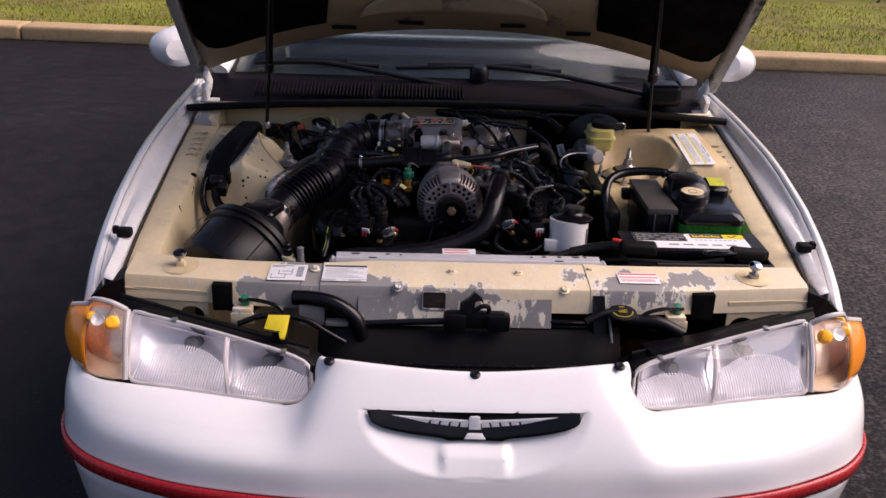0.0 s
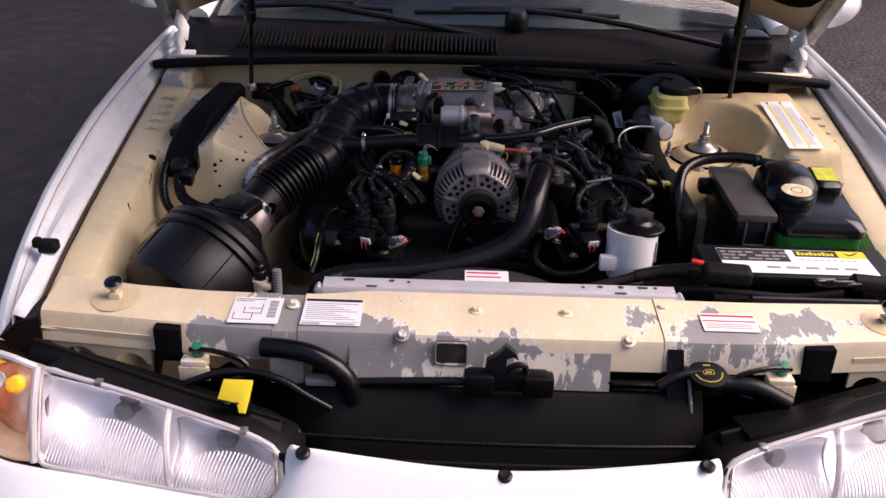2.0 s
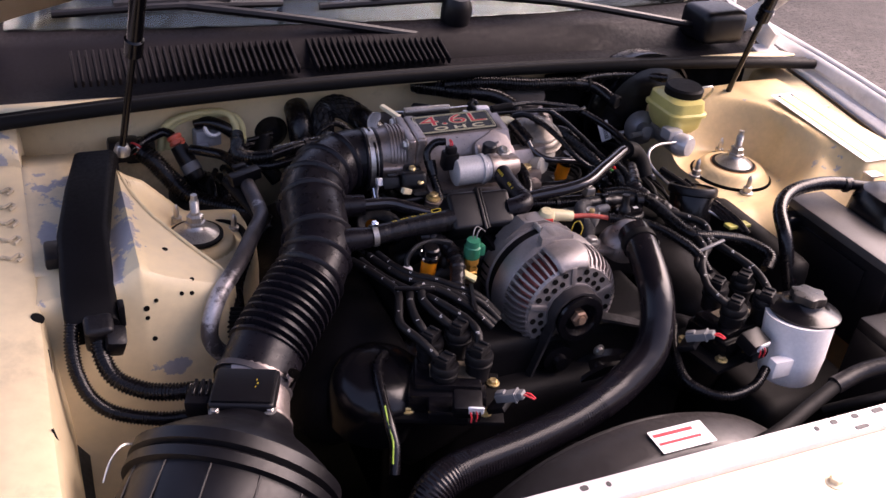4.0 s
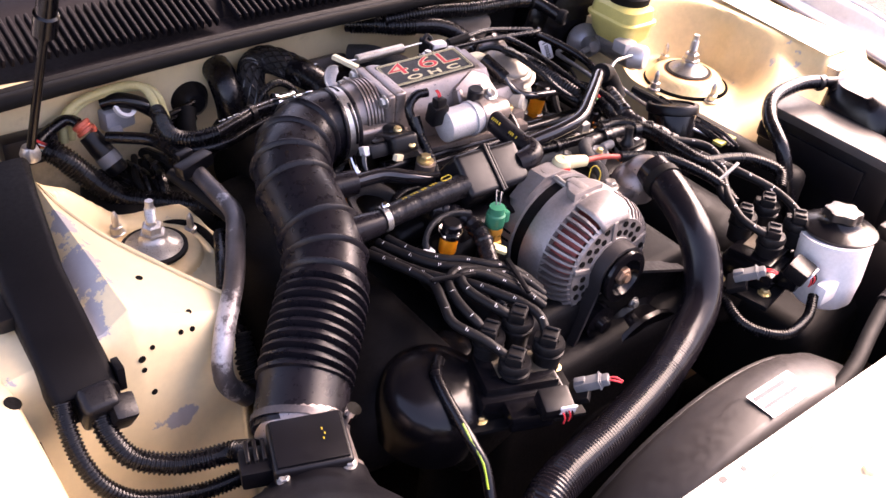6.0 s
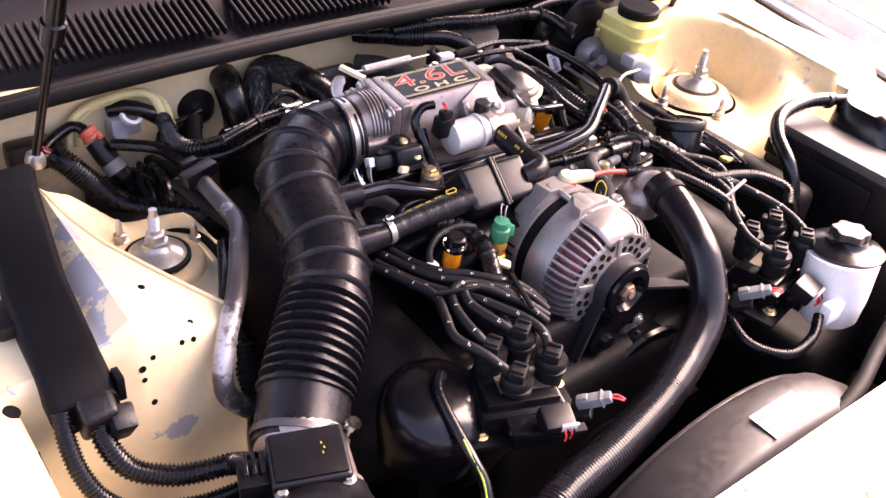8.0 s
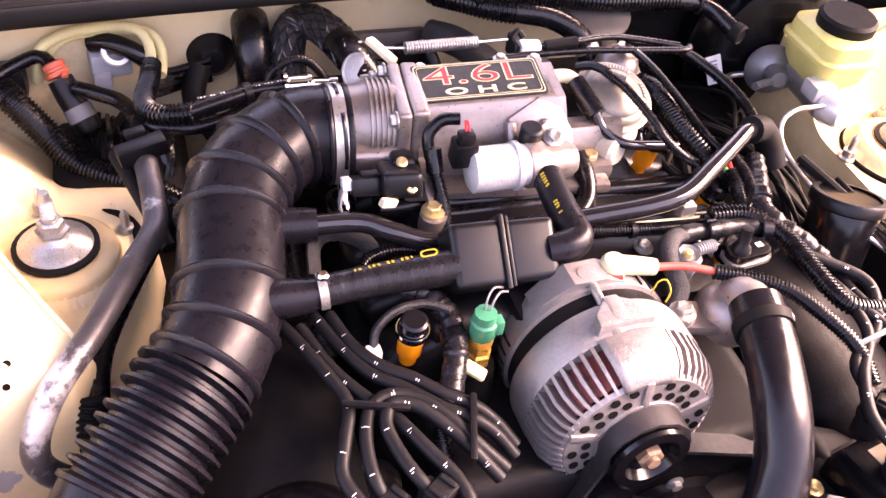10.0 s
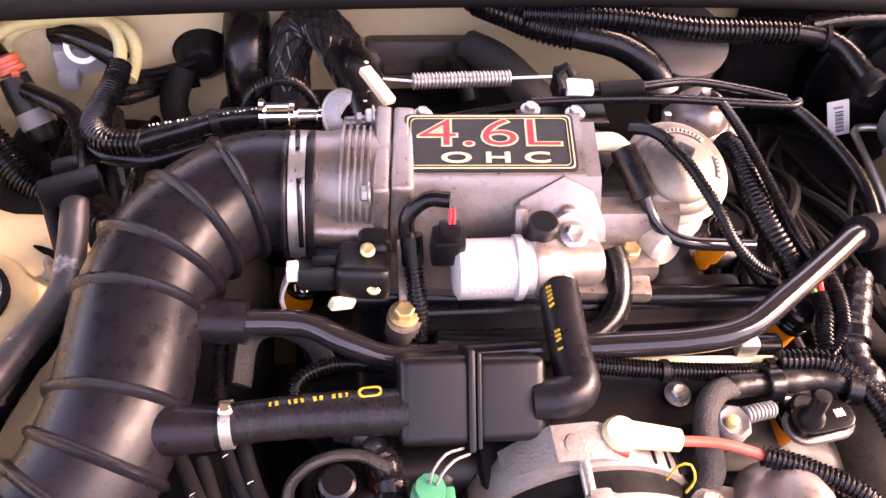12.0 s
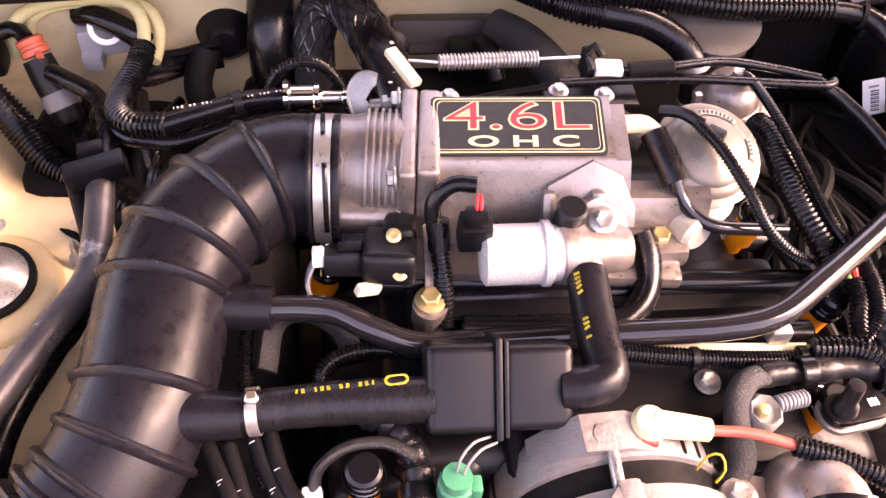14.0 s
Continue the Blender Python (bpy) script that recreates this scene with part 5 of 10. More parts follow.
for s in (-1, 1):
    sealing = []
    for x, y, z in ((0.34, 1.69, 0.705), (0.45, 1.715, 0.72), (0.56, 1.745, 0.735), (0.68, 1.78, 0.752), (0.76, 1.80, 0.765)):
        sealing.append([(s * x, y, z - 0.02), (s * x, y + 0.03, z - 0.004), (s * x, y + 0.060, z - 0.030), (s * x, y + 0.085, z - 0.09)])
    sl = solo("lamp_seal", sheet(sealing), RUBBERM, "black foam sealing panel behind the headlamp", "panel", thick=0.008)
    part("seal_edge", tube([(s * x, y + 0.03, z - 0.001) for x, y, z in ((0.34, 1.69, 0.705), (0.45, 1.715, 0.72), (0.56, 1.745, 0.735), (0.68, 1.78, 0.752), (0.76, 1.80, 0.765))], 0.0045, 8, 0.03), RUBBERM, sl, "rounded rubber edge")

# ---- engine ----
LOOM = pm("split_loom_plastic", (0.004, 0.0037, 0.005), 0.24, var=0.2, fine=0.08, bump=0.0, spec=0.42)
DARKPIPE = pm("dark_painted_pipe", (0.016, 0.0145, 0.017), 0.11, metal=0.22, var=0.15, vscale=25, fine=0.08, bump=0.015, rvar=0.03, spec=0.9)
TAPE = pm("black_cloth_tape", (0.008, 0.0075, 0.009), 0.36, var=0.3, vscale=60, fine=0.2, bump=0.16, bscale=110, spec=0.32)
SHINYTAPE = pm("shiny_vinyl_tape", (0.010, 0.009, 0.011), 0.28, var=0.25, vscale=60, fine=0.2, bump=0.2, bscale=160, spec=0.36)
def crinkle(t):
    """Radius of a harness wrapped in overlapping turns of tape."""
    return 0.0104 + 0.0010 * ((t * 13.0) % 1.0) + 0.0007 * math.sin(t * 57 + 1.0) + 0.0004 * math.sin(t * 133)
BRAID = pm("grey_woven_sleeve", (0.026, 0.025, 0.027), 0.55, var=0.3, vscale=80, fine=0.3, bump=0.6, bscale=600)

GLOSSBRAID = pm("glossy_braid_thread", (0.012, 0.011, 0.013), 0.25, var=0.3, vscale=90, fine=0.1, bump=0.0, spec=0.7)
eng = thing("engine", "black V8 engine with cast covers and a ribbed drive belt", "engine", (-0.03, 2.5, 0.28))
part("engine_block", merge(box((-0.03, 2.52, 0.50), (0.42, 0.56, 0.44), 0.03, 3), box((-0.03, 2.50, 0.74), (0.34, 0.44, 0.08), 0.02, 3)), ENGINE, eng)
part("front_cover", merge(box((-0.04, 2.30, 0.60), (0.52, 0.04, 0.24), 0.02, 3), box((-0.25, 2.262, 0.70), (0.14, 0.06, 0.11), 0.02, 3, (0, -25, 0)), box((0.19, 2.262, 0.70), (0.14, 0.06, 0.11), 0.02, 3, (0, 25, 0))), ENGINE, eng, "dark cast timing cover")
for s, x in ((-1, -0.335), (1, 0.255)):
    rings = []
    for y, k in ((2.272, 0.55), (2.285, 0.85), (2.31, 1.0), (2.74, 1.0), (2.76, 0.9), (2.77, 0.6)):
        rings.append([(x + s * 0.01 + 0.082 * k * c - s * 0.03 * q, y, 0.715 + 0.075 * k * q) for c, q in [(math.cos(a) * (1 if abs(math.cos(a)) > 0.3 else 0.9), math.sin(a)) for a in np.linspace(0, 2 * math.pi, 21)[:-1]]])
    part("valve_cover", loft(rings), ENGINE, eng, "black rocker cover")
part("intake_manifold", merge(box((-0.04, 2.555, 0.815), (0.30, 0.29, 0.07), 0.02, 3), box((0.0, 2.44, 0.852), (0.22, 0.09, 0.022), 0.008, 2), box((-0.02, 2.55, 0.852), (0.30, 0.05, 0.02), 0.008, 2)), BLACKP, eng, "black composite intake manifold")
for k in range(8):
    part("intake_runner", box((-0.17 + 0.29 * (k % 2), 2.43 + 0.070 * (k // 2), 0.80), (0.12, 0.05, 0.07), 0.02, 3, (0, -18 if k % 2 == 0 else 18, 0)), BLACKP, eng)
for x0, x1, y, z in ((-0.20, 0.16, 2.565, 0.862), (-0.13, 0.14, 2.52, 0.858)):
    part("fuel_rail", rod((x0, y, z), (x1, y - 0.02, z), 0.011), BLACKG, eng, "black fuel rail")
part("crank_pulley", lathe((-0.03, 2.275, 0.52), (0, -1, 0), [(0, 0), (0.075, 0), (0.078, 0.01), (0.070, 0.016), (0.078, 0.022), (0.078, 0.04), (0.05, 0.045), (0.03, 0.035), (0, 0.035)], 30), ENGINE, eng)
part("idler_pulley", lathe((-0.052, 2.285, 0.742), (0, -1, 0), [(0, 0), (0.024, 0), (0.026, 0.006), (0.024, 0.012), (0.024, 0.020), (0.012, 0.022), (0.010, 0.030), (0, 0.031)], 24), BLACKG, eng, "black idler pulley")
part("water_pump_pulley", lathe((0.032, 2.285, 0.645), (0, -1, 0), [(0, 0), (0.084, 0), (0.088, 0.006), (0.080, 0.012), (0.080, 0.030), (0.086, 0.034), (0.084, 0.040), (0.070, 0.040), (0.060, 0.028), (0.030, 0.024), (0.026, 0.034), (0, 0.034)], 40), BLACKG, eng, "black pulley")
def belt(cs, y, w):
    pts = []
    for x, z in cs:
        pts.append((x, z))
    rings = []
    n = len(pts)
    for i, (x, z) in enumerate(pts):
        a, b = Vector(pts[i - 1]), Vector(pts[(i + 1) % n])
        d = (b - a).normalized()
        nx, nz = d.y, -d.x
        rings.append([(x, y - w / 2, z), (x, y + w / 2, z), (x + nx * 0.004, y + w / 2, z + nz * 0.004), (x + nx * 0.004, y - w / 2, z + nz * 0.004)])
    return loft(rings + [rings[0]], close=False)
arc = lambda cx, cz, r, a0, a1, n=9: [(cx + r * math.cos(radians(a)), cz + r * math.sin(radians(a))) for a in np.linspace(a0, a1, n)]
part("drive_belt", belt(arc(-0.032, 0.8145, 0.037, -20, 200) + arc(-0.095, 0.60, 0.03, 160, 200, 3) + arc(-0.03, 0.52, 0.08, 190, 350) + arc(0.085, 0.715, 0.053, -60, 60, 5), 2.277, 0.022), pm("worn_belt_rubber", (0.022, 0.020, 0.022), 0.5, var=0.2, bump=0.08, spec=0.4), eng, "ribbed black drive belt")
for x, y, z, m in ((-0.071, 2.418, 0.868, ZINC), (0.043, 2.458, 0.866, ZINCW), (0.15, 2.44, 0.86, ZINCW)):
    part("manifold_bolt", hexbolt((x, y, z), (0, -0.15, 1), 0.0066), m, eng, "plated flange bolt")
for x, y, z in ((-0.30, 2.25, 0.70), (-0.22, 2.23, 0.68), (0.02, 2.228, 0.74), (-0.11, 2.23, 0.70), (0.13, 2.23, 0.66), (-0.35, 2.235, 0.66)):
    part("cover_bolt", hexbolt((x, y + 0.045, z), (0, -1, 0), 0.006), STEEL, eng)

part("cover_end", lathe((-0.330, 2.275, 0.714), (0.03, -0.22, 1), [(0, 0), (0.066, 0.0), (0.067, 0.03), (0.066, 0.054), (0.063, 0.064), (0.057, 0.072), (0.048, 0.078), (0.036, 0.083), (0.020, 0.086), (0, 0.087)], 44), BLACKG, eng, "rounded glossy end of the rocker cover")
part("cover_ear", loft([[(-0.262 + 0.030 * c, 2.325 + 0.028 * q, z) for c, q in [(math.cos(a), math.sin(a)) for a in np.linspace(0, 2 * math.pi, 19)[:-1]]] for z in (0.70, 0.752, 0.760)] + [[(-0.262 + 0.022 * math.cos(a), 2.325 + 0.020 * math.sin(a), 0.7635) for a in np.linspace(0, 2 * math.pi, 19)[:-1]]]), BLACKG, eng, "round ear of the rocker cover")

# ---- plenum and throttle ----
pl = thing("upper_intake", "cast aluminium intake plenum with a black and red name plate", "intake plenum", (-0.08, 2.636, 0.86))
PF = pose(-0.081, 2.637, 0.955, 3.5, -4.0, -6.0)
def slab(x0, x1, f):
    """Cross-sections along local x: f gives (y, z) corners."""
    return loft([[PF @ Vector((x, y, z)) for y, z in f(x)] for x in np.linspace(x0, x1, 9)])
body = slab(-0.070, 0.072, lambda x: [(-0.060, -0.085), (-0.062, -0.060), (-0.050, -0.028), (-0.038, -0.010), (-0.034, -0.0035), (-0.030, -0.001), (0.031, -0.001), (0.035, -0.004), (0.038, -0.014), (0.040, -0.085)])
neck = slab(0.070, 0.152, lambda x: [(-0.044 + 0.1 * (x - 0.07), -0.085), (-0.050 + 0.1 * (x - 0.07), -0.072), (-0.044 + 0.1 * (x - 0.07), -0.054), (-0.034, -0.046), (-0.016, -0.046), (-0.008, -0.058), (-0.010, -0.085)])
shoulder = slab(0.066, 0.084, lambda x: [(-0.056, -0.08), (-0.056, -0.055), (-0.044, -0.022), (-0.030, -0.006), (0.028, -0.006), (0.036, -0.016), (0.036, -0.08)])
web = merge(*[moved(box((0, 0, 0), (0.010, 0.030, 0.026), 0.004, 2), PF @ pose(x, -0.052, -0.03, -35, 0, 0)) for x in (0.022, 0.058)])
part("plenum_body", merge(body, neck, shoulder, web), CASTAL, pl, "sand-cast aluminium plenum")
part("flange_boss", prism([(-0.036, -0.030), (0.005, -0.034), (0.036, -0.030), (0.034, -0.014), (0.023, 0.010), (0.0, 0.021), (-0.033, 0.001)], 0.015, pose(-0.030, 2.597, 0.931, 55, 0, -4), 0.003), CASTAL, pl, "raised casting boss behind the valve")
part("plenum_gasket_flange", merge(box((-0.06, 2.60, 0.872), (0.22, 0.10, 0.014), 0.006, 2, (0, 0, -5)), box((0.03, 2.585, 0.878), (0.05, 0.05, 0.022), 0.008, 2)), CASTAL, pl)
plate = part("name_plate", moved(prism(rrect(0.132, 0.060, 0.004, 3), 0.0018, Matrix.Identity(4)), PF @ pose(0.0, 0, -0.001)), INK, pl, "black name plate with red and gold lettering")
def rim(w, h, r, t):
    return loft([[(x, y, 0.0) for x, y in rrect(w, h, r, 3)], [(x, y, 0.0006) for x, y in rrect(w, h, r, 3)], [(x, y, 0.0006) for x, y in rrect(w - t, h - t, r, 3)], [(x, y, 0.0) for x, y in rrect(w - t, h - t, r, 3)]], close=False)
part("plate_border", moved(rim(0.128, 0.056, 0.004, 0.002), PF @ pose(0, 0, 0.0009)), GOLD, plate, smooth=False)
part("plate_border", moved(rim(0.122, 0.050, 0.004, 0.0008), PF @ pose(0, 0, 0.0009)), GOLD, plate, smooth=False)
part("plate_figure_outline", lettering("4.6L", 0.0410, PF @ pose(0.000, 0.0080, 0.0010), 0.0003, 1.60, 0.0006), GOLD, plate, smooth=False)
part("figure_print", lettering("4.6L", 0.0410, PF @ pose(0.000, 0.0080, 0.0014), 0.0003, 1.60, -0.0005), INKR, plate, "red figures 4.6L", smooth=False)
part("letter_print", lettering("O H C", 0.0150, PF @ pose(0.004, -0.0172, 0.0012), 0.0003, 2.0, 0.0003), GOLD, plate, "gold letters OHC", smooth=False)
for x, y in ((0.036, 0.052), (0.072, 0.047), (-0.052, 0.046)):
    part("plenum_bolt", hexbolt(PF @ Vector((x, y, -0.016)), (0, 0, 1), 0.0054), ZINCW, pl, "plated flange bolt")
for x, y, z in ((-0.153, 2.532, 0.880), (0.032, 2.577, 0.886)):
    part("plenum_bolt", merge(hexbolt((x, y, z), (0, -0.1, 1), 0.0078)), ZINC, pl, "gold plated bolt")
    part("bolt_boss", lathe((x, y, z - 0.025), (0, -0.1, 1), [(0, 0), (0.014, 0), (0.0135, 0.024), (0, 0.025)], 18), CASTAL, pl)
part("bracket_rib", loft([[(x, y, z) for x, y, z in ((-0.155, 2.585, 0.905), (-0.147, 2.585, 0.905), (-0.147, 2.585, 0.895), (-0.155, 2.585, 0.895))], [(x, y, z) for x, y, z in ((-0.156, 2.54, 0.886), (-0.150, 2.54, 0.886), (-0.150, 2.54, 0.876), (-0.156, 2.54, 0.876))]]), CASTAL, pl)
TF = pose(-0.155, 2.640, 0.908, 0, 0, -6)
def along_x(prof, seg=36):
    return lathe(TF.translation, TF.to_3x3() @ Vector((-1, 0, 0)), prof, seg)
part("throttle_body", merge(along_x([(0.040, 0.0), (0.043, 0.003), (0.043, 0.04), (0.0405, 0.05), (0.0405, 0.075), (0.036, 0.075), (0.035, 0.04), (0, 0.04)]), moved(box((-0.0080, 0.0, 0.0), (0.0135, 0.096, 0.086), 0.005, 3), TF), moved(box((0.0078, 0.0, 0.0), (0.0170, 0.092, 0.089), 0.005, 3), TF), moved(box((-0.038, -0.040, -0.010), (0.060, 0.026, 0.030), 0.009, 3, (18, 0, 0)), TF), moved(box((-0.020, -0.044, -0.024), (0.034, 0.030, 0.030), 0.008, 3), TF)), CASTAL, pl, "cast throttle body with cooling ribs")
for k in range(5):
    part("throttle_rib", along_x([(0.041, 0.0165 + 0.0052 * k), (0.0465, 0.0168 + 0.0052 * k), (0.0465, 0.0190 + 0.0052 * k), (0.041, 0.0193 + 0.0052 * k)]), CASTAL, pl)
for y, z in ((-0.043, 0.034), (0.043, 0.034), (-0.043, -0.034)):
    part("throttle_bolt", hexbolt(TF @ Vector((-0.016, y, z)), (-1, 0, 0), 0.0062), ZINCW, pl)
part("throttle_boss", merge(lathe(TF @ Vector((-0.052, -0.030, -0.018)), (0, -1, 0.2), [(0, 0), (0.012, 0), (0.012, 0.014), (0.009, 0.017), (0, 0.017)], 18), lathe(TF @ Vector((-0.030, -0.030, -0.022)), (0, -1, 0.2), [(0, 0), (0.009, 0), (0.009, 0.016), (0, 0.017)], 16)), CASTAL, pl)
OV = axis_frame(TF @ Vector((-0.062, -0.026, 0.0325)), TF.to_3x3() @ Vector((0, -0.62, 0.78)))
part("cast_oval", moved(loft([[(0.0062 * k * math.cos(a), 0.0082 * k * math.sin(a), h) for a in np.linspace(0, 2 * math.pi, 25)[:-1]] for k, h in ((1.0, -0.002), (1.0, 0.0012), (0.80, 0.0012), (0.78, -0.001))], close=False), OV), CASTAL, pl, "raised oval casting mark")
CAMZ = pm("grey_cam_steel", (0.26, 0.255, 0.25), 0.38, metal=0.75, var=0.2, vscale=40, fine=0.1, bump=0.06)
arc = [(0.0165 * math.cos(a), 0.0215 * math.sin(a)) for a in np.linspace(0.9, 4.3, 19)] + [(-0.001, -0.021), (0.003, -0.010), (-0.003, 0.000), (0.003, 0.007), (0.008, 0.010)]
cam = part("throttle_cam", prism(arc, 0.0028, pose(-0.190, 2.694, 0.934, 52, -14, 0), 0.0006), CAMZ, pl, "grey steel throttle cam")
part("cam_rim", tube([(pose(-0.190, 2.694, 0.934, 52, -14, 0) @ Vector((x, y, 0.002))) for x, y in arc[:19]], 0.0016, 8, 0.003), CAMZ, cam, "rolled edge")
part("cam_shaft", merge(rod((-0.190, 2.690, 0.930), (-0.166, 2.690, 0.932), 0.0055), lathe((-0.176, 2.690, 0.931), (-1, 0, 0), [(0, 0), (0.008, 0), (0.008, 0.004), (0.005, 0.006), (0, 0.006)], 6)), CAMZ, cam)
part("lever_clip", box((-0.162, 2.7165, 0.947), (0.011, 0.040, 0.0065), 0.0018, 2, (12, 8, 32)), BEIGEP, pl, "pale plastic lever clip")
tps = part("throttle_sensor", merge(box((-0.182, 2.557, 0.904), (0.040, 0.048, 0.026), 0.007, 3, (-22, 0, -6)), box((-0.173, 2.577, 0.901), (0.026, 0.028, 0.032), 0.009, 3, (-15, 0, -6))), BLACKP, pl, "black throttle sensor")
for x, y, z in ((-0.179, 2.563, 0.9185), (-0.176, 2.536, 0.9085)):
    part("sensor_screw", lathe((x, y, z), (0, -0.45, 1), [(0, 0), (0.0056, 0), (0.0056, 0.003), (0.003, 0.0045), (0, 0.004)], 14), ZINC, tps)
part("sensor_tab", box((-0.199, 2.531, 0.899), (0.020, 0.007, 0.009), 0.002, 2, (0, 25, 25)), BEIGEP, tps, "tan plastic tab")
part("sensor_plug", merge(box((-0.216, 2.556, 0.902), (0.028, 0.022, 0.018), 0.004, 2, (-25, 0, -4)), box((-0.211, 2.560, 0.911), (0.018, 0.010, 0.006), 0.002)), BLACKP, tps)
part("plug_lock", box((-0.234, 2.558, 0.905), (0.009, 0.014, 0.012), 0.002, 2, (-25, 0, 0)), WHITEP, tps, "white plug lock")
part("plug_wire", merge(*[tube([(-0.238, 2.556 - 0.003 * k, 0.903), (-0.243, 2.546 - 0.003 * k, 0.893), (-0.238, 2.535, 0.880), (-0.225, 2.525, 0.872)], 0.0014, 6) for k in range(3)]), GREYP, tps, "pale twisted wires")

iac = thing("idle_air_valve", "dull aluminium idle air valve with a white solenoid", "valve", (-0.05, 2.55, 0.89))
part("solenoid", lathe((-0.117, 2.545, 0.915), (1, -0.02, 0.02), [(0, 0), (0.018, 0.0), (0.0225, 0.003), (0.0225, 0.044), (0.0245, 0.045), (0.0245, 0.05), (0.021, 0.052), (0.021, 0.062), (0, 0.063)], 30), pm("white_oxide_aluminium", (0.52, 0.51, 0.52), 0.5, metal=0.35, var=0.12, vscale=40, fine=0.15, bump=0.3, bscale=400), iac, "whitened solenoid can")
part("valve_body", merge(lathe((-0.062, 2.545, 0.915), (1, 0.02, 0.02), [(0.02, 0), (0.024, 0.004), (0.024, 0.018), (0.018, 0.026), (0.018, 0.05), (0.014, 0.056), (0, 0.057)], 24), lathe((-0.041, 2.535, 0.913), (0, -1, -0.35), [(0.014, -0.02), (0.0145, 0), (0.013, 0.016), (0, 0.017)], 20), prism([(-0.03, -0.012), (-0.022, 0.016), (0.0, 0.028), (0.022, 0.014), (0.028, -0.012), (0.01, -0.02)], 0.012, pose(-0.03, 2.566, 0.914, 55, 0, 0), 0.002)), CASTAL, iac)
part("valve_cap", lathe((-0.052, 2.560, 0.925), (0, -0.1, 1), [(0, 0), (0.0115, 0), (0.0115, 0.024), (0.0095, 0.026), (0, 0.026)], 20), BLACKP, iac, "black vent cap")
part("valve_bolt", hexbolt((-0.028, 2.556, 0.936), (0, -0.5, 1), 0.007), ZINCW, iac)
part("solenoid_plug", merge(box((-0.122, 2.553, 0.933), (0.024, 0.020, 0.030), 0.004, 2, (10, 0, 0)), box((-0.122, 2.550, 0.952), (0.016, 0.014, 0.012), 0.003)), BLACKP, iac, "black electrical plug")
part("plug_wire", merge(tube([(-0.1225, 2.551, 0.956), (-0.1225, 2.554, 0.962), (-0.121, 2.561, 0.963)], 0.0012, 6), tube([(-0.1195, 2.551, 0.956), (-0.1195, 2.554, 0.962), (-0.119, 2.561, 0.963)], 0.0012, 6)), INKR, iac, "red and pink wires")
part("wire_sleeve", merge(tube([(-0.118, 2.582, 0.950), (-0.135, 2.585, 0.948), (-0.149, 2.580, 0.935), (-0.148, 2.570, 0.915)], 0.0062, 14, 0.004), tube([(-0.146, 2.572, 0.925), (-0.145, 2.560, 0.905)], 0.0085, 16)), RUBBER, iac, "smooth black wire sleeve")
part("wire_loom", tube([(-0.145, 2.560, 0.905), (-0.142, 2.540, 0.885), (-0.142, 2.520, 0.862)], 0.0075, 10, rib=0.0034, amp=0.0014), LOOM, iac)

egr = thing("exhaust_gas_valve", "dull metal vacuum diaphragm valve with a corrugated hose", "valve", (0.078, 2.625, 0.87))
EA = (0.05, -0.42, 1)
WORNLABEL = pm("worn_paper_label", (0.36, 0.34, 0.30), 0.6, var=0.3, vscale=60, fine=0.15, bump=0.02)
part("valve_base", merge(lathe((0.070, 2.625, 0.862), EA, [(0, 0), (0.02, 0), (0.02, 0.03), (0.026, 0.045), (0, 0.046)], 22), lathe((0.052, 2.595, 0.888), (0.4, -0.8, 0.1), [(0.016, -0.02), (0.016, 0.02), (0.012, 0.024), (0, 0.024)], 18)), pm("cream_casting", (0.42, 0.38, 0.32), 0.55, var=0.15, vscale=30, bump=0.2), egr)
part("diaphragm", lathe((0.076, 2.636, 0.914), EA, [(0, 0), (0.034, 0), (0.041, 0.003), (0.0445, 0.006), (0.0450, 0.0085), (0.042, 0.0098), (0.0385, 0.0100), (0.0372, 0.0125), (0.0345, 0.0150), (0.031, 0.0160), (0.0295, 0.0185), (0.026, 0.0205), (0.018, 0.0218), (0.012, 0.0255), (0, 0.0258)], 44), pm("dull_pressed_zinc", (0.235, 0.21, 0.18), 0.42, metal=0.5, var=0.2, vscale=25, fine=0.12, bump=0.08, mix=(0.20, 0.17, 0.14), mscale=34, mlim=(0.45, 0.72)), egr, "domed diaphragm housing")
for a0, a1 in ((38, 98), (-20, 12)):
    part("valve_label", moved(sheet([[(r * math.cos(radians(a)), r * math.sin(radians(a)), h) for a in np.linspace(a0, a1, 12)] for r, h in ((0.0315, 0.0172), (0.0345, 0.0168), (0.0372, 0.0143))]), axis_frame((0.076, 2.636, 0.914), EA)), WORNLABEL, egr, "worn pale part label", thick=0.0006)
part("label_print", moved(merge(*[box((0.0335 * math.cos(radians(a)), 0.0335 * math.sin(radians(a)), 0.0176), (0.0028, 0.0012, 0.0004), 0, 1, (0, 0, a)) for a in list(range(44, 95, 6)) + [-12, -6, 0, 6]]), axis_frame((0.076, 2.636, 0.914), EA)), INK, egr, smooth=False)
part("valve_nipple", merge(box((0.078, 2.635, 0.941), (0.016, 0.014, 0.010), 0.003, 2, (0, 0, -40)), tube([(0.066, 2.637, 0.951), (0.052, 2.650, 0.952), (0.040, 2.660, 0.945)], 0.005, 8)), BLACKP, egr)
part("vacuum_hose", tube([(0.062, 2.640, 0.951), (0.077, 2.616, 0.945), (0.094, 2.582, 0.930), (0.106, 2.560, 0.915), (0.125, 2.547, 0.900), (0.142, 2.545, 0.89)], 0.0052, 10, rib=0.0029, amp=0.0009), LOOM, egr, "corrugated black vacuum hose")
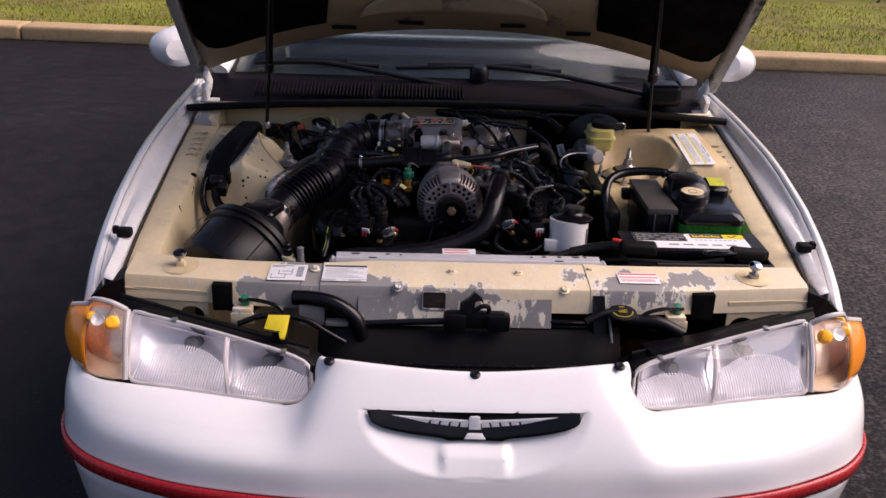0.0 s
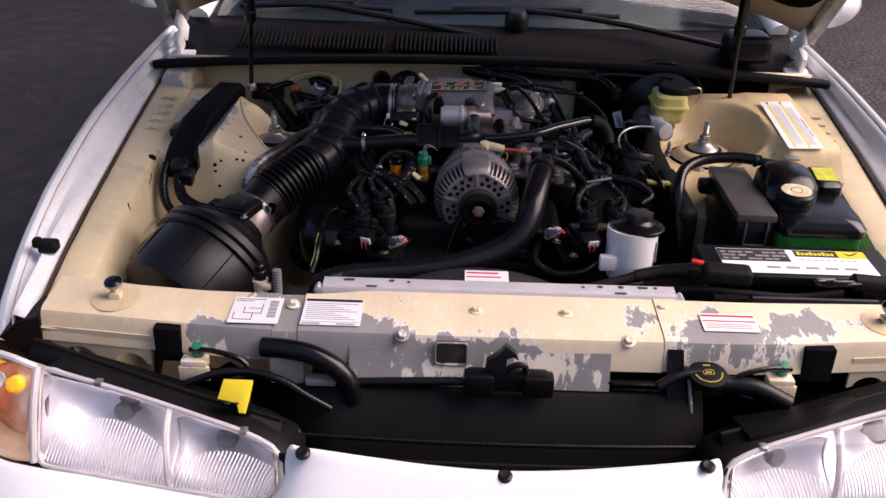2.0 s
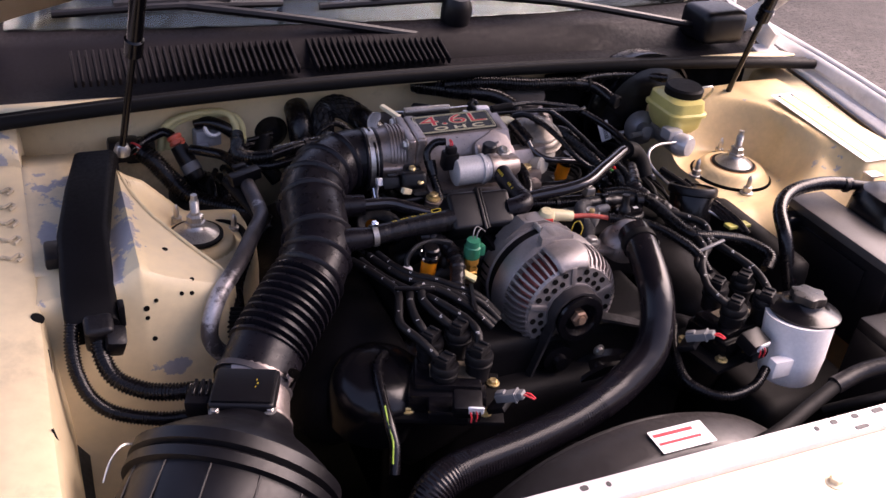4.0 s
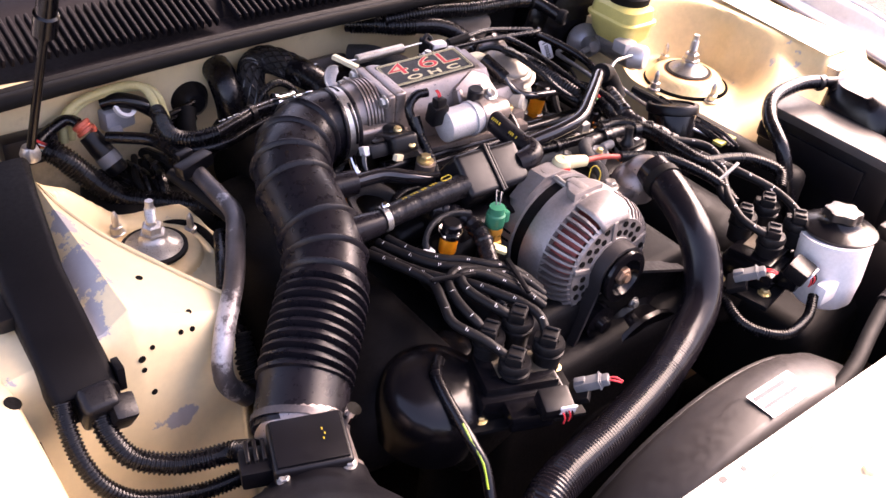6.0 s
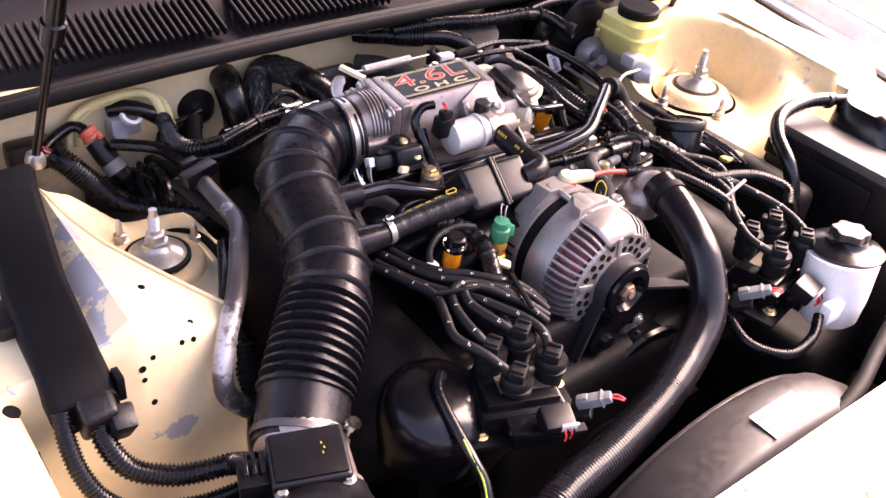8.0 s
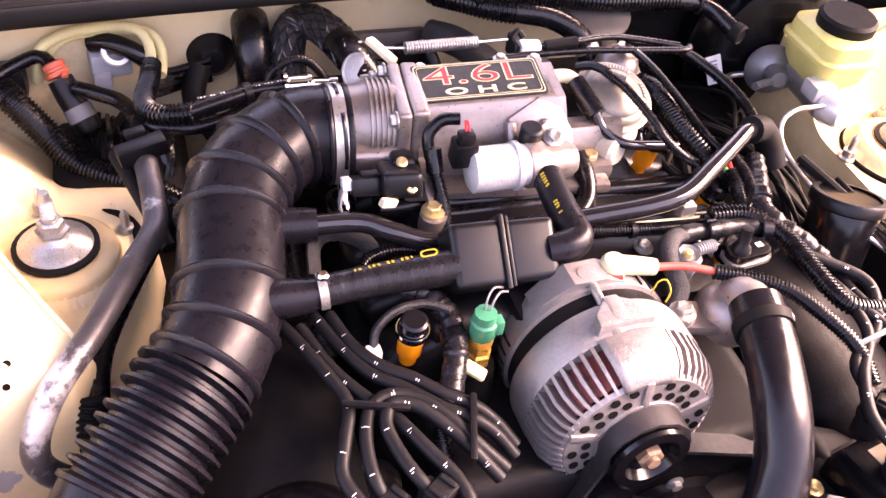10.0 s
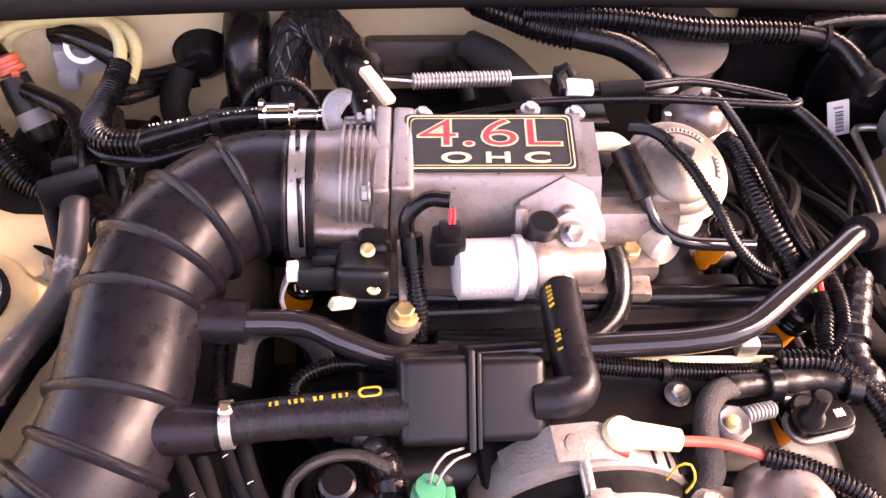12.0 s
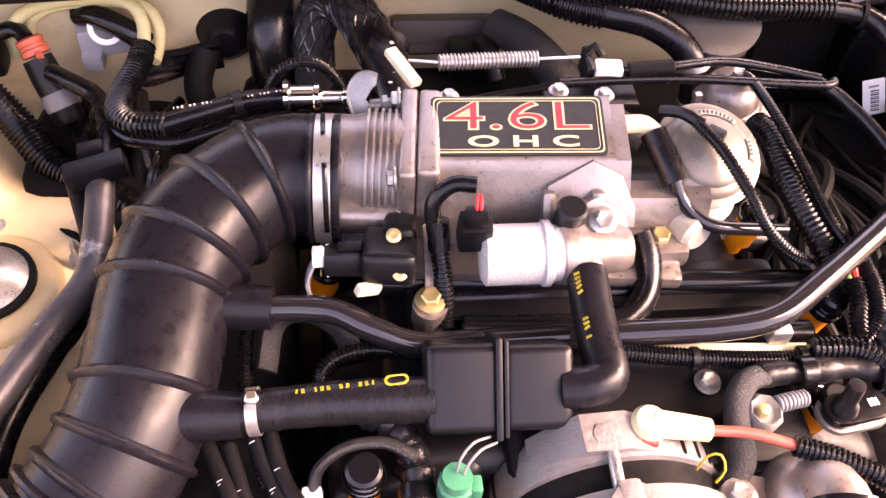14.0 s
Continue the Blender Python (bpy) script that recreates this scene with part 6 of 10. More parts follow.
part("elbow_pipe", tube([(-0.004, 2.645, 0.944), (0.010, 2.6455, 0.9455), (0.022, 2.644, 0.9455), (0.030, 2.637, 0.942)], 0.0075, 12, 0.003), BEIGEP, egr, "cream elbow stub")
part("elbow_hose", tube([(0.0285, 2.639, 0.9425), (0.033, 2.628, 0.9365), (0.038, 2.614, 0.930), (0.0425, 2.602, 0.9235)], 0.0108, 16, 0.003), RUBBER, egr, "short black rubber elbow")
part("steel_line", tube([(0.042, 2.604, 0.9245), (0.047, 2.596, 0.914), (0.057, 2.585, 0.905), (0.074, 2.576, 0.900), (0.108, 2.576, 0.895), (0.135, 2.578, 0.89)], 0.0055, 10, 0.004), DARKPIPE, egr)

# ---- air intake ----
DUCT = pm("intake_duct_rubber", (0.0080, 0.0070, 0.0096), 0.31, var=0.22, vscale=7, fine=0.08, bump=0.04, bscale=420, rvar=0.08, spec=0.28)
hose = thing("intake_hose", "ribbed black rubber air intake hose with steel clamps", "hose", (-0.35, 2.5, 0.80))
IH = [(-0.218, 2.634, 0.906), (-0.257, 2.639, 0.906), (-0.290, 2.624, 0.904), (-0.322, 2.592, 0.900), (-0.341, 2.552, 0.890), (-0.349, 2.506, 0.879), (-0.357, 2.463, 0.867), (-0.374, 2.426, 0.853), (-0.392, 2.402, 0.844)]
part("elbow", tube(IH, 0.0475, 32, 0.006), DUCT, hose, "smooth moulded rubber elbow")
line = spline(IH, 0.004)
def ring_at(f, r=0.0478, w=0.0038):
    i = int(f * (len(line) - 2)) + 1
    d = (line[min(i + 1, len(line) - 1)] - line[i - 1]).normalized()
    return lathe(line[i] - d * w, d, [(r - 0.003, -0.002), (r + 0.003, 0.001), (r + 0.0044, w), (r + 0.003, 2 * w - 0.001), (r - 0.003, 2 * w + 0.002)], 36)
for f in (0.17, 0.30, 0.42, 0.53, 0.75, 0.87, 0.97):
    part("moulded_rib", ring_at(f), DUCT, hose)
part("bellows", tube([(-0.392, 2.402, 0.844), (-0.412, 2.380, 0.835), (-0.440, 2.350, 0.820), (-0.460, 2.329, 0.808), (-0.466, 2.322, 0.804)], 0.0535, 32, rib=0.0118, amp=0.0085, caps=False), DUCT, hose, "corrugated rubber bellows")
part("cuff", tube([(-0.462, 2.327, 0.806), (-0.478, 2.306, 0.793), (-0.494, 2.284, 0.781)], 0.050, 32, 0.006), DUCT, hose)
def clamp(o, d, r, w=0.011, mat=None, parent=None):
    d = Vector(d).normalized()
    b = lathe(Vector(o) - d * w / 2, d, [(r, 0), (r + 0.0012, 0), (r + 0.0012, w), (r, w)], 40)
    return part("hose_clamp", b, mat or CHROME, parent, "bright steel band clamp")
cl = clamp((-0.2275, 2.6350, 0.9055), (1, -0.06, 0), 0.0490, 0.0125, STEEL, hose)
for a0, a1 in ((-62, 4), (30, 96), (120, 180)):
    part("band_slot", sheet([[(-0.2275 + w + 0.0004, 2.6350 - 0.0507 * math.sin(radians(a)), 0.9055 + 0.0507 * math.cos(radians(a))) for a in np.linspace(a0, a1, 14)] for w in (-0.0019, 0.0019)]), BLACKG, cl, thick=0.0004)
part("hose_lip", lathe((-0.2395, 2.6357, 0.9055), (1, -0.06, 0), [(0.046, 0), (0.0502, 0.0005), (0.0510, 0.0025), (0.0502, 0.0045), (0.046, 0.005)], 40), DUCT, hose)
part("hose_lip", lathe((-0.2205, 2.6345, 0.9055), (1, -0.06, 0), [(0.046, 0), (0.0500, 0.0005), (0.0508, 0.003), (0.0500, 0.0055), (0.043, 0.006)], 40), DUCT, hose)
part("clamp_screw", merge(lathe((-0.2275, 2.598, 0.872), (0, -0.6, -0.8), [(0, 0), (0.006, 0), (0.006, 0.02), (0.008, 0.02), (0.008, 0.026), (0, 0.026)], 10), box((-0.2275, 2.602, 0.879), (0.012, 0.014, 0.012), 0.002, 1, (-40, 0, 0))), CHROME, cl)
cl = clamp((-0.490, 2.290, 0.785), (-0.6, -0.75, -0.4), 0.0512, 0.008, DULLPIPE, hose)
part("clamp_screw", merge(lathe((-0.452, 2.262, 0.796), (0.3, -0.3, 1), [(0, 0), (0.006, 0), (0.006, 0.016), (0.0085, 0.016), (0.0085, 0.023), (0, 0.023)], 10)), CHROME, cl)
part("branch_stub", tube([(-0.322, 2.533, 0.884), (-0.296, 2.531, 0.885), (-0.268, 2.528, 0.885)], lambda t: 0.0182 - 0.002 * t, 20), DUCT, hose, "moulded branch stub")
part("branch_stub", tube([(-0.345, 2.450, 0.876), (-0.315, 2.447, 0.879), (-0.286, 2.445, 0.880)], lambda t: 0.0205 - 0.0055 * t, 20), DUCT, hose, "moulded branch stub")

af = thing("air_filter_housing", "round ribbed black plastic air filter housing in the front corner", "air filter housing", (-0.60, 2.09, 0.58))
AX, AO = Vector((-0.50, -0.86, -0.42)).normalized(), Vector((-0.507, 2.222, 0.775))
part("filter_cone", lathe(AO, AX, [(0.048, -0.01), (0.052, 0.0), (0.060, 0.012), (0.088, 0.030), (0.108, 0.046), (0.116, 0.056), (0.116, 0.062)], 48), BLACKP, af, "stepped black cone")
part("clamp_ring", lathe(AO, AX, [(0.116, 0.058), (0.125, 0.060), (0.126, 0.074), (0.119, 0.078), (0.125, 0.082), (0.126, 0.094), (0.116, 0.098)], 48), BLACKP, af)
part("filter_drum", lathe(AO, AX, [(0.118, 0.094), (0.121, 0.11), (0.120, 0.18), (0.112, 0.205), (0.08, 0.222), (0, 0.226)], 48), BLACKP, af, "domed drum")
u0 = AX.orthogonal().normalized()
v0 = AX.cross(u0)
for k in range(14):
    a = 2 * math.pi * k / 14
    d = u0 * math.cos(a) + v0 * math.sin(a)
    part("drum_rib", tube([AO + AX * 0.098 + d * 0.1195, AO + AX * 0.14 + d * 0.122, AO + AX * 0.185 + d * 0.119], 0.0014, 6, 0.02), BLACKP, af)
for o in (Vector((-0.672, 2.180, 0.800)), Vector((-0.692, 2.092, 0.744))):
    part("wire_clip", merge(tube([o + Vector(q) for q in ((-0.010, -0.012, -0.012), (0.000, 0.004, 0.002), (0.014, 0.016, 0.009), (0.028, 0.020, 0.004), (0.030, 0.012, -0.002))], 0.0011, 6, 0.003), tube([o + Vector(q) for q in ((-0.006, 0.000, -0.012), (0.004, 0.012, 0.001), (0.016, 0.022, 0.006), (0.030, 0.026, 0.000))], 0.0011, 6, 0.003), tube([o + Vector(q) for q in ((0.028, 0.020, 0.004), (0.033, 0.024, 0.003), (0.030, 0.026, 0.000))], 0.0011, 6, 0.003)), STEEL, af, "wire spring clip")
maf = thing("air_flow_meter", "cast air flow meter with a black sensor box", "sensor", (-0.50, 2.25, 0.72))
part("meter_body", lathe((-0.489, 2.291, 0.786), (-0.24, -0.90, -0.26), [(0.047, -0.002), (0.049, 0.0), (0.049, 0.012), (0.046, 0.016), (0.046, 0.062), (0.050, 0.066), (0.050, 0.078), (0.04, 0.08)], 36), CASTAL, maf)
MB = pose(-0.511, 2.236, 0.818, 2, -2, -21)
part("sensor_box", moved(merge(box((0, 0, 0.0), (0.078, 0.066, 0.022), 0.006, 3), box((0, 0.0, 0.012), (0.070, 0.058, 0.004), 0.002)), MB), BLACKP, maf, "black sensor box")
part("sensor_plug", moved(merge(box((-0.052, -0.004, -0.010), (0.034, 0.034, 0.024), 0.004, 2), *[box((-0.052 + 0.008 * k - 0.008, 0.004, 0.003), (0.004, 0.026, 0.008), 0.001, 1) for k in range(3)]), MB), BLACKP, maf, "ribbed black plug")
for x, y in ((0.030, 0.034), (-0.030, -0.034), (0.034, -0.030)):
    part("box_screw", moved(hexbolt((x, y, 0.0), (0, 0, 1), 0.005), MB), ZINCW, maf)
part("box_mark", moved(merge(*[box((0.014 + 0.002 * (k % 2), 0.008 - 0.006 * k, 0.0145), (0.0014, 0.0026, 0.0004), 0) for k in range(3)]), MB), INKY, maf, smooth=False)

# ---- breather lines ----
WRINKLE = pm("wrinkled_hose_fabric", (0.008, 0.0072, 0.009), 0.34, var=0.25, vscale=30, fine=0.15, bump=0.35, bscale=70, spec=0.4, stretch=(1.6, 0.6, 0.6))
br = thing("breather_box", "square black breather chamber with a clamped rubber hose", "breather chamber", (-0.115, 2.45, 0.86))
BF = pose(-0.115, 2.452, 0.890, 38, 0, -2)
part("chamber_half", moved(box((-0.025, 0, 0), (0.050, 0.060, 0.050), 0.007, 3), BF), BLACKP, br, "black plastic chamber half")
part("chamber_half", moved(box((0.025, 0, 0), (0.048, 0.057, 0.048), 0.007, 3), BF), BLACKP, br, "black plastic chamber half")
part("chamber_flange", moved(merge(box((-0.002, 0, 0), (0.005, 0.068, 0.056), 0.002), box((0.003, 0.0, 0), (0.003, 0.064, 0.054), 0.001)), BF), BLACKP, br)
part("rubber_hose", tube([(-0.292, 2.446, 0.880), (-0.250, 2.447, 0.884), (-0.207, 2.445, 0.889), (-0.158, 2.441, 0.894)], lambda t: 0.0138 + 0.0022 * t + 0.0002 * math.sin(t * 40), 22, 0.003), WRINKLE, br, "fabric-braided rubber hose with yellow print")
bars = []
for k, x in enumerate(np.arange(-0.250, -0.198, 0.0042)):
    if k not in (2, 6, 9):
        bars.append(box((x, 2.450, 0.8985 + (x + 0.25) * 0.13), (0.0022 if k % 3 else 0.0013, 0.0036, 0.0008), 0, 1, (-18, -6, 12 * (k % 2))))
part("hose_print", merge(*bars), INKY, br, "faded yellow print", smooth=False)
part("hose_oval", moved(rim(0.016, 0.007, 0.0034, 0.0024), pose(-0.184, 2.4495, 0.9075, 18, -6, 0)), INKY, br, "yellow oval mark", smooth=False)
clamp((-0.279, 2.4465, 0.8815), (1, 0.0, 0.08), 0.0152, 0.0078, ZINCW, br)
part("clamp_tab", box((-0.279, 2.446, 0.9005), (0.010, 0.010, 0.008), 0.002, 1), CHROME, br)
part("outlet_elbow", merge(tube([(-0.072, 2.440, 0.900), (-0.055, 2.438, 0.904), (-0.043, 2.444, 0.906), (-0.042, 2.458, 0.908)], 0.0152, 22, 0.003)), DUCT, br, "moulded elbow")
part("valve_hose", tube([(-0.0425, 2.448, 0.907), (-0.043, 2.485, 0.909), (-0.042, 2.526, 0.914)], 0.0150, 22, 0.004), DUCT, br, "rubber hose with yellow print")
part("hose_print", merge(*[box((-0.0525, y, 0.9203 + 0.1 * (y - 2.48)), (0.0042, 0.0018, 0.0008), 0, 1, (6, -38, 25 * (int(y * 1000) % 2))) for y in (2.518, 2.5145, 2.511, 2.5075, 2.503, 2.482, 2.4785, 2.475, 2.468)]), INKY, br, smooth=False)
bp = thing("breather_pipe", "bent dark steel breather pipe crossing the engine", "pipe", (0.0, 2.5, 0.86))
part("pipe", tube([(-0.284, 2.529, 0.885), (-0.228, 2.524, 0.885), (-0.197, 2.509, 0.880), (-0.165, 2.499, 0.872), (-0.123, 2.500, 0.870), (-0.057, 2.497, 0.876), (-0.001, 2.491, 0.885), (0.058, 2.486, 0.894), (0.097, 2.491, 0.900), (0.140, 2.518, 0.905), (0.190, 2.554, 0.905), (0.215, 2.572, 0.904), (0.240, 2.582, 0.896)], 0.0098, 16, 0.005), DARKPIPE, bp, "bent shiny dark pipe")
part("end_hose", tube([(0.222, 2.575, 0.903), (0.246, 2.585, 0.893), (0.262, 2.582, 0.872), (0.268, 2.570, 0.85)], 0.0155, 14, 0.005), RUBBERM, bp, "black rubber end hose")
part("pipe_bracket", box((-0.10, 2.500, 0.860), (0.02, 0.018, 0.012), 0.003), STEEL, bp)
part("pipe_bracket", box((0.10, 2.488, 0.884), (0.016, 0.018, 0.016), 0.003), STEEL, bp)
solo("curved_vent_hose", tube([(0.015, 2.577, 0.893), (0.019, 2.560, 0.884), (0.017, 2.541, 0.872), (0.004, 2.524, 0.864), (-0.020, 2.516, 0.860), (-0.10, 2.52, 0.856)], 0.0105, 14, 0.004), RUBBER, "curved black rubber vent hose", "hose")
solo("heater_rail", tube([(-0.14, 2.55, 0.856), (0.03, 2.548, 0.858), (0.12, 2.545, 0.858), (0.18, 2.54, 0.856)], 0.0095, 12, 0.01), RUBBER, "black hose along the manifold", "hose")
hr = solo("harness_run", tube([(-0.02, 2.478, 0.881), (0.037, 2.470, 0.880), (0.08, 2.466, 0.880), (0.121, 2.465, 0.880), (0.155, 2.471, 0.881), (0.175, 2.486, 0.888), (0.182, 2.512, 0.894), (0.180, 2.545, 0.898)], 0.0072, 10, rib=0.0028, amp=0.0011), LOOM, "corrugated black wiring loom", "wiring loom")
solo("trim_strip", box((0.066, 2.480, 0.874), (0.16, 0.008, 0.006), 0.002, 2, (0, 0, -3)), BEIGEP, "cream plastic edge strip beside the loom", "trim strip")

# ---- alternator ----
alt = thing("alternator", "cast aluminium alternator with slotted end housings", "alternator", (-0.040, 2.34, 0.74))
AC = Vector((-0.038, 2.408, 0.812))
fw = Vector((0.04, -1, 0.02)).normalized()
part("rear_housing", lathe(AC, fw, [(0, -0.024), (0.058, -0.024), (0.074, -0.018), (0.082, -0.006), (0.084, 0.006), (0.084, 0.020), (0.079, 0.022)], 48), ALTAL, alt, "cast rear housing")
part("stator", lathe(AC, fw, [(0.0805, 0.018), (0.0805, 0.044)], 48), ENGINE, alt, "dark laminated stator")
part("front_housing", lathe(AC, fw, [(0.078, 0.040), (0.0868, 0.041), (0.0880, 0.046), (0.0882, 0.076), (0.0872, 0.078), (0.0780, 0.079)], 52), ALTAL, alt, "smooth cast front housing")
part("housing_core", lathe(AC, fw, [(0.0761, 0.066), (0.0766, 0.10), (0.0700, 0.112), (0.0321, 0.114), (0, 0.114)], 40), pm("copper_windings", (0.26, 0.055, 0.045), 0.5, metal=0.3, var=0.4, vscale=40, bump=0.3), alt, "dark windings behind the slots")
part("face_ring", lathe(AC, fw, [(0.0428, 0.121), (0.0690, 0.120), (0.0725, 0.1165), (0.0428, 0.1165)], 48), ALTAL, alt, "perforated front face")
part("face_hub", lathe(AC, fw, [(0.0, 0.118), (0.0321, 0.118), (0.0385, 0.123), (0.0428, 0.123), (0.0439, 0.117)], 36), ALTAL, alt)
up0 = Vector((0, 0, 1))
side0 = up0.cross(fw).normalized()
up1 = fw.cross(side0)
base_m = Matrix(((*side0, 0), (*up1, 0), (*fw, 0), (0, 0, 0, 1))).transposed()
base_m.translation = AC
def repeat(first, m):
    ob = first.copy()
    scene.collection.objects.link(ob)
    ob.matrix_basis = m
    return ob
fin = part("housing_fin", loft([[(-0.0017, 0.0770, 0.076), (0.0017, 0.0770, 0.076), (0.0017, 0.0876, 0.076), (-0.0017, 0.0876, 0.076)], [(-0.0017, 0.0749, 0.098), (0.0017, 0.0749, 0.098), (0.0017, 0.0862, 0.100), (-0.0017, 0.0862, 0.100)], [(-0.0015, 0.0685, 0.112), (0.0015, 0.0685, 0.112), (0.0015, 0.0796, 0.1135), (-0.0015, 0.0796, 0.1135)], [(-0.0014, 0.0642, 0.114), (0.0014, 0.0642, 0.114), (0.0014, 0.0712, 0.120), (-0.0014, 0.0712, 0.120)]]), ALTAL, alt)
fin.matrix_basis = base_m @ pose(0, 0, 0, 0, 0, 360.0 * 4 / 52)
for k in range(5, 50):
        repeat(fin, base_m @ pose(0, 0, 0, 0, 0, 360.0 * k / 52))
part("cast_pad", moved(sheet([[(r * math.sin(radians(a)), r * math.cos(radians(a)), h) for a in np.linspace(-23, 17, 9)] for r, h in ((0.086, 0.074), (0.0884, 0.078), (0.0868, 0.100), (0.0806, 0.1135), (0.0716, 0.1205), (0.066, 0.1205))]), base_m), ALTAL, alt, "smooth cast pad between the slots", thick=0.002)
hole = part("vent_hole", lathe((0, 0, 0.1185), (0, 0, 1), [(0, 0), (0.0044, 0), (0.0044, 0.0032), (0, 0.0031)], 12), PAD, alt)
hole.matrix_basis = base_m @ pose(0.049, 0, 0)
for j, r in enumerate((0.0495, 0.0615)):
    for k in range(22):
        a = 360.0 / 22 * (k + 0.5 * j)
        if min(abs((a - q + 180) % 360 - 180) for q in (22, 94, 166, 238, 310)) > 8:
            repeat(hole, base_m @ pose(r * math.cos(radians(a)), r * math.sin(radians(a)), 0.0))
for a in (22, 94, 166, 238, 310):
    part("face_spoke", moved(box((0.054, 0, 0.1205), (0.034, 0.008, 0.005), 0.002), base_m @ pose(0, 0, 0, 0, 0, a)), ALTAL, alt)
slit = part("rear_slit", box((0, 0.0838, 0.006), (0.0032, 0.003, 0.022), 0.001, 1), PAD, alt)
slit.matrix_basis = base_m @ pose(0, 0, 0, 0, 0, 74)
for a in (82, 90, 98, 106, 114, 122, 130, 138, -30, -40, -50, -60, -70, -80, -90):
    repeat(slit, base_m @ pose(0, 0, 0, 0, 0, a))
part("mounting_lug", merge(loft([[(x, y, z) for x, y, z in ((-0.098, 2.420, 0.868), (-0.082, 2.420, 0.886), (-0.066, 2.420, 0.900), (-0.036, 2.420, 0.902), (-0.004, 2.418, 0.890), (0.012, 2.416, 0.876))], [(x, y, z) for x, y, z in ((-0.098, 2.396, 0.870), (-0.082, 2.394, 0.888), (-0.066, 2.392, 0.902), (-0.036, 2.392, 0.903), (-0.004, 2.394, 0.890), (0.012, 2.396, 0.878))]]), lathe((-0.048, 2.362, 0.890), (0, -1, -0.03), [(0, 0), (0.013, 0), (0.0135, 0.018), (0.012, 0.034), (0.008, 0.038), (0, 0.038)], 18), lathe((-0.050, 2.404, 0.894), (0, 0, 1), [(0, 0), (0.010, 0), (0.009, 0.008), (0, 0.009)], 14)), ALTAL, alt, "cast mounting lug")
part("through_bolt", rod((-0.048, 2.40, 0.897), (-0.048, 2.358, 0.895), 0.0042), STEEL, alt)
part("lug_bolt", lathe((-0.048, 2.324, 0.889), (0, -1, 0.1), [(0, 0), (0.006, 0), (0.006, 0.004), (0, 0.005)], 12), ZINCW, alt)
part("pulley", lathe(AC + fw * 0.112, fw, [(0, 0), (0.036, 0), (0.037, 0.004), (0.033, 0.008), (0.034, 0.020), (0.033, 0.030), (0.037, 0.034), (0.036, 0.038), (0.026, 0.039), (0.022, 0.030), (0, 0.030)], 32), BLACKG, alt, "black grooved pulley")
part("pulley_nut", merge(lathe(AC + fw * 0.138, fw, [(0, 0), (0.0125, 0), (0.0125, 0.010), (0.010, 0.012), (0, 0.012)], 6), lathe(AC + fw * 0.150, fw, [(0, 0), (0.006, 0), (0.006, 0.004), (0, 0.004)], 12)), pm("rusty_nut", (0.30, 0.19, 0.13), 0.5, metal=0.5, var=0.35, vscale=90, fine=0.2, bump=0.1), alt, "plated pulley nut")
part("front_lug", moved(merge(prism([(-0.026, -0.012), (0.026, -0.012), (0.020, 0.010), (0.004, 0.019), (-0.010, 0.017), (-0.024, 0.002)], 0.012, pose(-0.006, 0.082, 0.060, -90, 0, 0), 0.003), box((-0.008, 0.088, 0.054), (0.016, 0.014, 0.030), 0.004, 2)), base_m), ALTAL, alt, "cast boss for the through bolt")
BRKT = pm("dark_cast_bracket", (0.085, 0.078, 0.075), 0.45, metal=0.5, var=0.2, vscale=20, fine=0.12, bump=0.15, bscale=400)
part("mounting_bracket", prism([(-0.100, 0.030), (-0.070, 0.004), (0.060, 0.004), (0.092, 0.030), (0.100, -0.022), (0.070, -0.030), (0.045, -0.018), (0.0, -0.012), (-0.050, -0.020), (-0.075, -0.034), (-0.098, -0.026)], 0.02, pose(-0.036, 2.318, 0.732, 90, 0, 0), 0.004), BRKT, alt, "dark cast bracket under the alternator")
for x in (-0.074, 0.074):
    part("bracket_bolt", hexbolt((-0.036 + x, 2.297, 0.714), (0, -1, 0.05), 0.0075), STEEL, alt)
part("lower_foot", box((-0.098, 2.33, 0.745), (0.035, 0.05, 0.03), 0.008, 3, (0, 30, 0)), ALTAL, alt)
part("lower_foot", box((0.03, 2.33, 0.735), (0.035, 0.05, 0.03), 0.008, 3, (0, -30, 0)), ALTAL, alt)
pc = thing("power_cable", "red cable with a cream terminal boot from the alternator", "cable", (0.02, 2.40, 0.89))
BOOT = pm("yellowed_rubber_boot", (0.60, 0.53, 0.32), 0.4, var=0.12, vscale=30, bump=0.03)
part("terminal_base", box((-0.030, 2.408, 0.893), (0.034, 0.020, 0.014), 0.004, 2, (0, 0, -15)), REDP, pc, "red terminal base")
part("terminal_boot", merge(lathe((-0.020, 2.411, 0.892), (0, -0.1, 1), [(0, 0), (0.0125, 0), (0.0128, 0.010), (0.010, 0.015), (0, 0.016)], 20), tube([(-0.018, 2.411, 0.899), (0.003, 2.408, 0.897), (0.021, 2.406, 0.894)], lambda t: 0.0098 - 0.0018 * t, 14)), BOOT, pc, "cream rubber boot")
part("red_wire", tube([(0.018, 2.406, 0.894), (0.050, 2.402, 0.893), (0.080, 2.392, 0.890)], 0.0038, 10), pm("faded_red_wire", (0.42, 0.07, 0.05), 0.4, var=0.3, vscale=50, bump=0.0), pc, "faded red wire")
part("wire_loom", tube([(0.078, 2.393, 0.890), (0.108, 2.381, 0.888), (0.141, 2.360, 0.885), (0.168, 2.322, 0.876), (0.182, 2.295, 0.866), (0.180, 2.262, 0.855)], 0.0078, 10, rib=0.0036, amp=0.0013), LOOM, pc, "corrugated black loom")
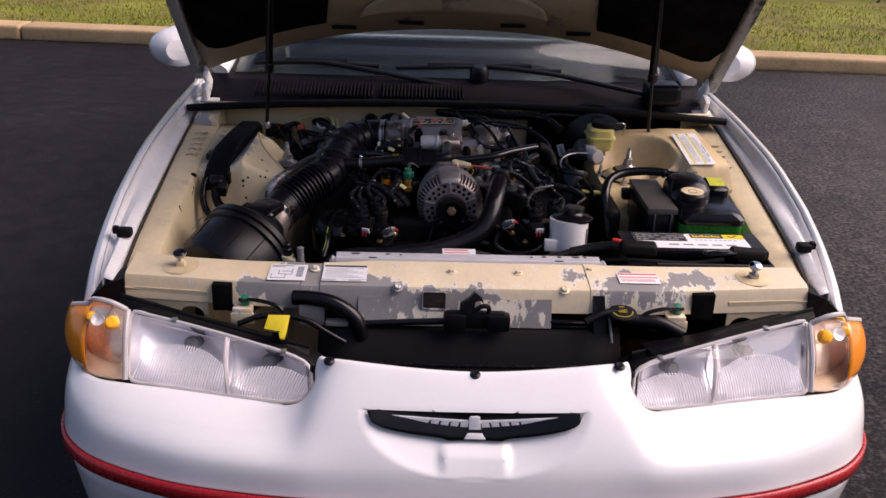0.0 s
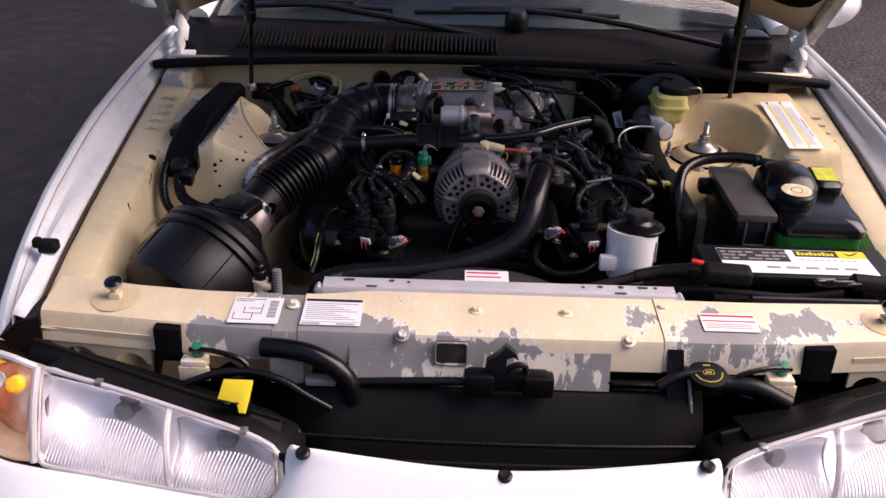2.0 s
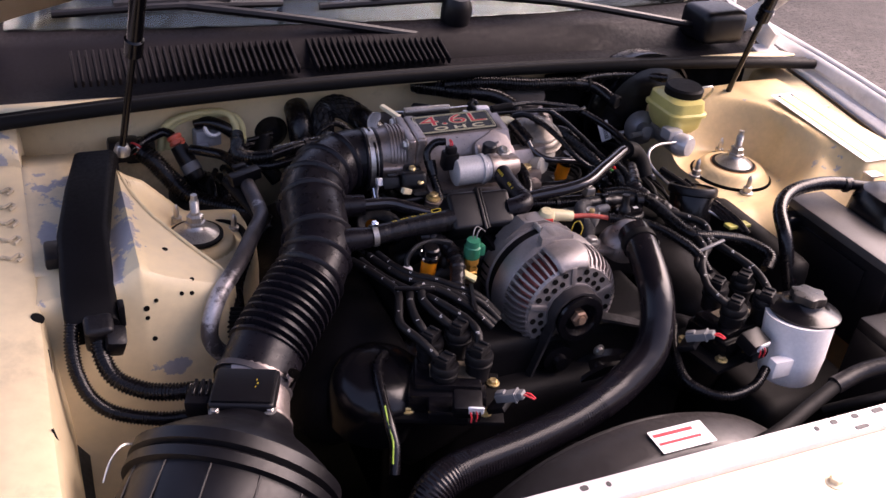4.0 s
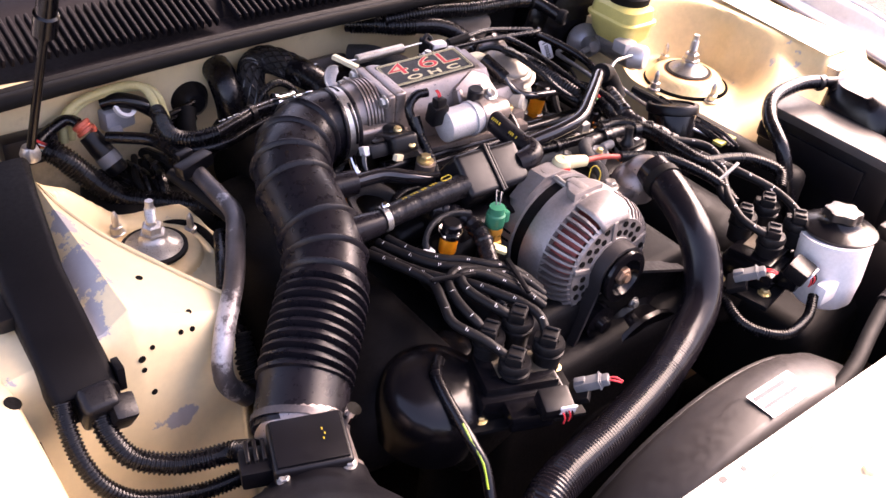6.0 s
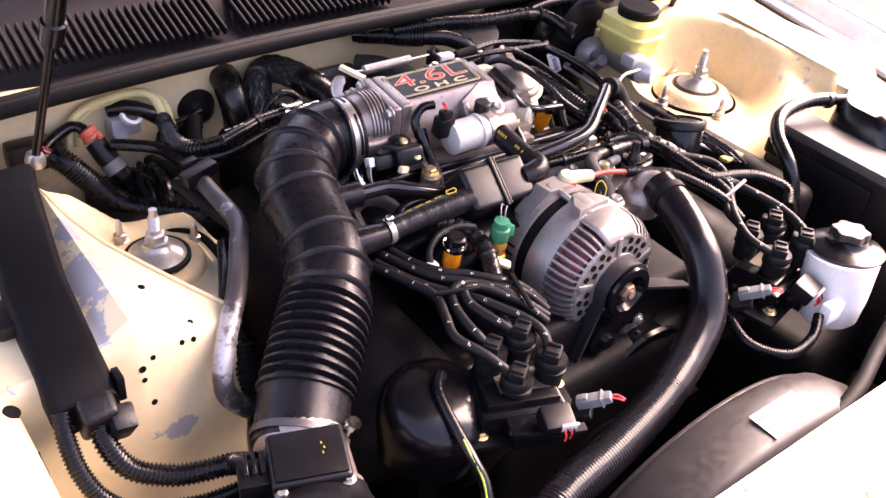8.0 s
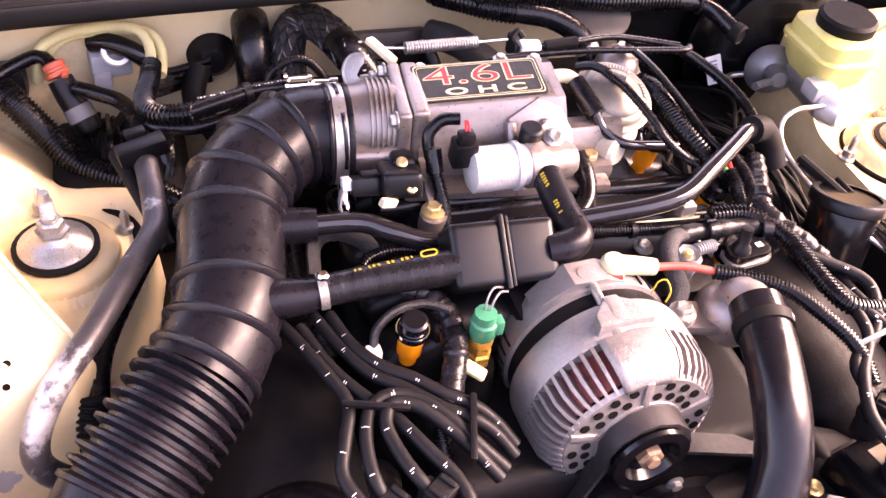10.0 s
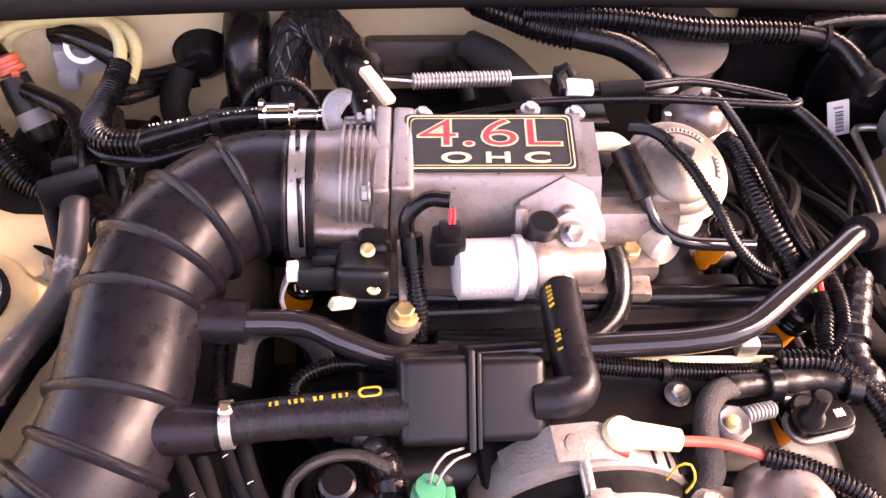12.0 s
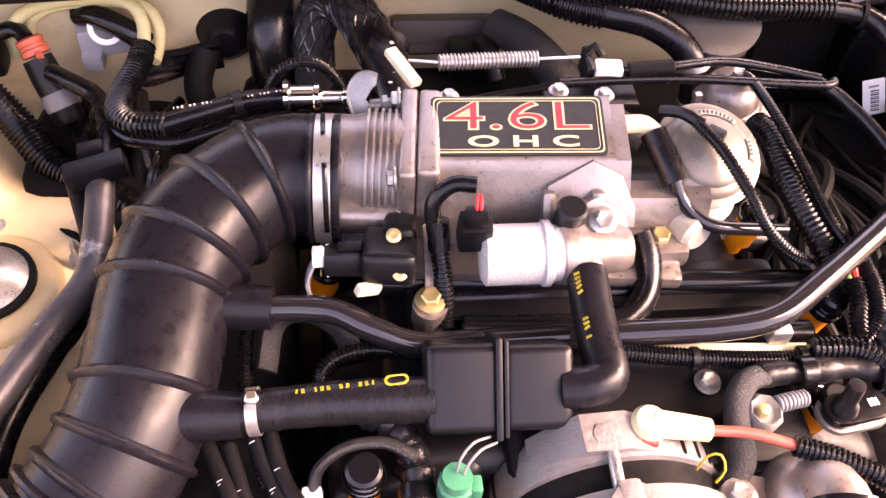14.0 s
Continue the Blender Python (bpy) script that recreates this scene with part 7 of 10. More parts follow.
part("yellow_loop", tube([(0.010, 2.384, 0.882), (0.016, 2.388, 0.893), (0.024, 2.387, 0.895), (0.027, 2.380, 0.887), (0.022, 2.376, 0.878)], 0.0009, 6), INKY, pc, "thin yellow wire loop")

# ---- cooling ----
rh = thing("radiator_hose", "thick glossy black radiator hose from the thermostat to the radiator", "hose", (0.0, 2.2, 0.70))
part("hose", tube([(0.100, 2.352, 0.884), (0.090, 2.305, 0.877), (0.077, 2.248, 0.853), (0.064, 2.212, 0.820), (0.038, 2.186, 0.790), (-0.012, 2.165, 0.768), (-0.06, 2.149, 0.757)], 0.0245, 28, 0.006), HOSEG, rh)
part("ribbed_length", tube([(-0.02, 2.162, 0.766), (-0.09, 2.140, 0.753), (-0.18, 2.120, 0.748), (-0.268, 2.105, 0.747), (-0.312, 2.092, 0.740), (-0.332, 2.080, 0.712), (-0.336, 2.065, 0.66)], 0.0243, 28, rib=0.0042, amp=0.0009), HOSEG, rh, "finely ribbed length of the hose")
part("hose_clip", lathe((0.096, 2.333, 0.8815), (-0.2, -0.95, -0.1), [(0.0248, 0), (0.0268, 0), (0.0268, 0.012), (0.0248, 0.012)], 26), RUBBERM, rh)
th = thing("thermostat_housing", "cast aluminium thermostat housing with two bolts", "thermostat housing", (0.09, 2.36, 0.83))
part("housing", merge(lathe((0.092, 2.372, 0.850), (0.0, -0.35, 0.9), [(0, 0), (0.033, 0), (0.031, 0.014), (0.024, 0.026), (0.012, 0.034), (0, 0.035)], 26), tube([(0.095, 2.375, 0.870), (0.098, 2.358, 0.882), (0.097, 2.335, 0.882)], 0.0205, 20), box((0.086, 2.362, 0.856), (0.105, 0.036, 0.012), 0.006, 2, (0, 0, -14))), CASTAL, th)
for x, y in ((0.040, 2.370), (0.131, 2.346)):
    part("housing_bolt", merge(lathe((x, y, 0.850), (0, 0, 1), [(0, 0), (0.014, 0), (0.013, 0.016), (0, 0.017)], 16), hexbolt((x, y, 0.866), (0, 0, 1), 0.0085)), ZINCW, th)
sh = solo("fan_shroud", sheet([[(-0.03 + 0.31 * math.sin(a) * k, y, 0.48 + (0.30 * k) * math.cos(a)) for a in np.linspace(-1.35, 1.35, 25)] for y, k in ((1.993, 1.04), (2.01, 1.06), (2.045, 1.055), (2.072, 1.03), (2.086, 0.98), (2.088, 0.92), (2.070, 0.90), (2.066, 0.80))]), SHROUD, "dark grey curved radiator fan shroud with a warning sticker", "fan shroud", thick=0.004)
part("shroud_rim", tube([(-0.03 + 0.303 * math.sin(a), 2.084, 0.48 + 0.294 * math.cos(a)) for a in np.linspace(-1.3, 1.3, 29)], 0.0055, 8, 0.02), SHROUD, sh, "rolled rim of the fan opening")
lab = thing("warning_sticker", "white fan warning sticker with red bars", "sticker", (-0.035, 2.03, 0.79))
SM = pose(-0.020, 2.024, 0.8006, 0, 0, 0) @ Matrix.Scale(1.06, 4)
part("sticker_sheet", prism(rrect(0.074, 0.036, 0.001, 2), 0.0004, SM), PAPER, lab, smooth=False)
part("red_bar", prism([(-0.034, 0.007), (0.020, 0.007), (0.020, 0.012), (-0.034, 0.012)], 0.0003, SM @ pose(0, 0, 0.0004)), INKR, lab, smooth=False)
part("red_bar", prism([(-0.034, -0.006), (0.024, -0.006), (0.024, -0.002), (-0.034, -0.002)], 0.0003, SM @ pose(0, 0, 0.0004)), INKR, lab, smooth=False)
rad = thing("radiator", "black radiator under a grey top bracket", "radiator", (0, 1.98, 0.30))
part("radiator_core", box((0, 1.975, 0.52), (0.66, 0.045, 0.44), 0.008), BLACKP, rad)
bar = part("top_bracket", merge(loft([[(x, y, z + 0.001 * (1 if x > 0 else 0)) for y, z in ((1.9565, 0.785), (1.9565, 0.8055), (1.958, 0.8075), (1.967, 0.808), (1.969, 0.8105), (1.986, 0.811), (1.989, 0.785))] for x in (-0.305, -0.29, 0.29, 0.305)]), box((-0.31, 1.966, 0.797), (0.02, 0.018, 0.014), 0.003, 2, (0, 35, 0)), box((0.31, 1.966, 0.799), (0.02, 0.018, 0.014), 0.003, 2, (0, -35, 0))), pm("grey_bracket_paint", (0.60, 0.58, 0.60), 0.45, metal=0.25, var=0.06, vscale=20, bump=0.04), rad, "light grey pressed bracket with slots")
SLOT = pm("shaded_slot", (0.05, 0.048, 0.05), 0.6, var=0.1, bump=0.0)
for x, y, w in ((-0.261, 1.978, 0.020), (-0.221, 1.9625, 0.020), (-0.187, 1.978, 0.010), (-0.157, 1.975, 0.006), (0.146, 1.975, 0.006), (0.176, 1.978, 0.010), (0.212, 1.979, 0.010), (0.210, 1.9625, 0.022), (0.250, 1.979, 0.018), (0.272, 1.979, 0.007)):
    z = (0.8112 if y > 1.97 else 0.8082) + (0.001 if x > 0 else 0)
    part("bracket_slot", prism(rrect(w, 0.0075 if y > 1.97 else 0.006, 0.003, 3), 0.0006, pose(x, y, z - 0.0003, 2, 0, 0)), SLOT, bar)

ps = thing("steering_fluid_reservoir", "white plastic steering fluid reservoir with a black cap", "fluid reservoir", (0.268, 2.15, 0.70))
PX = Vector((0.262, 2.150, 0.010))
PS = pose(0.266, 2.154, 0.868) @ Matrix.Scale(0.86, 4) @ pose(-0.264, -2.152, -0.868)
part("bottle", moved(merge(lathe(PX + Vector((-0.012, -0.02, 0.715)), (0.03, 0.12, 1), [(0, 0), (0.040, 0.0), (0.047, 0.008), (0.053, 0.05), (0.056, 0.118), (0, 0.118)], 36), box(PX + Vector((-0.062, -0.045, 0.765)), (0.04, 0.02, 0.035), 0.006, 2)), PS), WHITEP, ps, "milky white bottle")
part("bottle_lid", moved(lathe(PX + Vector((0.001, -0.003, 0.832)), (0.03, 0.06, 1), [(0, 0), (0.0565, 0.0), (0.058, 0.003), (0.058, 0.006), (0.055, 0.008), (0.040, 0.012), (0.030, 0.016), (0.026, 0.022), (0, 0.022)], 40), PS), BLACKG, ps, "black conical lid")
kn = [(0.027 * (1 + 0.10 * math.cos(6 * a)) * math.cos(a), 0.027 * (1 + 0.10 * math.cos(6 * a)) * math.sin(a)) for a in np.linspace(0, 2 * math.pi, 37)[:-1]]
part("bottle_cap", moved(prism(kn, 0.013, pose(0.266, 2.152, 0.864, -4, 2, 0), 0.003), PS), DUSTYB, ps, "dusty knobbed cap")
part("level_mark", moved(box(PX + Vector((0.040, -0.038, 0.79)), (0.004, 0.004, 0.05), 0.001, 1, (0, 0, 40)), PS), INKG, ps)

# ---- ignition ----
DUSTPLATE = pm("dusty_tan_plate", (0.10, 0.08, 0.055), 0.6, var=0.35, vscale=40, fine=0.2, bump=0.1)
LEADR = pm("matt_lead_rubber", (0.0070, 0.0065, 0.0075), 0.48, var=0.2, vscale=30, fine=0.1, bump=0.03, spec=0.22)
def coil(cx, cy, cz, turn, boots, plugs, label, side):
    c = thing("ignition_coil", label, "ignition coil", (cx, cy, cz - 0.04), group="ignition coil packs")
    M = pose(cx, cy, cz, 0, 0, turn)
    part("coil_body", moved(merge(box((0, 0.004, -0.014), (0.102, 0.076, 0.030), 0.006, 2), box((0, 0.006, 0.004), (0.088, 0.062, 0.016), 0.005, 2), box((0, -0.046, -0.012), (0.052, 0.030, 0.024), 0.005, 2)), M), BLACKG, c, "black moulded coil body")
    part("coil_bracket", moved(box((0, 0.004, -0.032), (0.15, 0.10, 0.008), 0.003), M), ENGINE, c)
    part("coil_label", moved(box((0.006, 0.008, 0.0125), (0.060, 0.034, 0.001), 0), M), DUSTPLATE, c, "dusty tan top plate")
    for x, y in ((-0.066, 0.03), (-0.050, -0.030), (0.066, 0.03), (0.050, -0.030)):
        part("coil_bolt", moved(hexbolt((x, y, -0.027), (0, 0, 1), 0.006), M), ZINC, c)
    for b in boots:
        part("spark_boot", merge(lathe((b[0], b[1], b[2] - 0.035), (0, 0, 1), [(0.0150, 0), (0.0160, 0.012), (0.0160, 0.022), (0.0185, 0.023), (0.0185, 0.027), (0.0162, 0.028), (0.0162, 0.031), (0.0185, 0.032), (0.0185, 0.037), (0.0168, 0.040), (0.0105, 0.040), (0.0100, 0.036), (0, 0.036)], 22), moved(merge(box((0, 0, 0.009), (0.025, 0.019, 0.013), 0.003, 2), box((0, 0.0125, 0.005), (0.014, 0.010, 0.010), 0.003, 2), box((-0.007, 0, 0.0165), (0.004, 0.015, 0.004), 0.001, 1), box((0.007, 0, 0.0165), (0.004, 0.015, 0.004), 0.001, 1)), pose(b[0], b[1], b[2], 0, 0, 35))), LEADR, c, "black spark plug boot")
    p = plugs
    part("coil_plug", merge(box(p, (0.036, 0.030, 0.022), 0.004, 2, (15, 0, turn))), BLACKP, c, "black coil plug")
    part("plug_face", box((p[0] + 0.004, p[1] - 0.017, p[2] + 0.002), (0.020, 0.003, 0.014), 0.001, 1, (15, 0, turn)), PAPER, c, "white plug face")
    for k, wm in ((-1, INKR), (0, RUBBER), (1, INKR), (2, RUBBER)):
        part("plug_wire", tube([(p[0] + 0.004 * k, p[1] - 0.018, p[2] + 0.002), (p[0] + 0.004 * k + 0.001, p[1] - 0.021, p[2] - 0.004), (p[0] + 0.0035 * k + 0.001, p[1] - 0.020, p[2] - 0.013)], 0.0011, 6), wm, c)
    return c
LB = [(-0.263, 2.257, 0.828), (-0.226, 2.252, 0.838), (-0.213, 2.211, 0.828), (-0.259, 2.215, 0.818)]
RB = [(0.186, 2.246, 0.838), (0.231, 2.243, 0.843), (0.233, 2.193, 0.843), (0.180, 2.195, 0.838)]
coil(-0.252, 2.218, 0.790, -20, LB, (-0.252, 2.155, 0.803), "black ignition coil pack with four plug leads", -1)
coil(0.196, 2.205, 0.800, 12, RB, (0.178, 2.142, 0.818), "black ignition coil pack beside the steering reservoir", 1)
def leads(name, runs, label):
    t = thing(name, label, "spark plug leads", runs[0][0])
    for r in runs:
        L = part("plug_lead", tube(r, 0.0058, 12, 0.006), LEADR, t, "black lead with white print")
        ln = spline(r, 0.004)
        marks = [lathe(ln[i] + (ln[i + 1] - ln[i]) * 0.55 * q, ln[i + 1] - ln[i], [(0.00600, 0), (0.00602, 0.0004), (0.00600, 0.0008)], 16) for i in range(6, len(ln) - 3, 9) for q in range(2 + i % 3)]
        for mk in marks:
            cut = [v for v in mk.verts if (v.co - min(ln, key=lambda q: (q - v.co).length)).dot(Vector((-0.3, -0.5, 0.8))) < 0.0052]
            bmesh.ops.delete(mk, geom=cut, context="VERTS")
        part("lead_print", merge(*marks), PAPER, L, smooth=False)["kind"] = "stuff"
    return t
lw = leads("spark_plug_leads", [
    [LB[3], (-0.278, 2.246, 0.836), (-0.295, 2.284, 0.842), (-0.288, 2.312, 0.847), (-0.278, 2.345, 0.850), (-0.286, 2.375, 0.850), (-0.302, 2.413, 0.850), (-0.318, 2.450, 0.848)],
    [LB[0], (-0.271, 2.272, 0.842), (-0.273, 2.291, 0.846), (-0.270, 2.316, 0.849), (-0.261, 2.338, 0.852), (-0.243, 2.346, 0.854), (-0.222, 2.340, 0.852), (-0.201, 2.320, 0.848), (-0.184, 2.297, 0.840), (-0.160, 2.275, 0.822)],
    [LB[1], (-0.240, 2.268, 0.848), (-0.250, 2.296, 0.851), (-0.253, 2.320, 0.854), (-0.243, 2.335, 0.856), (-0.224, 2.330, 0.854), (-0.205, 2.311, 0.848), (-0.187, 2.287, 0.840), (-0.168, 2.268, 0.822)],
    [LB[2], (-0.206, 2.236, 0.845), (-0.212, 2.262, 0.850), (-0.224, 2.284, 0.852), (-0.236, 2.309, 0.852), (-0.246, 2.331, 0.849), (-0.264, 2.356, 0.847), (-0.284, 2.391, 0.847), (-0.300, 2.440, 0.846)],
    [(-0.146, 2.290, 0.815), (-0.160, 2.305, 0.830), (-0.178, 2.316, 0.842), (-0.202, 2.331, 0.845), (-0.226, 2.355, 0.846), (-0.252, 2.378, 0.846), (-0.271, 2.414, 0.846), (-0.285, 2.450, 0.846)],
    [(-0.142, 2.300, 0.815), (-0.156, 2.316, 0.830), (-0.174, 2.329, 0.842), (-0.195, 2.341, 0.847), (-0.219, 2.363, 0.849), (-0.240, 2.379, 0.849), (-0.260, 2.408, 0.849), (-0.272, 2.448, 0.848)]], "bundle of black spark plug leads with white print")
part("lead_separator", box((-0.258, 2.334, 0.859), (0.056, 0.006, 0.005), 0.002, 2, (0, 0, -17)), BLACKP, lw)
part("lead_separator", box((-0.184, 2.302, 0.852), (0.006, 0.066, 0.005), 0.002, 2, (0, 0, -18)), BLACKP, lw)
rw = leads("spark_plug_leads", [
    [RB[0], (0.176, 2.262, 0.850), (0.174, 2.285, 0.862), (0.214, 2.312, 0.866), (0.236, 2.362, 0.875), (0.192, 2.405, 0.880)],
    [RB[1], (0.244, 2.246, 0.852), (0.247, 2.270, 0.860), (0.225, 2.315, 0.868), (0.212, 2.345, 0.870), (0.20, 2.42, 0.865)],
    [RB[2], (0.244, 2.205, 0.852), (0.252, 2.250, 0.858), (0.232, 2.300, 0.868), (0.22, 2.36, 0.868), (0.226, 2.43, 0.86)],
    [RB[3], (0.165, 2.205, 0.846), (0.160, 2.235, 0.852), (0.172, 2.270, 0.862), (0.202, 2.310, 0.868), (0.206, 2.36, 0.872)]], "bundle of black spark plug leads tied with a grey strap")
part("cable_tie", box((0.208, 2.302, 0.874), (0.055, 0.005, 0.004), 0.001, 1, (0, -8, 10)), GREYP, rw, "grey cable tie")
solo("wiring_loom", tube([(0.118, 2.470, 0.886), (0.158, 2.464, 0.886), (0.184, 2.430, 0.882), (0.190, 2.380, 0.878), (0.202, 2.342, 0.872), (0.250, 2.332, 0.866), (0.290, 2.318, 0.860), (0.312, 2.284, 0.852), (0.290, 2.262, 0.842)], 0.0095, 12, rib=0.0042, amp=0.0016), LOOM, "corrugated black loom looping over the coil", "wiring loom")
th1 = solo("taped_harness", tube([(0.074, 2.450, 0.885), (0.090, 2.452, 0.884), (0.120, 2.454, 0.882), (0.150, 2.455, 0.880), (0.178, 2.445, 0.880), (0.192, 2.42, 0.876), (0.20, 2.37, 0.866)], lambda t: 0.0088 + 0.0006 * math.sin(t * 31) + 0.0004 * math.sin(t * 73), 14, 0.004), TAPE, "black cloth-taped wiring harness", "wiring harness")
part("woven_sleeve", tube([(0.034, 2.380, 0.852), (0.048, 2.392, 0.870), (0.048, 2.415, 0.880), (0.053, 2.434, 0.886), (0.064, 2.446, 0.887), (0.080, 2.451, 0.885)], 0.0092, 14, 0.004, flat=0.8), BRAID, th1, "dark grey woven sleeve")
solo("wiring_loom", tube([(0.112, 2.235, 0.800), (0.088, 2.190, 0.785), (0.078, 2.140, 0.772), (0.110, 2.102, 0.768), (0.160, 2.102, 0.772), (0.192, 2.118, 0.785)], 0.0072, 10, rib=0.0036, amp=0.0013), LOOM, "corrugated black loom below the coil", "wiring loom")
def sensor_plug(c, label, turn):
    t = thing("sensor_connector", label, "connector", c)
    M = pose(*c, -32, 0, turn) @ Matrix.Scale(0.74, 4)
    part("plug_body", moved(merge(box((0, 0, 0), (0.020, 0.045, 0.016), 0.003, 2), box((0, 0.012, 0.009), (0.012, 0.018, 0.006), 0.002)), M), GREYP, t, "grey plug body")
    part("plug_head", moved(merge(box((0, -0.026, 0), (0.017, 0.014, 0.013), 0.003), box((0, -0.018, 0), (0.023, 0.003, 0.019), 0.001)), M), GREYP, t)
    part("plug_wire", moved(merge(tube([(-0.003, -0.034, 0), (-0.004, -0.042, -0.003), (0, -0.048, -0.012)], 0.0016, 6), tube([(0.003, -0.034, 0), (0.004, -0.042, -0.003), (0.002, -0.050, -0.012)], 0.0016, 6)), M), INKR, t, "red wires")
    part("plug_mount", moved(box((0, 0.02, -0.012), (0.05, 0.035, 0.012), 0.003), M), BLACKP, t)
sensor_plug((-0.192, 2.160, 0.796), "grey sensor plug with red wires on the engine front", 40)
sensor_plug((0.108, 2.175, 0.818), "grey sensor plug with red wires beside the coil", 35)

gs = thing("coolant_sensor", "green coolant sensor plug in a brass fitting", "sensor", (-0.149, 2.392, 0.83))
part("brass_hex", merge(lathe((-0.149, 2.389, 0.826), (0, -0.05, 1), [(0, 0), (0.0125, 0), (0.0125, 0.012), (0.010, 0.014), (0.010, 0.030), (0, 0.031)], 6), lathe((-0.149, 2.389, 0.848), (0, -0.05, 1), [(0.009, 0), (0.0115, 0.003), (0.0115, 0.012), (0, 0.012)], 16)), pm("orange_brass", (0.62, 0.30, 0.06), 0.35, metal=0.6, var=0.15, bump=0.02), gs, "brass fitting")
part("green_plug", merge(lathe((-0.149, 2.389, 0.858), (0, -0.05, 1), [(0.0105, 0), (0.0125, 0.003), (0.0125, 0.020), (0.0105, 0.022), (0.0100, 0.031), (0, 0.032)], 10), box((-0.136, 2.386, 0.872), (0.008, 0.012, 0.016), 0.002)), GREENP, gs, "green plastic plug")
part("sensor_wire", merge(tube([(-0.149, 2.390, 0.890), (-0.147, 2.394, 0.899), (-0.138, 2.404, 0.900), (-0.124, 2.414, 0.888)], 0.0010, 6), tube([(-0.145, 2.388, 0.890), (-0.142, 2.391, 0.898), (-0.133, 2.400, 0.898), (-0.120, 2.411, 0.885)], 0.0010, 6)), GREYP, gs, "thin white wires")
part("yellow_tab", merge(box((-0.164, 2.363, 0.846), (0.026, 0.012, 0.006), 0.003, 2, (10, 20, -35)), box((-0.169, 2.374, 0.852), (0.006, 0.020, 0.004), 0.001, 1, (20, 0, -20))), pm("pale_yellow_plastic", (0.75, 0.65, 0.32), 0.45, var=0.06, bump=0.02), gs, "pale yellow clip tab")
part("boss", lathe((-0.152, 2.385, 0.78), (0, 0, 1), [(0, 0), (0.022, 0), (0.018, 0.046), (0, 0.047)], 20), ENGINE, gs)
def injector(c, label, lean):
    t = thing("fuel_injector", label, "fuel injector", (c[0], c[1], c[2] - 0.05), group="fuel injectors")
    part("injector_body", lathe((c[0], c[1], c[2] - 0.05), (lean, -0.1, 1), [(0, 0), (0.008, 0), (0.008, 0.012), (0.0115, 0.014), (0.0115, 0.040), (0.009, 0.042), (0, 0.042)], 16), ORANGEP, t, "orange injector body")
    part("injector_cap", lathe((c[0] + lean * 0.04, c[1] - 0.004, c[2] - 0.012), (lean, -0.1, 1), [(0.012, 0), (0.0145, 0.002), (0.0145, 0.006), (0.0125, 0.008), (0.0125, 0.020), (0.010, 0.022), (0, 0.022)], 20), BLACKG, t, "black cap")
    part("cap_ring", lathe((c[0] + lean * 0.04, c[1] - 0.004, c[2] - 0.006), (lean, -0.1, 1), [(0.0142, 0), (0.0152, 0), (0.0152, 0.003), (0.0142, 0.003)], 20), CHROME, t)
injector((-0.208, 2.408, 0.868), "orange fuel injector with a black cap", 0.0)
for c in ((0.115, 2.606, 0.886), (0.150, 2.525, 0.872), (0.1215, 2.440, 0.868), (-0.235, 2.60, 0.85)):
    injector(c, "orange fuel injector half hidden by wiring", 0.15)
th2 = solo("taped_harness", tube([(-0.205, 2.448, 0.868), (-0.186, 2.438, 0.866), (-0.173, 2.412, 0.862), (-0.174, 2.382, 0.856), (-0.186, 2.352, 0.845), (-0.194, 2.338, 0.838)], crinkle, 13, 0.0022), SHINYTAPE, "shiny crinkled black taped wiring harness", "wiring harness")
part("loom_tail", tube([(-0.192, 2.342, 0.840), (-0.203, 2.320, 0.832), (-0.207, 2.296, 0.816), (-0.204, 2.275, 0.795)], 0.0092, 12, rib=0.0040, amp=0.0016), LOOM, th2, "corrugated loom below the tape")
solo("braided_wire", tube([(-0.172, 2.410, 0.873), (-0.193, 2.422, 0.873), (-0.219, 2.423, 0.868), (-0.238, 2.414, 0.856), (-0.242, 2.402, 0.842)], 0.0068, 10, 0.004, flat=0.6), BRAID, "grey woven sleeve to the injector", "wire sleeve")
solo("wire_plug", box((-0.243, 2.400, 0.842), (0.014, 0.012, 0.016), 0.003), WHITEP, "small white wire plug", "connector")
solo("wiring_loom", tube([(-0.236, 2.468, 0.850), (-0.234, 2.486, 0.862), (-0.221, 2.496, 0.866), (-0.197, 2.500, 0.866), (-0.160, 2.496, 0.862)], 0.0065, 10, rib=0.0034, amp=0.0013), LOOM, "thin corrugated loom with a red wire", "wiring loom")
solo("wiring_loom", tube([(-0.289, 2.556, 0.85), (-0.291, 2.50, 0.842), (-0.284, 2.45, 0.834), (-0.275, 2.42, 0.82)], 0.006, 8, rib=0.0034, amp=0.0012), LOOM, "thin corrugated loom beside the intake hose", "wiring loom")
solo("braided_wire", tube([(-0.275, 2.50, 0.845), (-0.268, 2.535, 0.856), (-0.247, 2.542, 0.860), (-0.222, 2.530, 0.855), (-0.212, 2.515, 0.845)], 0.009, 10, 0.005, flat=0.5), BRAID, "grey woven strap under the breather pipe", "wire sleeve")

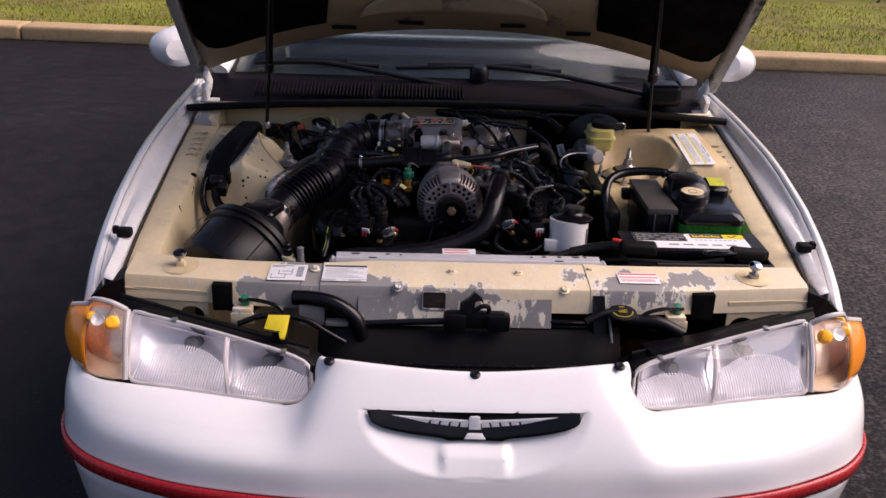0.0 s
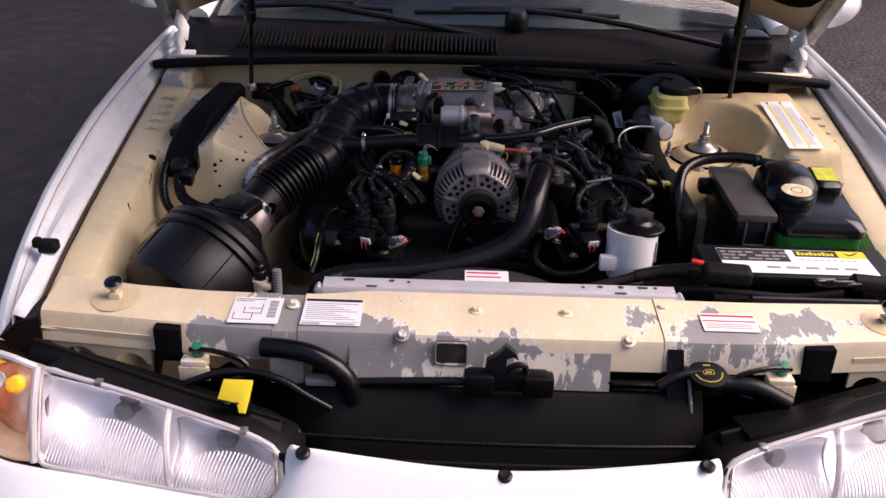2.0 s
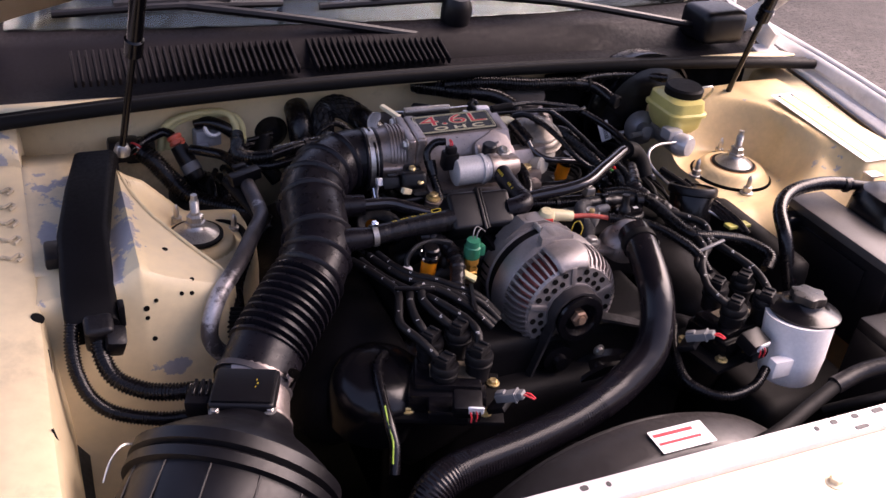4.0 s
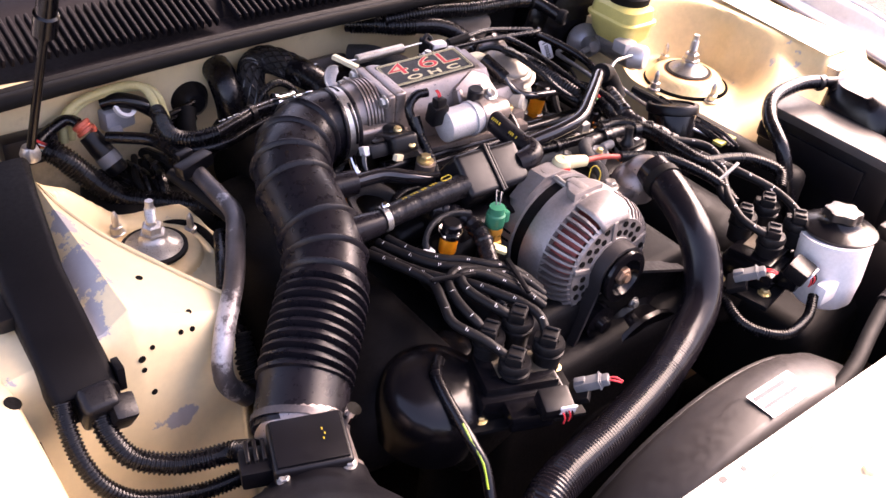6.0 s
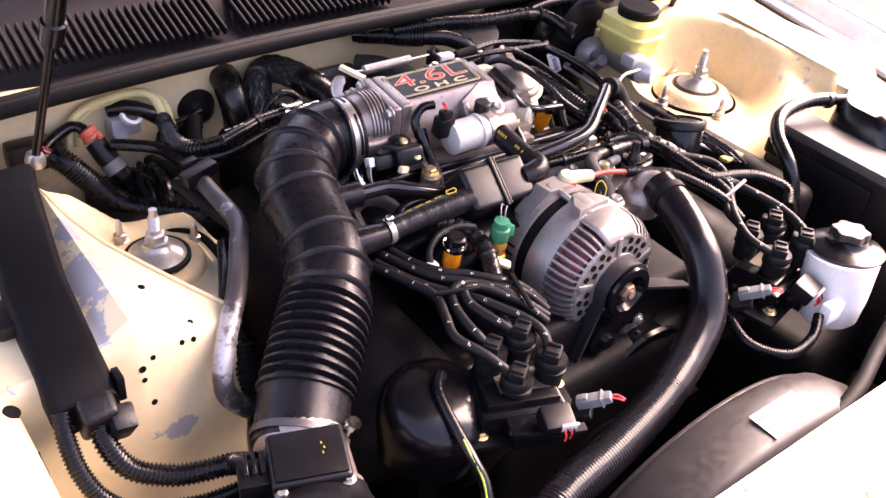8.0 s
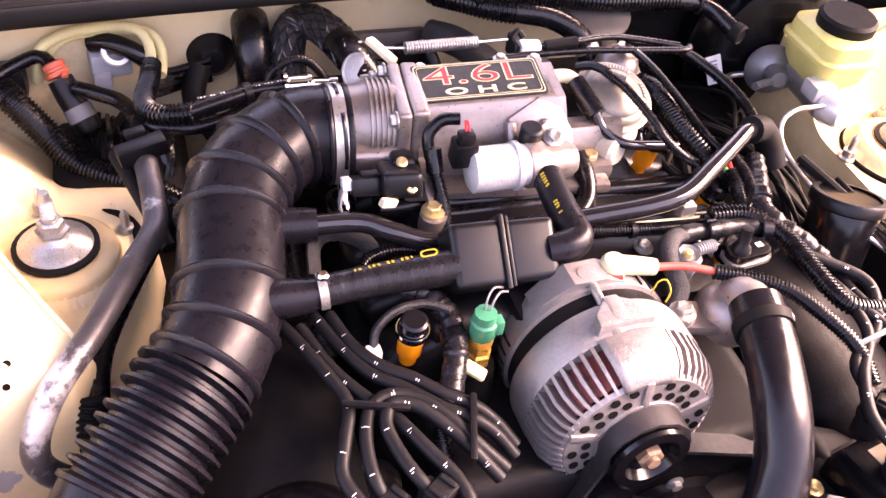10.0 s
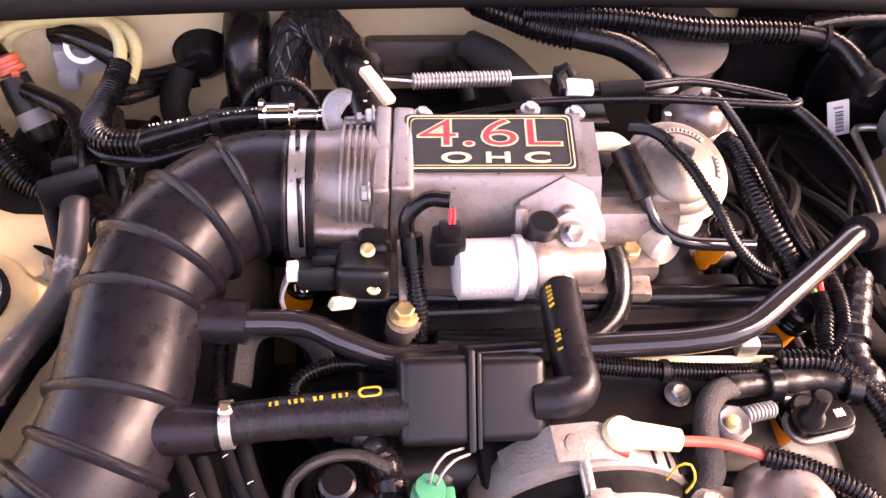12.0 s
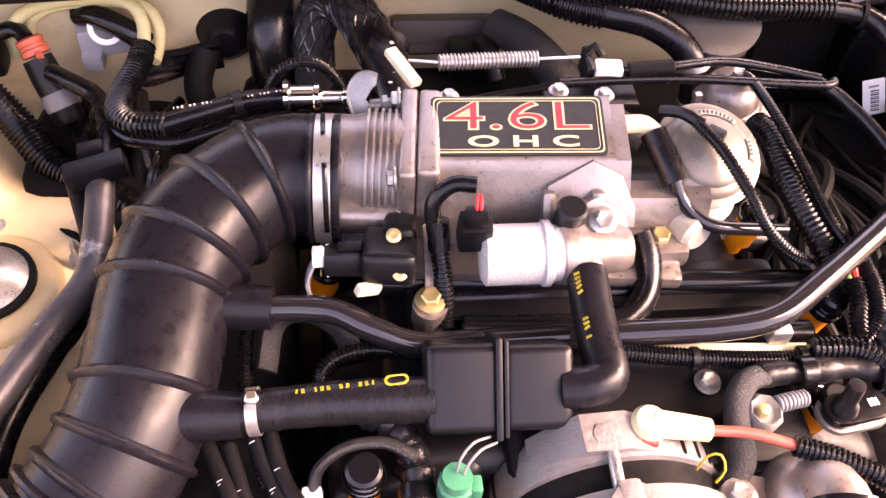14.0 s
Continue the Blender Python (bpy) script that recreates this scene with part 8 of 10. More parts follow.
# sensors and loose wires beside the thermostat
gp = thing("sensor_plug", "grey sensor plug with a corrugated lead beside the thermostat", "connector", (0.067, 2.422, 0.84))
part("plug_cup", lathe((0.067, 2.424, 0.862), (0.02, -0.12, 1), [(0, 0), (0.012, 0), (0.014, 0.008), (0.014, 0.024), (0.011, 0.028), (0.008, 0.024), (0, 0.024)], 8), GREYP, gp, "grey hexagonal plug")
part("plug_pin", lathe((0.066, 2.421, 0.885), (0.02, -0.12, 1), [(0, 0), (0.005, 0), (0.004, 0.007), (0, 0.008)], 10), ZINC, gp)
part("plug_lead", tube([(0.078, 2.426, 0.886), (0.088, 2.428, 0.886), (0.102, 2.431, 0.884)], 0.0065, 10, rib=0.003, amp=0.0011), GREYP, gp, "pale corrugated lead")
mp = thing("pressure_sensor", "oval black sensor with a pale rim bolted by the manifold", "sensor", (0.139, 2.426, 0.85))
MP = pose(0.139, 2.425, 0.868, 0, 0, 8)
part("sensor_base", prism(rrect(0.054, 0.030, 0.014, 5), 0.004, MP), ZINCW, mp, "pale metal base")
part("sensor_cover", prism(rrect(0.049, 0.025, 0.012, 5), 0.009, MP @ pose(0, 0, 0.003), 0.002), BLACKG, mp, "black sensor cover")
part("sensor_stem", lathe(MP @ Vector((-0.010, 0.0, 0.010)), (0, 0.1, 1), [(0.010, 0), (0.009, 0.006), (0.006, 0.010), (0.006, 0.028), (0, 0.029)], 16), BLACKP, mp)
part("sensor_print", merge(*[moved(box((0.010 + 0.0028 * k, 0.0, 0.0123), (0.0016, 0.006, 0.0004), 0), MP) for k in range(3)]), PAPER, mp, smooth=False)
lw2 = thing("sleeved_wires", "red and green wires entering a black corrugated sleeve", "wiring", (0.17, 2.52, 0.86))
part("red_wire", tube([(0.171, 2.546, 0.896), (0.1705, 2.534, 0.899), (0.171, 2.522, 0.893)], 0.0030, 8), REDP, lw2, "red wire")
part("green_wire", tube([(0.160, 2.538, 0.893), (0.164, 2.530, 0.8955), (0.169, 2.521, 0.891)], 0.0026, 8), pm("green_wire", (0.10, 0.40, 0.08), 0.4, bump=0.0), lw2, "green wire")
part("wire_sleeve", tube([(0.170, 2.524, 0.892), (0.170, 2.508, 0.889), (0.164, 2.490, 0.886), (0.161, 2.470, 0.880)], 0.0078, 10, rib=0.0036, amp=0.0013), LOOM, lw2, "corrugated sleeve")
solo("wiring_loom", tube([(0.150, 2.700, 0.89), (0.153, 2.672, 0.897), (0.150, 2.633, 0.898), (0.154, 2.593, 0.893), (0.164, 2.566, 0.885), (0.175, 2.54, 0.87)], 0.0118, 14, rib=0.0044, amp=0.0009), LOOM, "fat corrugated loom beside the diaphragm valve", "wiring loom")
th3 = solo("taped_harness", tube([(0.215, 2.545, 0.885), (0.196, 2.508, 0.888), (0.180, 2.474, 0.886), (0.186, 2.448, 0.882), (0.205, 2.425, 0.874), (0.225, 2.395, 0.86)], crinkle, 13, 0.0022), SHINYTAPE, "shiny black taped harness beside the manifold", "wiring harness")
for x in (0.03, 0.11):
    part("loom_clip", lathe((x, 2.4705 - 0.004 * (x > 0.1), 0.880), (1, -0.06, 0), [(0.0074, 0), (0.0086, 0), (0.0086, 0.005), (0.0074, 0.005)], 14), BLACKP, hr)
for hob, p, d in ((th1, (0.102, 2.451, 0.8835), (1, 0.05, -0.05)), (th1, (0.164, 2.448, 0.880), (1, -0.3, 0)), (th2, (-0.1735, 2.397, 0.859), (0, -1, -0.15)), (th3, (0.188, 2.491, 0.887), (-0.45, -1, -0.05))):
    part("tape_band", lathe(p, d, [(0.0112, 0), (0.0126, 0.001), (0.0126, 0.011), (0.0112, 0.012)], 16), RUBBER, hob, "glossy tape band")

# ---- battery corner ----
bat = thing("battery", "black car battery with a white and yellow label", "battery", (0.55, 2.07, 0.60))
part("case", box((0.550, 2.062, 0.70), (0.35, 0.170, 0.20), 0.008, 2), BLACKP, bat, "black battery case")
part("lid", merge(box((0.550, 2.085, 0.806), (0.345, 0.122, 0.024), 0.005, 2), box((0.550, 2.010, 0.794), (0.345, 0.05, 0.012), 0.004, 2)), BLACKP, bat, "black battery lid")
BL = pose(0.548, 2.082, 0.8185, 0, 0, 0)
lb = part("battery_label", prism(rrect(0.275, 0.092, 0.002, 2), 0.0008, BL), PAPER, bat, "white battery label", smooth=False)
def bars_on(parent, m, rects, mat, name="print", lift=0.0008, label=""):
    return part(name, merge(*[prism([(x, y), (x + w, y), (x + w, y + h), (x, y + h)], 0.0004, m @ pose(0, 0, lift)) for x, y, w, h in rects]), mat, parent, label, smooth=False)
bars_on(lb, BL, [(-0.137, -0.002, 0.128, 0.046)], INK, "black_panel")
bars_on(lb, BL, [(-0.132 + 0.0155 * k, 0.028 - 0.0125 * j, 0.010 + 0.004 * ((k * 3 + j) % 2), 0.006) for k in range(8) for j in range(3) if (k + j) % 5 != 4], INKG, "print", 0.0013)
bars_on(lb, BL, [(0.005, 0.020, 0.132, 0.024)], INK, "black_panel")
bars_on(lb, BL, [(0.085, 0.018, 0.052, 0.026)], YELLOWP, "yellow_panel", 0.0013)
bars_on(lb, BL, [(0.010 + 0.0078 * k, 0.025, 0.0058, 0.009 if k % 3 else 0.013) for k in range(9)], YELLOWP, "yellow_name_shape", 0.0013, "yellow maker's mark drawn as plain shapes")
part("tick_mark", merge(box((0.548 + 0.104, 2.082 + 0.030, 0.8205), (0.012, 0.003, 0.0006), 0, 1, (0, 0, -40)), box((0.548 + 0.116, 2.082 + 0.033, 0.8205), (0.020, 0.003, 0.0006), 0, 1, (0, 0, 35))), INK, lb, smooth=False)
bars_on(lb, BL, [(-0.06 + 0.035 * k, -0.028, 0.024, 0.008) for k in range(5)], INKG)
bars_on(lb, BL, [(0.01 + 0.012 * k, 0.006, 0.008, 0.003) for k in range(9)], INKG)
part("terminal_cover", merge(box((0.405, 2.020, 0.822), (0.085, 0.042, 0.030), 0.010, 3, (0, 0, -6)), box((0.355, 2.035, 0.818), (0.03, 0.024, 0.018), 0.006, 2, (0, 0, -20))), RUBBERM, bat, "black rubber terminal cover")
part("red_terminal_tab", box((0.358, 2.046, 0.830), (0.022, 0.014, 0.008), 0.003, 2, (0, 0, -25)), REDP, bat, "red terminal tab")
part("ground_terminal", merge(rod((0.62, 2.005, 0.822), (0.70, 2.000, 0.818), 0.017), box((0.66, 2.003, 0.808), (0.05, 0.03, 0.02), 0.005)), RUBBERM, bat, "black clamp sleeve")
part("hold_down", merge(rod((0.44, 1.975, 0.800), (0.66, 1.975, 0.800), 0.006), box((0.55, 1.972, 0.79), (0.24, 0.02, 0.02), 0.004)), BLACKP, bat)
part("ground_wire", merge(*[tube([(0.63, 1.998 - 0.004 * k, 0.826), (0.585 - 0.01 * k, 1.985, 0.832 - 0.004 * k), (0.555, 1.995, 0.824), (0.57 + 0.01 * k, 2.012, 0.822), (0.60, 2.0, 0.815)], 0.0036, 8) for k in range(3)]), RUBBER, bat, "looped black ground wires")
bc = thing("battery_cable", "black positive battery cable running behind the radiator bracket", "cable", (0.2, 2.0, 0.78))
part("cable", tube([(0.362, 2.036, 0.820), (0.315, 2.052, 0.810), (0.265, 2.052, 0.798), (0.200, 2.035, 0.786), (0.12, 2.010, 0.778), (0.04, 1.998, 0.77)], 0.010, 12, 0.008), RUBBERM, bc)
part("cable_wrap", tube([(0.35, 2.042, 0.818), (0.30, 2.053, 0.806), (0.25, 2.050, 0.795)], 0.0125, 12, 0.008), TAPE, bc)
solo("ground_cable", tube([(0.60, 1.985, 0.812), (0.52, 1.985, 0.800), (0.43, 1.992, 0.80), (0.36, 2.01, 0.795), (0.30, 2.03, 0.775), (0.26, 2.06, 0.74)], 0.007, 10, 0.008), RUBBERM, "thin black ground cable", "cable")

tk = thing("coolant_tank", "black topped coolant expansion tank with a green lower half", "coolant tank", (0.62, 2.27, 0.70))
def rr_ring(cx, cy, w, h, r, z):
    return [(cx + x, cy + y, z) for x, y in rrect(w, h, r, 5)]
part("green_bottom", loft([rr_ring(0.622, 2.262, 0.145, 0.19, 0.02, 0.70), rr_ring(0.622, 2.262, 0.155, 0.20, 0.02, 0.72), rr_ring(0.622, 2.262, 0.160, 0.205, 0.02, 0.836)]), TANKG, tk, "translucent green lower tank")
part("tank_top", merge(loft([rr_ring(0.622, 2.262, 0.166, 0.212, 0.022, 0.832), rr_ring(0.622, 2.262, 0.168, 0.214, 0.022, 0.846), rr_ring(0.622, 2.262, 0.150, 0.196, 0.03, 0.860), rr_ring(0.622, 2.262, 0.10, 0.15, 0.03, 0.864)]), loft([rr_ring(0.590, 2.315, 0.11, 0.13, 0.03, 0.85), rr_ring(0.590, 2.317, 0.105, 0.125, 0.035, 0.885), rr_ring(0.590, 2.322, 0.085, 0.10, 0.035, 0.902), rr_ring(0.590, 2.324, 0.05, 0.06, 0.02, 0.906)]), loft([rr_ring(0.668, 2.335, 0.065, 0.10, 0.02, 0.85), rr_ring(0.668, 2.335, 0.062, 0.095, 0.02, 0.880), rr_ring(0.668, 2.338, 0.05, 0.08, 0.02, 0.888)])), BLACKG, tk, "black moulded tank top")
part("filler_neck", lathe((0.582, 2.235, 0.850), (0, 0, 1), [(0.046, 0), (0.046, 0.006), (0.038, 0.008), (0.036, 0.024), (0, 0.024)], 30), BLACKP, tk)
cap = part("filler_cap", lathe((0.582, 2.235, 0.872), (0, -0.03, 1), [(0, 0), (0.033, 0), (0.035, 0.004), (0.035, 0.018), (0.031, 0.023), (0, 0.0235)], 32), BLACKP, tk, "black screw cap with gold lettering ring")
part("cap_face", lathe((0.582, 2.2345, 0.8952), (0, -0.03, 1), [(0.012, 0), (0.029, 0), (0.029, 0.0008), (0.012, 0.0008)], 30), pm("cream_cap_print", (0.62, 0.50, 0.32), 0.5, var=0.4, vscale=90, fine=0.3, bump=0.0), cap)
part("cap_centre", lathe((0.582, 2.2345, 0.895), (0, -0.03, 1), [(0, 0.0016), (0.010, 0.001), (0.010, 0)], 20), GOLD, cap)
part("yellow_tank_label", box((0.672, 2.335, 0.8895), (0.042, 0.058, 0.001), 0, 1, (4, 0, -4)), pm("olive_label", (0.50, 0.50, 0.04), 0.5, var=0.3, vscale=80, bump=0.0), tk, "yellow-green warning label", smooth=False)
part("hose_nipple", merge(rod((0.555, 2.385, 0.893), (0.60, 2.365, 0.892), 0.009), lathe((0.55, 2.386, 0.893), (-1, 0.2, 0), [(0.011, 0), (0.013, 0.002), (0.013, 0.008), (0.010, 0.01)], 14)), BLACKP, tk)
part("tank_bracket", merge(box((0.625, 2.405, 0.895), (0.028, 0.022, 0.004), 0.001), box((0.617, 2.405, 0.885), (0.004, 0.022, 0.02), 0.001)), STEEL, tk, "bright steel tab")
solo("overflow_hose", tube([(0.556, 2.386, 0.894), (0.505, 2.400, 0.894), (0.440, 2.398, 0.888), (0.396, 2.370, 0.876), (0.378, 2.325, 0.850), (0.380, 2.30, 0.80), (0.39, 2.28, 0.74)], 0.0115, 14, 0.006), RUBBER, "curved black overflow hose", "hose")
fb = thing("relay_box", "long black box with a ribbed lid beside the coolant tank", "relay box", (0.488, 2.30, 0.70))
part("box_body", box((0.497, 2.300, 0.775), (0.070, 0.236, 0.15), 0.006, 2), BLACKP, fb)
part("box_lid", merge(box((0.498, 2.300, 0.857), (0.076, 0.242, 0.016), 0.003, 2), box((0.478, 2.178, 0.825), (0.004, 0.006, 0.05), 0.001, 1), box((0.520, 2.178, 0.825), (0.004, 0.006, 0.05), 0.001, 1), box((0.499, 2.178, 0.801), (0.046, 0.006, 0.004), 0.001, 1)), pm("dusty_lid_plastic", (0.060, 0.055, 0.054), 0.42, var=0.2, vscale=10, fine=0.08, bump=0.03, rvar=0.06, spec=0.5), fb, "dusty dark grey lid")
part("side_panel", box((0.459, 2.30, 0.805), (0.008, 0.15, 0.06), 0.003), BLACKP, fb)
part("box_foot", box((0.452, 2.395, 0.83), (0.03, 0.03, 0.03), 0.008, 3), BLACKP, fb)

# ---- tower stickers ----
st = thing("tower_sticker", "white instruction sticker with yellow bands on the tower", "sticker", (0.66, 2.56, 0.90))
TS = pose(0.668, 2.565, 0.9135, 2, -3, -3)
part("sticker_sheet", prism(rrect(0.072, 0.28, 0.002, 2), 0.001, TS), PAPER, st, smooth=False)
bars_on(st, TS, [(-0.024, -0.135, 0.005, 0.26), (0.006, -0.135, 0.005, 0.26)], pm("yellow_band", (0.72, 0.66, 0.12), 0.5, bump=0.0), "yellow_band", 0.001)
bars_on(st, TS, [(-0.024, 0.126, 0.005, 0.008), (0.006, 0.126, 0.005, 0.008), (0.030, -0.075, 0.002, 0.03), (0.030, -0.03, 0.002, 0.06)], INK, "print", 0.0012)
bars_on(st, TS, [(-0.017 + 0.004 * k, -0.12 + 0.01 * (k % 2), 0.0008, 0.23) for k in range(5)] + [(0.013 + 0.004 * k, -0.12, 0.0008, 0.22) for k in range(4)], INKG, "print", 0.001)
solo("yellow_tag", merge(box((0.356, 2.411, 0.827), (0.052, 0.016, 0.006), 0.002, 2, (0, 6, 8))), pm("olive_yellow_plastic", (0.42, 0.40, 0.10), 0.45, var=0.2, vscale=60, bump=0.02), "olive yellow line clip on the brake pipes", "clip")

# ---- brakes ----
mc = thing("brake_reservoir", "yellowed brake fluid reservoir with a black cap", "fluid reservoir", (0.43, 2.72, 0.86))
part("reservoir_body", merge(loft([rr_ring(0.428, 2.722, 0.058, 0.070, 0.015, 0.862), rr_ring(0.428, 2.722, 0.070, 0.094, 0.02, 0.875), rr_ring(0.428, 2.724, 0.076, 0.102, 0.02, 0.898), rr_ring(0.428, 2.724, 0.084, 0.110, 0.02, 0.900), rr_ring(0.428, 2.724, 0.084, 0.110, 0.02, 0.905), rr_ring(0.428, 2.724, 0.076, 0.102, 0.02, 0.908), rr_ring(0.428, 2.724, 0.072, 0.098, 0.02, 0.926), rr_ring(0.428, 2.724, 0.058, 0.08, 0.02, 0.931)])), RESERV, mc, "yellowed plastic tank")
part("reservoir_cap", lathe((0.436, 2.722, 0.926), (0, -0.03, 1), [(0.030, 0), (0.036, 0.003), (0.037, 0.018), (0.033, 0.022), (0.0, 0.022)], 26), RUBBERM, mc, "black ribbed cap")
part("cap_wire", tube([(0.470, 2.715, 0.942), (0.492, 2.712, 0.944), (0.502, 2.720, 0.930), (0.498, 2.74, 0.90)], 0.0022, 6), STEEL, mc)
cyl = thing("master_cylinder", "grey cast brake master cylinder with steel pipes", "brake cylinder", (0.41, 2.68, 0.82))
part("cylinder", merge(rod((0.420, 2.78, 0.848), (0.413, 2.655, 0.848), 0.021), box((0.42, 2.72, 0.855), (0.05, 0.06, 0.02), 0.006, 2)), ZINCW, cyl)
part("pressure_valve", merge(lathe((0.400, 2.668, 0.857), (0.35, -0.9, 0.05), [(0, 0), (0.018, 0), (0.0215, 0.004), (0.0215, 0.026), (0.018, 0.032), (0.010, 0.033), (0, 0.033)], 24), box((0.393, 2.676, 0.872), (0.03, 0.03, 0.022), 0.004)), pm("bare_aluminium", (0.62, 0.60, 0.60), 0.38, metal=0.45, var=0.1, vscale=40, bump=0.03), cyl, "bright pressure valve")
part("actuator", merge(lathe((0.392, 2.776, 0.842), (-0.3, -0.9, 0.2), [(0, 0), (0.03, 0), (0.034, 0.01), (0.030, 0.018), (0.014, 0.026), (0.010, 0.05), (0, 0.05)], 24), lathe((0.408, 2.752, 0.842), (-0.7, -0.3, 0.1), [(0, 0), (0.015, 0), (0.015, 0.03), (0.005, 0.034), (0.005, 0.08), (0, 0.08)], 18)), pm("grey_cast_zinc", (0.24, 0.24, 0.25), 0.4, metal=0.6, var=0.2, vscale=40, bump=0.1), cyl, "grey metal actuator")
part("brake_pipe", tube([(0.400, 2.652, 0.864), (0.372, 2.650, 0.866), (0.345, 2.648, 0.866), (0.316, 2.632, 0.863), (0.296, 2.598, 0.858), (0.290, 2.550, 0.854), (0.300, 2.490, 0.846), (0.340, 2.430, 0.830)], 0.0031, 10, 0.006), STEEL, cyl, "bent steel brake pipe")
part("brake_pipe", tube([(0.375, 2.775, 0.834), (0.341, 2.782, 0.828), (0.336, 2.765, 0.826), (0.330, 2.70, 0.826), (0.315, 2.60, 0.825)], 0.004, 10, 0.006), STEEL, cyl)
for k in range(4):
    part("sleeved_line", tube([(0.296 + 0.010 * k, 2.560 - 0.01 * k, 0.856), (0.312 + 0.009 * k, 2.505 - 0.012 * k, 0.848), (0.330 + 0.008 * k, 2.450 - 0.012 * k, 0.838), (0.350 + 0.004 * k, 2.405 - 0.006 * k, 0.824)], 0.0036, 8), (DARKPIPE, RUBBER, DARKPIPE, RUBBER)[k], cyl)
part("line_sleeve", tube([(0.298, 2.566, 0.862), (0.318, 2.510, 0.853), (0.338, 2.452, 0.842)], 0.0058, 8), RUBBERM, cyl)
bo = thing("brake_booster", "black brake booster drum on the firewall", "brake booster", (0.43, 2.86, 0.75))
part("drum", lathe((0.430, 2.895, 0.842), (0, -1, 0), [(0, 0), (0.118, 0), (0.122, 0.01), (0.122, 0.05), (0.112, 0.06), (0.108, 0.085), (0.06, 0.105), (0.03, 0.11), (0, 0.11)], 40), BLACKG, bo, "black pressed drum")
part("drum_rim", lathe((0.430, 2.847, 0.842), (0, -1, 0), [(0.121, 0), (0.126, 0.001), (0.126, 0.006), (0.121, 0.007)], 40), BLACKG, bo, "folded drum rim")
tg = thing("part_tag", "white paper tag with a bar code on the booster", "tag", (0.326, 2.79, 0.82))
TG = pose(0.3265, 2.7975, 0.829, 78, -20, -8) @ Matrix.Scale(0.82, 4)
part("tag_sheet", prism(rrect(0.026, 0.050, 0.001, 1), 0.001, TG), PAPER, tg, smooth=False)
bars_on(tg, TG, [(-0.004, -0.020 + 0.0028 * k, 0.010, 0.0012 if k % 2 else 0.0018) for k in range(11)], INK, "print", 0.001)
bars_on(tg, TG, [(-0.006, 0.014, 0.012, 0.003)], INKG, "print", 0.001)
cc = thing("vacuum_canister", "black plastic tube beside the brake lines", "canister", (0.29, 2.45, 0.73))
part("canister", lathe((0.316, 2.494, 0.862), (-0.16, -0.30, -1), [(0, 0.001), (0.035, 0.0), (0.038, 0.004), (0.037, 0.05), (0.035, 0.13), (0, 0.13)], 34), BLACKG, cc)
part("canister_band", lathe((0.3165, 2.4948, 0.864), (-0.16, -0.30, -1), [(0.034, 0), (0.040, 0.0), (0.042, 0.003), (0.042, 0.013), (0.0375, 0.016)], 34), BLACKP, cc, "raised rim of the canister")

# ---- firewall hoses and cables ----
vd = thing("vacuum_regulator", "grey domed vacuum regulator on a bracket", "vacuum regulator", (0.135, 2.75, 0.86))
part("lower_dome", lathe((0.136, 2.738, 0.870), (0, -0.1, 1), [(0, 0), (0.02, 0), (0.030, 0.010), (0.032, 0.014), (0.030, 0.018), (0.027, 0.020), (0.024, 0.032), (0.018, 0.040), (0.007, 0.043), (0.006, 0.052), (0, 0.052)], 30), CASTAL, vd, "domed metal regulator")
part("bracket", merge(box((0.14, 2.735, 0.866), (0.085, 0.05, 0.006), 0.002), box((0.105, 2.733, 0.882), (0.007, 0.007, 0.03), 0.002)), STEEL, vd)
part("upper_can", merge(lathe((0.135, 2.815, 0.905), (0, -0.3, 1), [(0, 0), (0.038, 0), (0.042, 0.003), (0.042, 0.014), (0.044, 0.015), (0.044, 0.019), (0.036, 0.021), (0.02, 0.022), (0, 0.022)], 34), box((0.137, 2.780, 0.900), (0.018, 0.024, 0.018), 0.005)), pm("dusty_grey_can", (0.11, 0.10, 0.095), 0.5, metal=0.4, var=0.2, bump=0.1), vd, "dusty grey can")
part("loom", tube([(0.140, 2.735, 0.918), (0.144, 2.710, 0.922), (0.151, 2.672, 0.920), (0.160, 2.623, 0.911), (0.168, 2.580, 0.901), (0.178, 2.558, 0.893)], 0.0048, 10, rib=0.003, amp=0.0009), LOOM, vd, "corrugated vacuum line")
hh = solo("heater_hose", tube([(-0.06, 2.872, 0.925), (-0.029, 2.840, 0.930), (0.0, 2.818, 0.930), (0.035, 2.806, 0.929), (0.071, 2.796, 0.924), (0.100, 2.780, 0.910), (0.112, 2.764, 0.888), (0.112, 2.752, 0.855)], 0.0135, 16, 0.006), RUBBER, "black heater hose with a corrugated sleeve", "hose")
solo("hose_sleeve", tube([(-0.055, 2.866, 0.926), (-0.029, 2.840, 0.930), (0.0, 2.818, 0.930), (0.030, 2.807, 0.929)], 0.0155, 14, rib=0.005, amp=0.002), LOOM, "corrugated sleeve on the heater hose", "hose sleeve")
wl = thing("cowl_harness", "thick black wiring harness along the firewall", "wiring harness", (0.15, 2.80, 0.93))
part("sleeve", tube([(-0.02, 2.826, 0.940), (0.032, 2.814, 0.945), (0.075, 2.810, 0.944), (0.137, 2.800, 0.940), (0.200, 2.802, 0.936), (0.240, 2.803, 0.934)], 0.0125, 14, rib=0.005, amp=0.002), LOOM, wl, "corrugated loom")
part("tail", tube([(0.236, 2.803, 0.934), (0.267, 2.800, 0.930), (0.288, 2.787, 0.924), (0.300, 2.768, 0.916), (0.306, 2.756, 0.910)], 0.0105, 14, 0.006), RUBBER, wl)
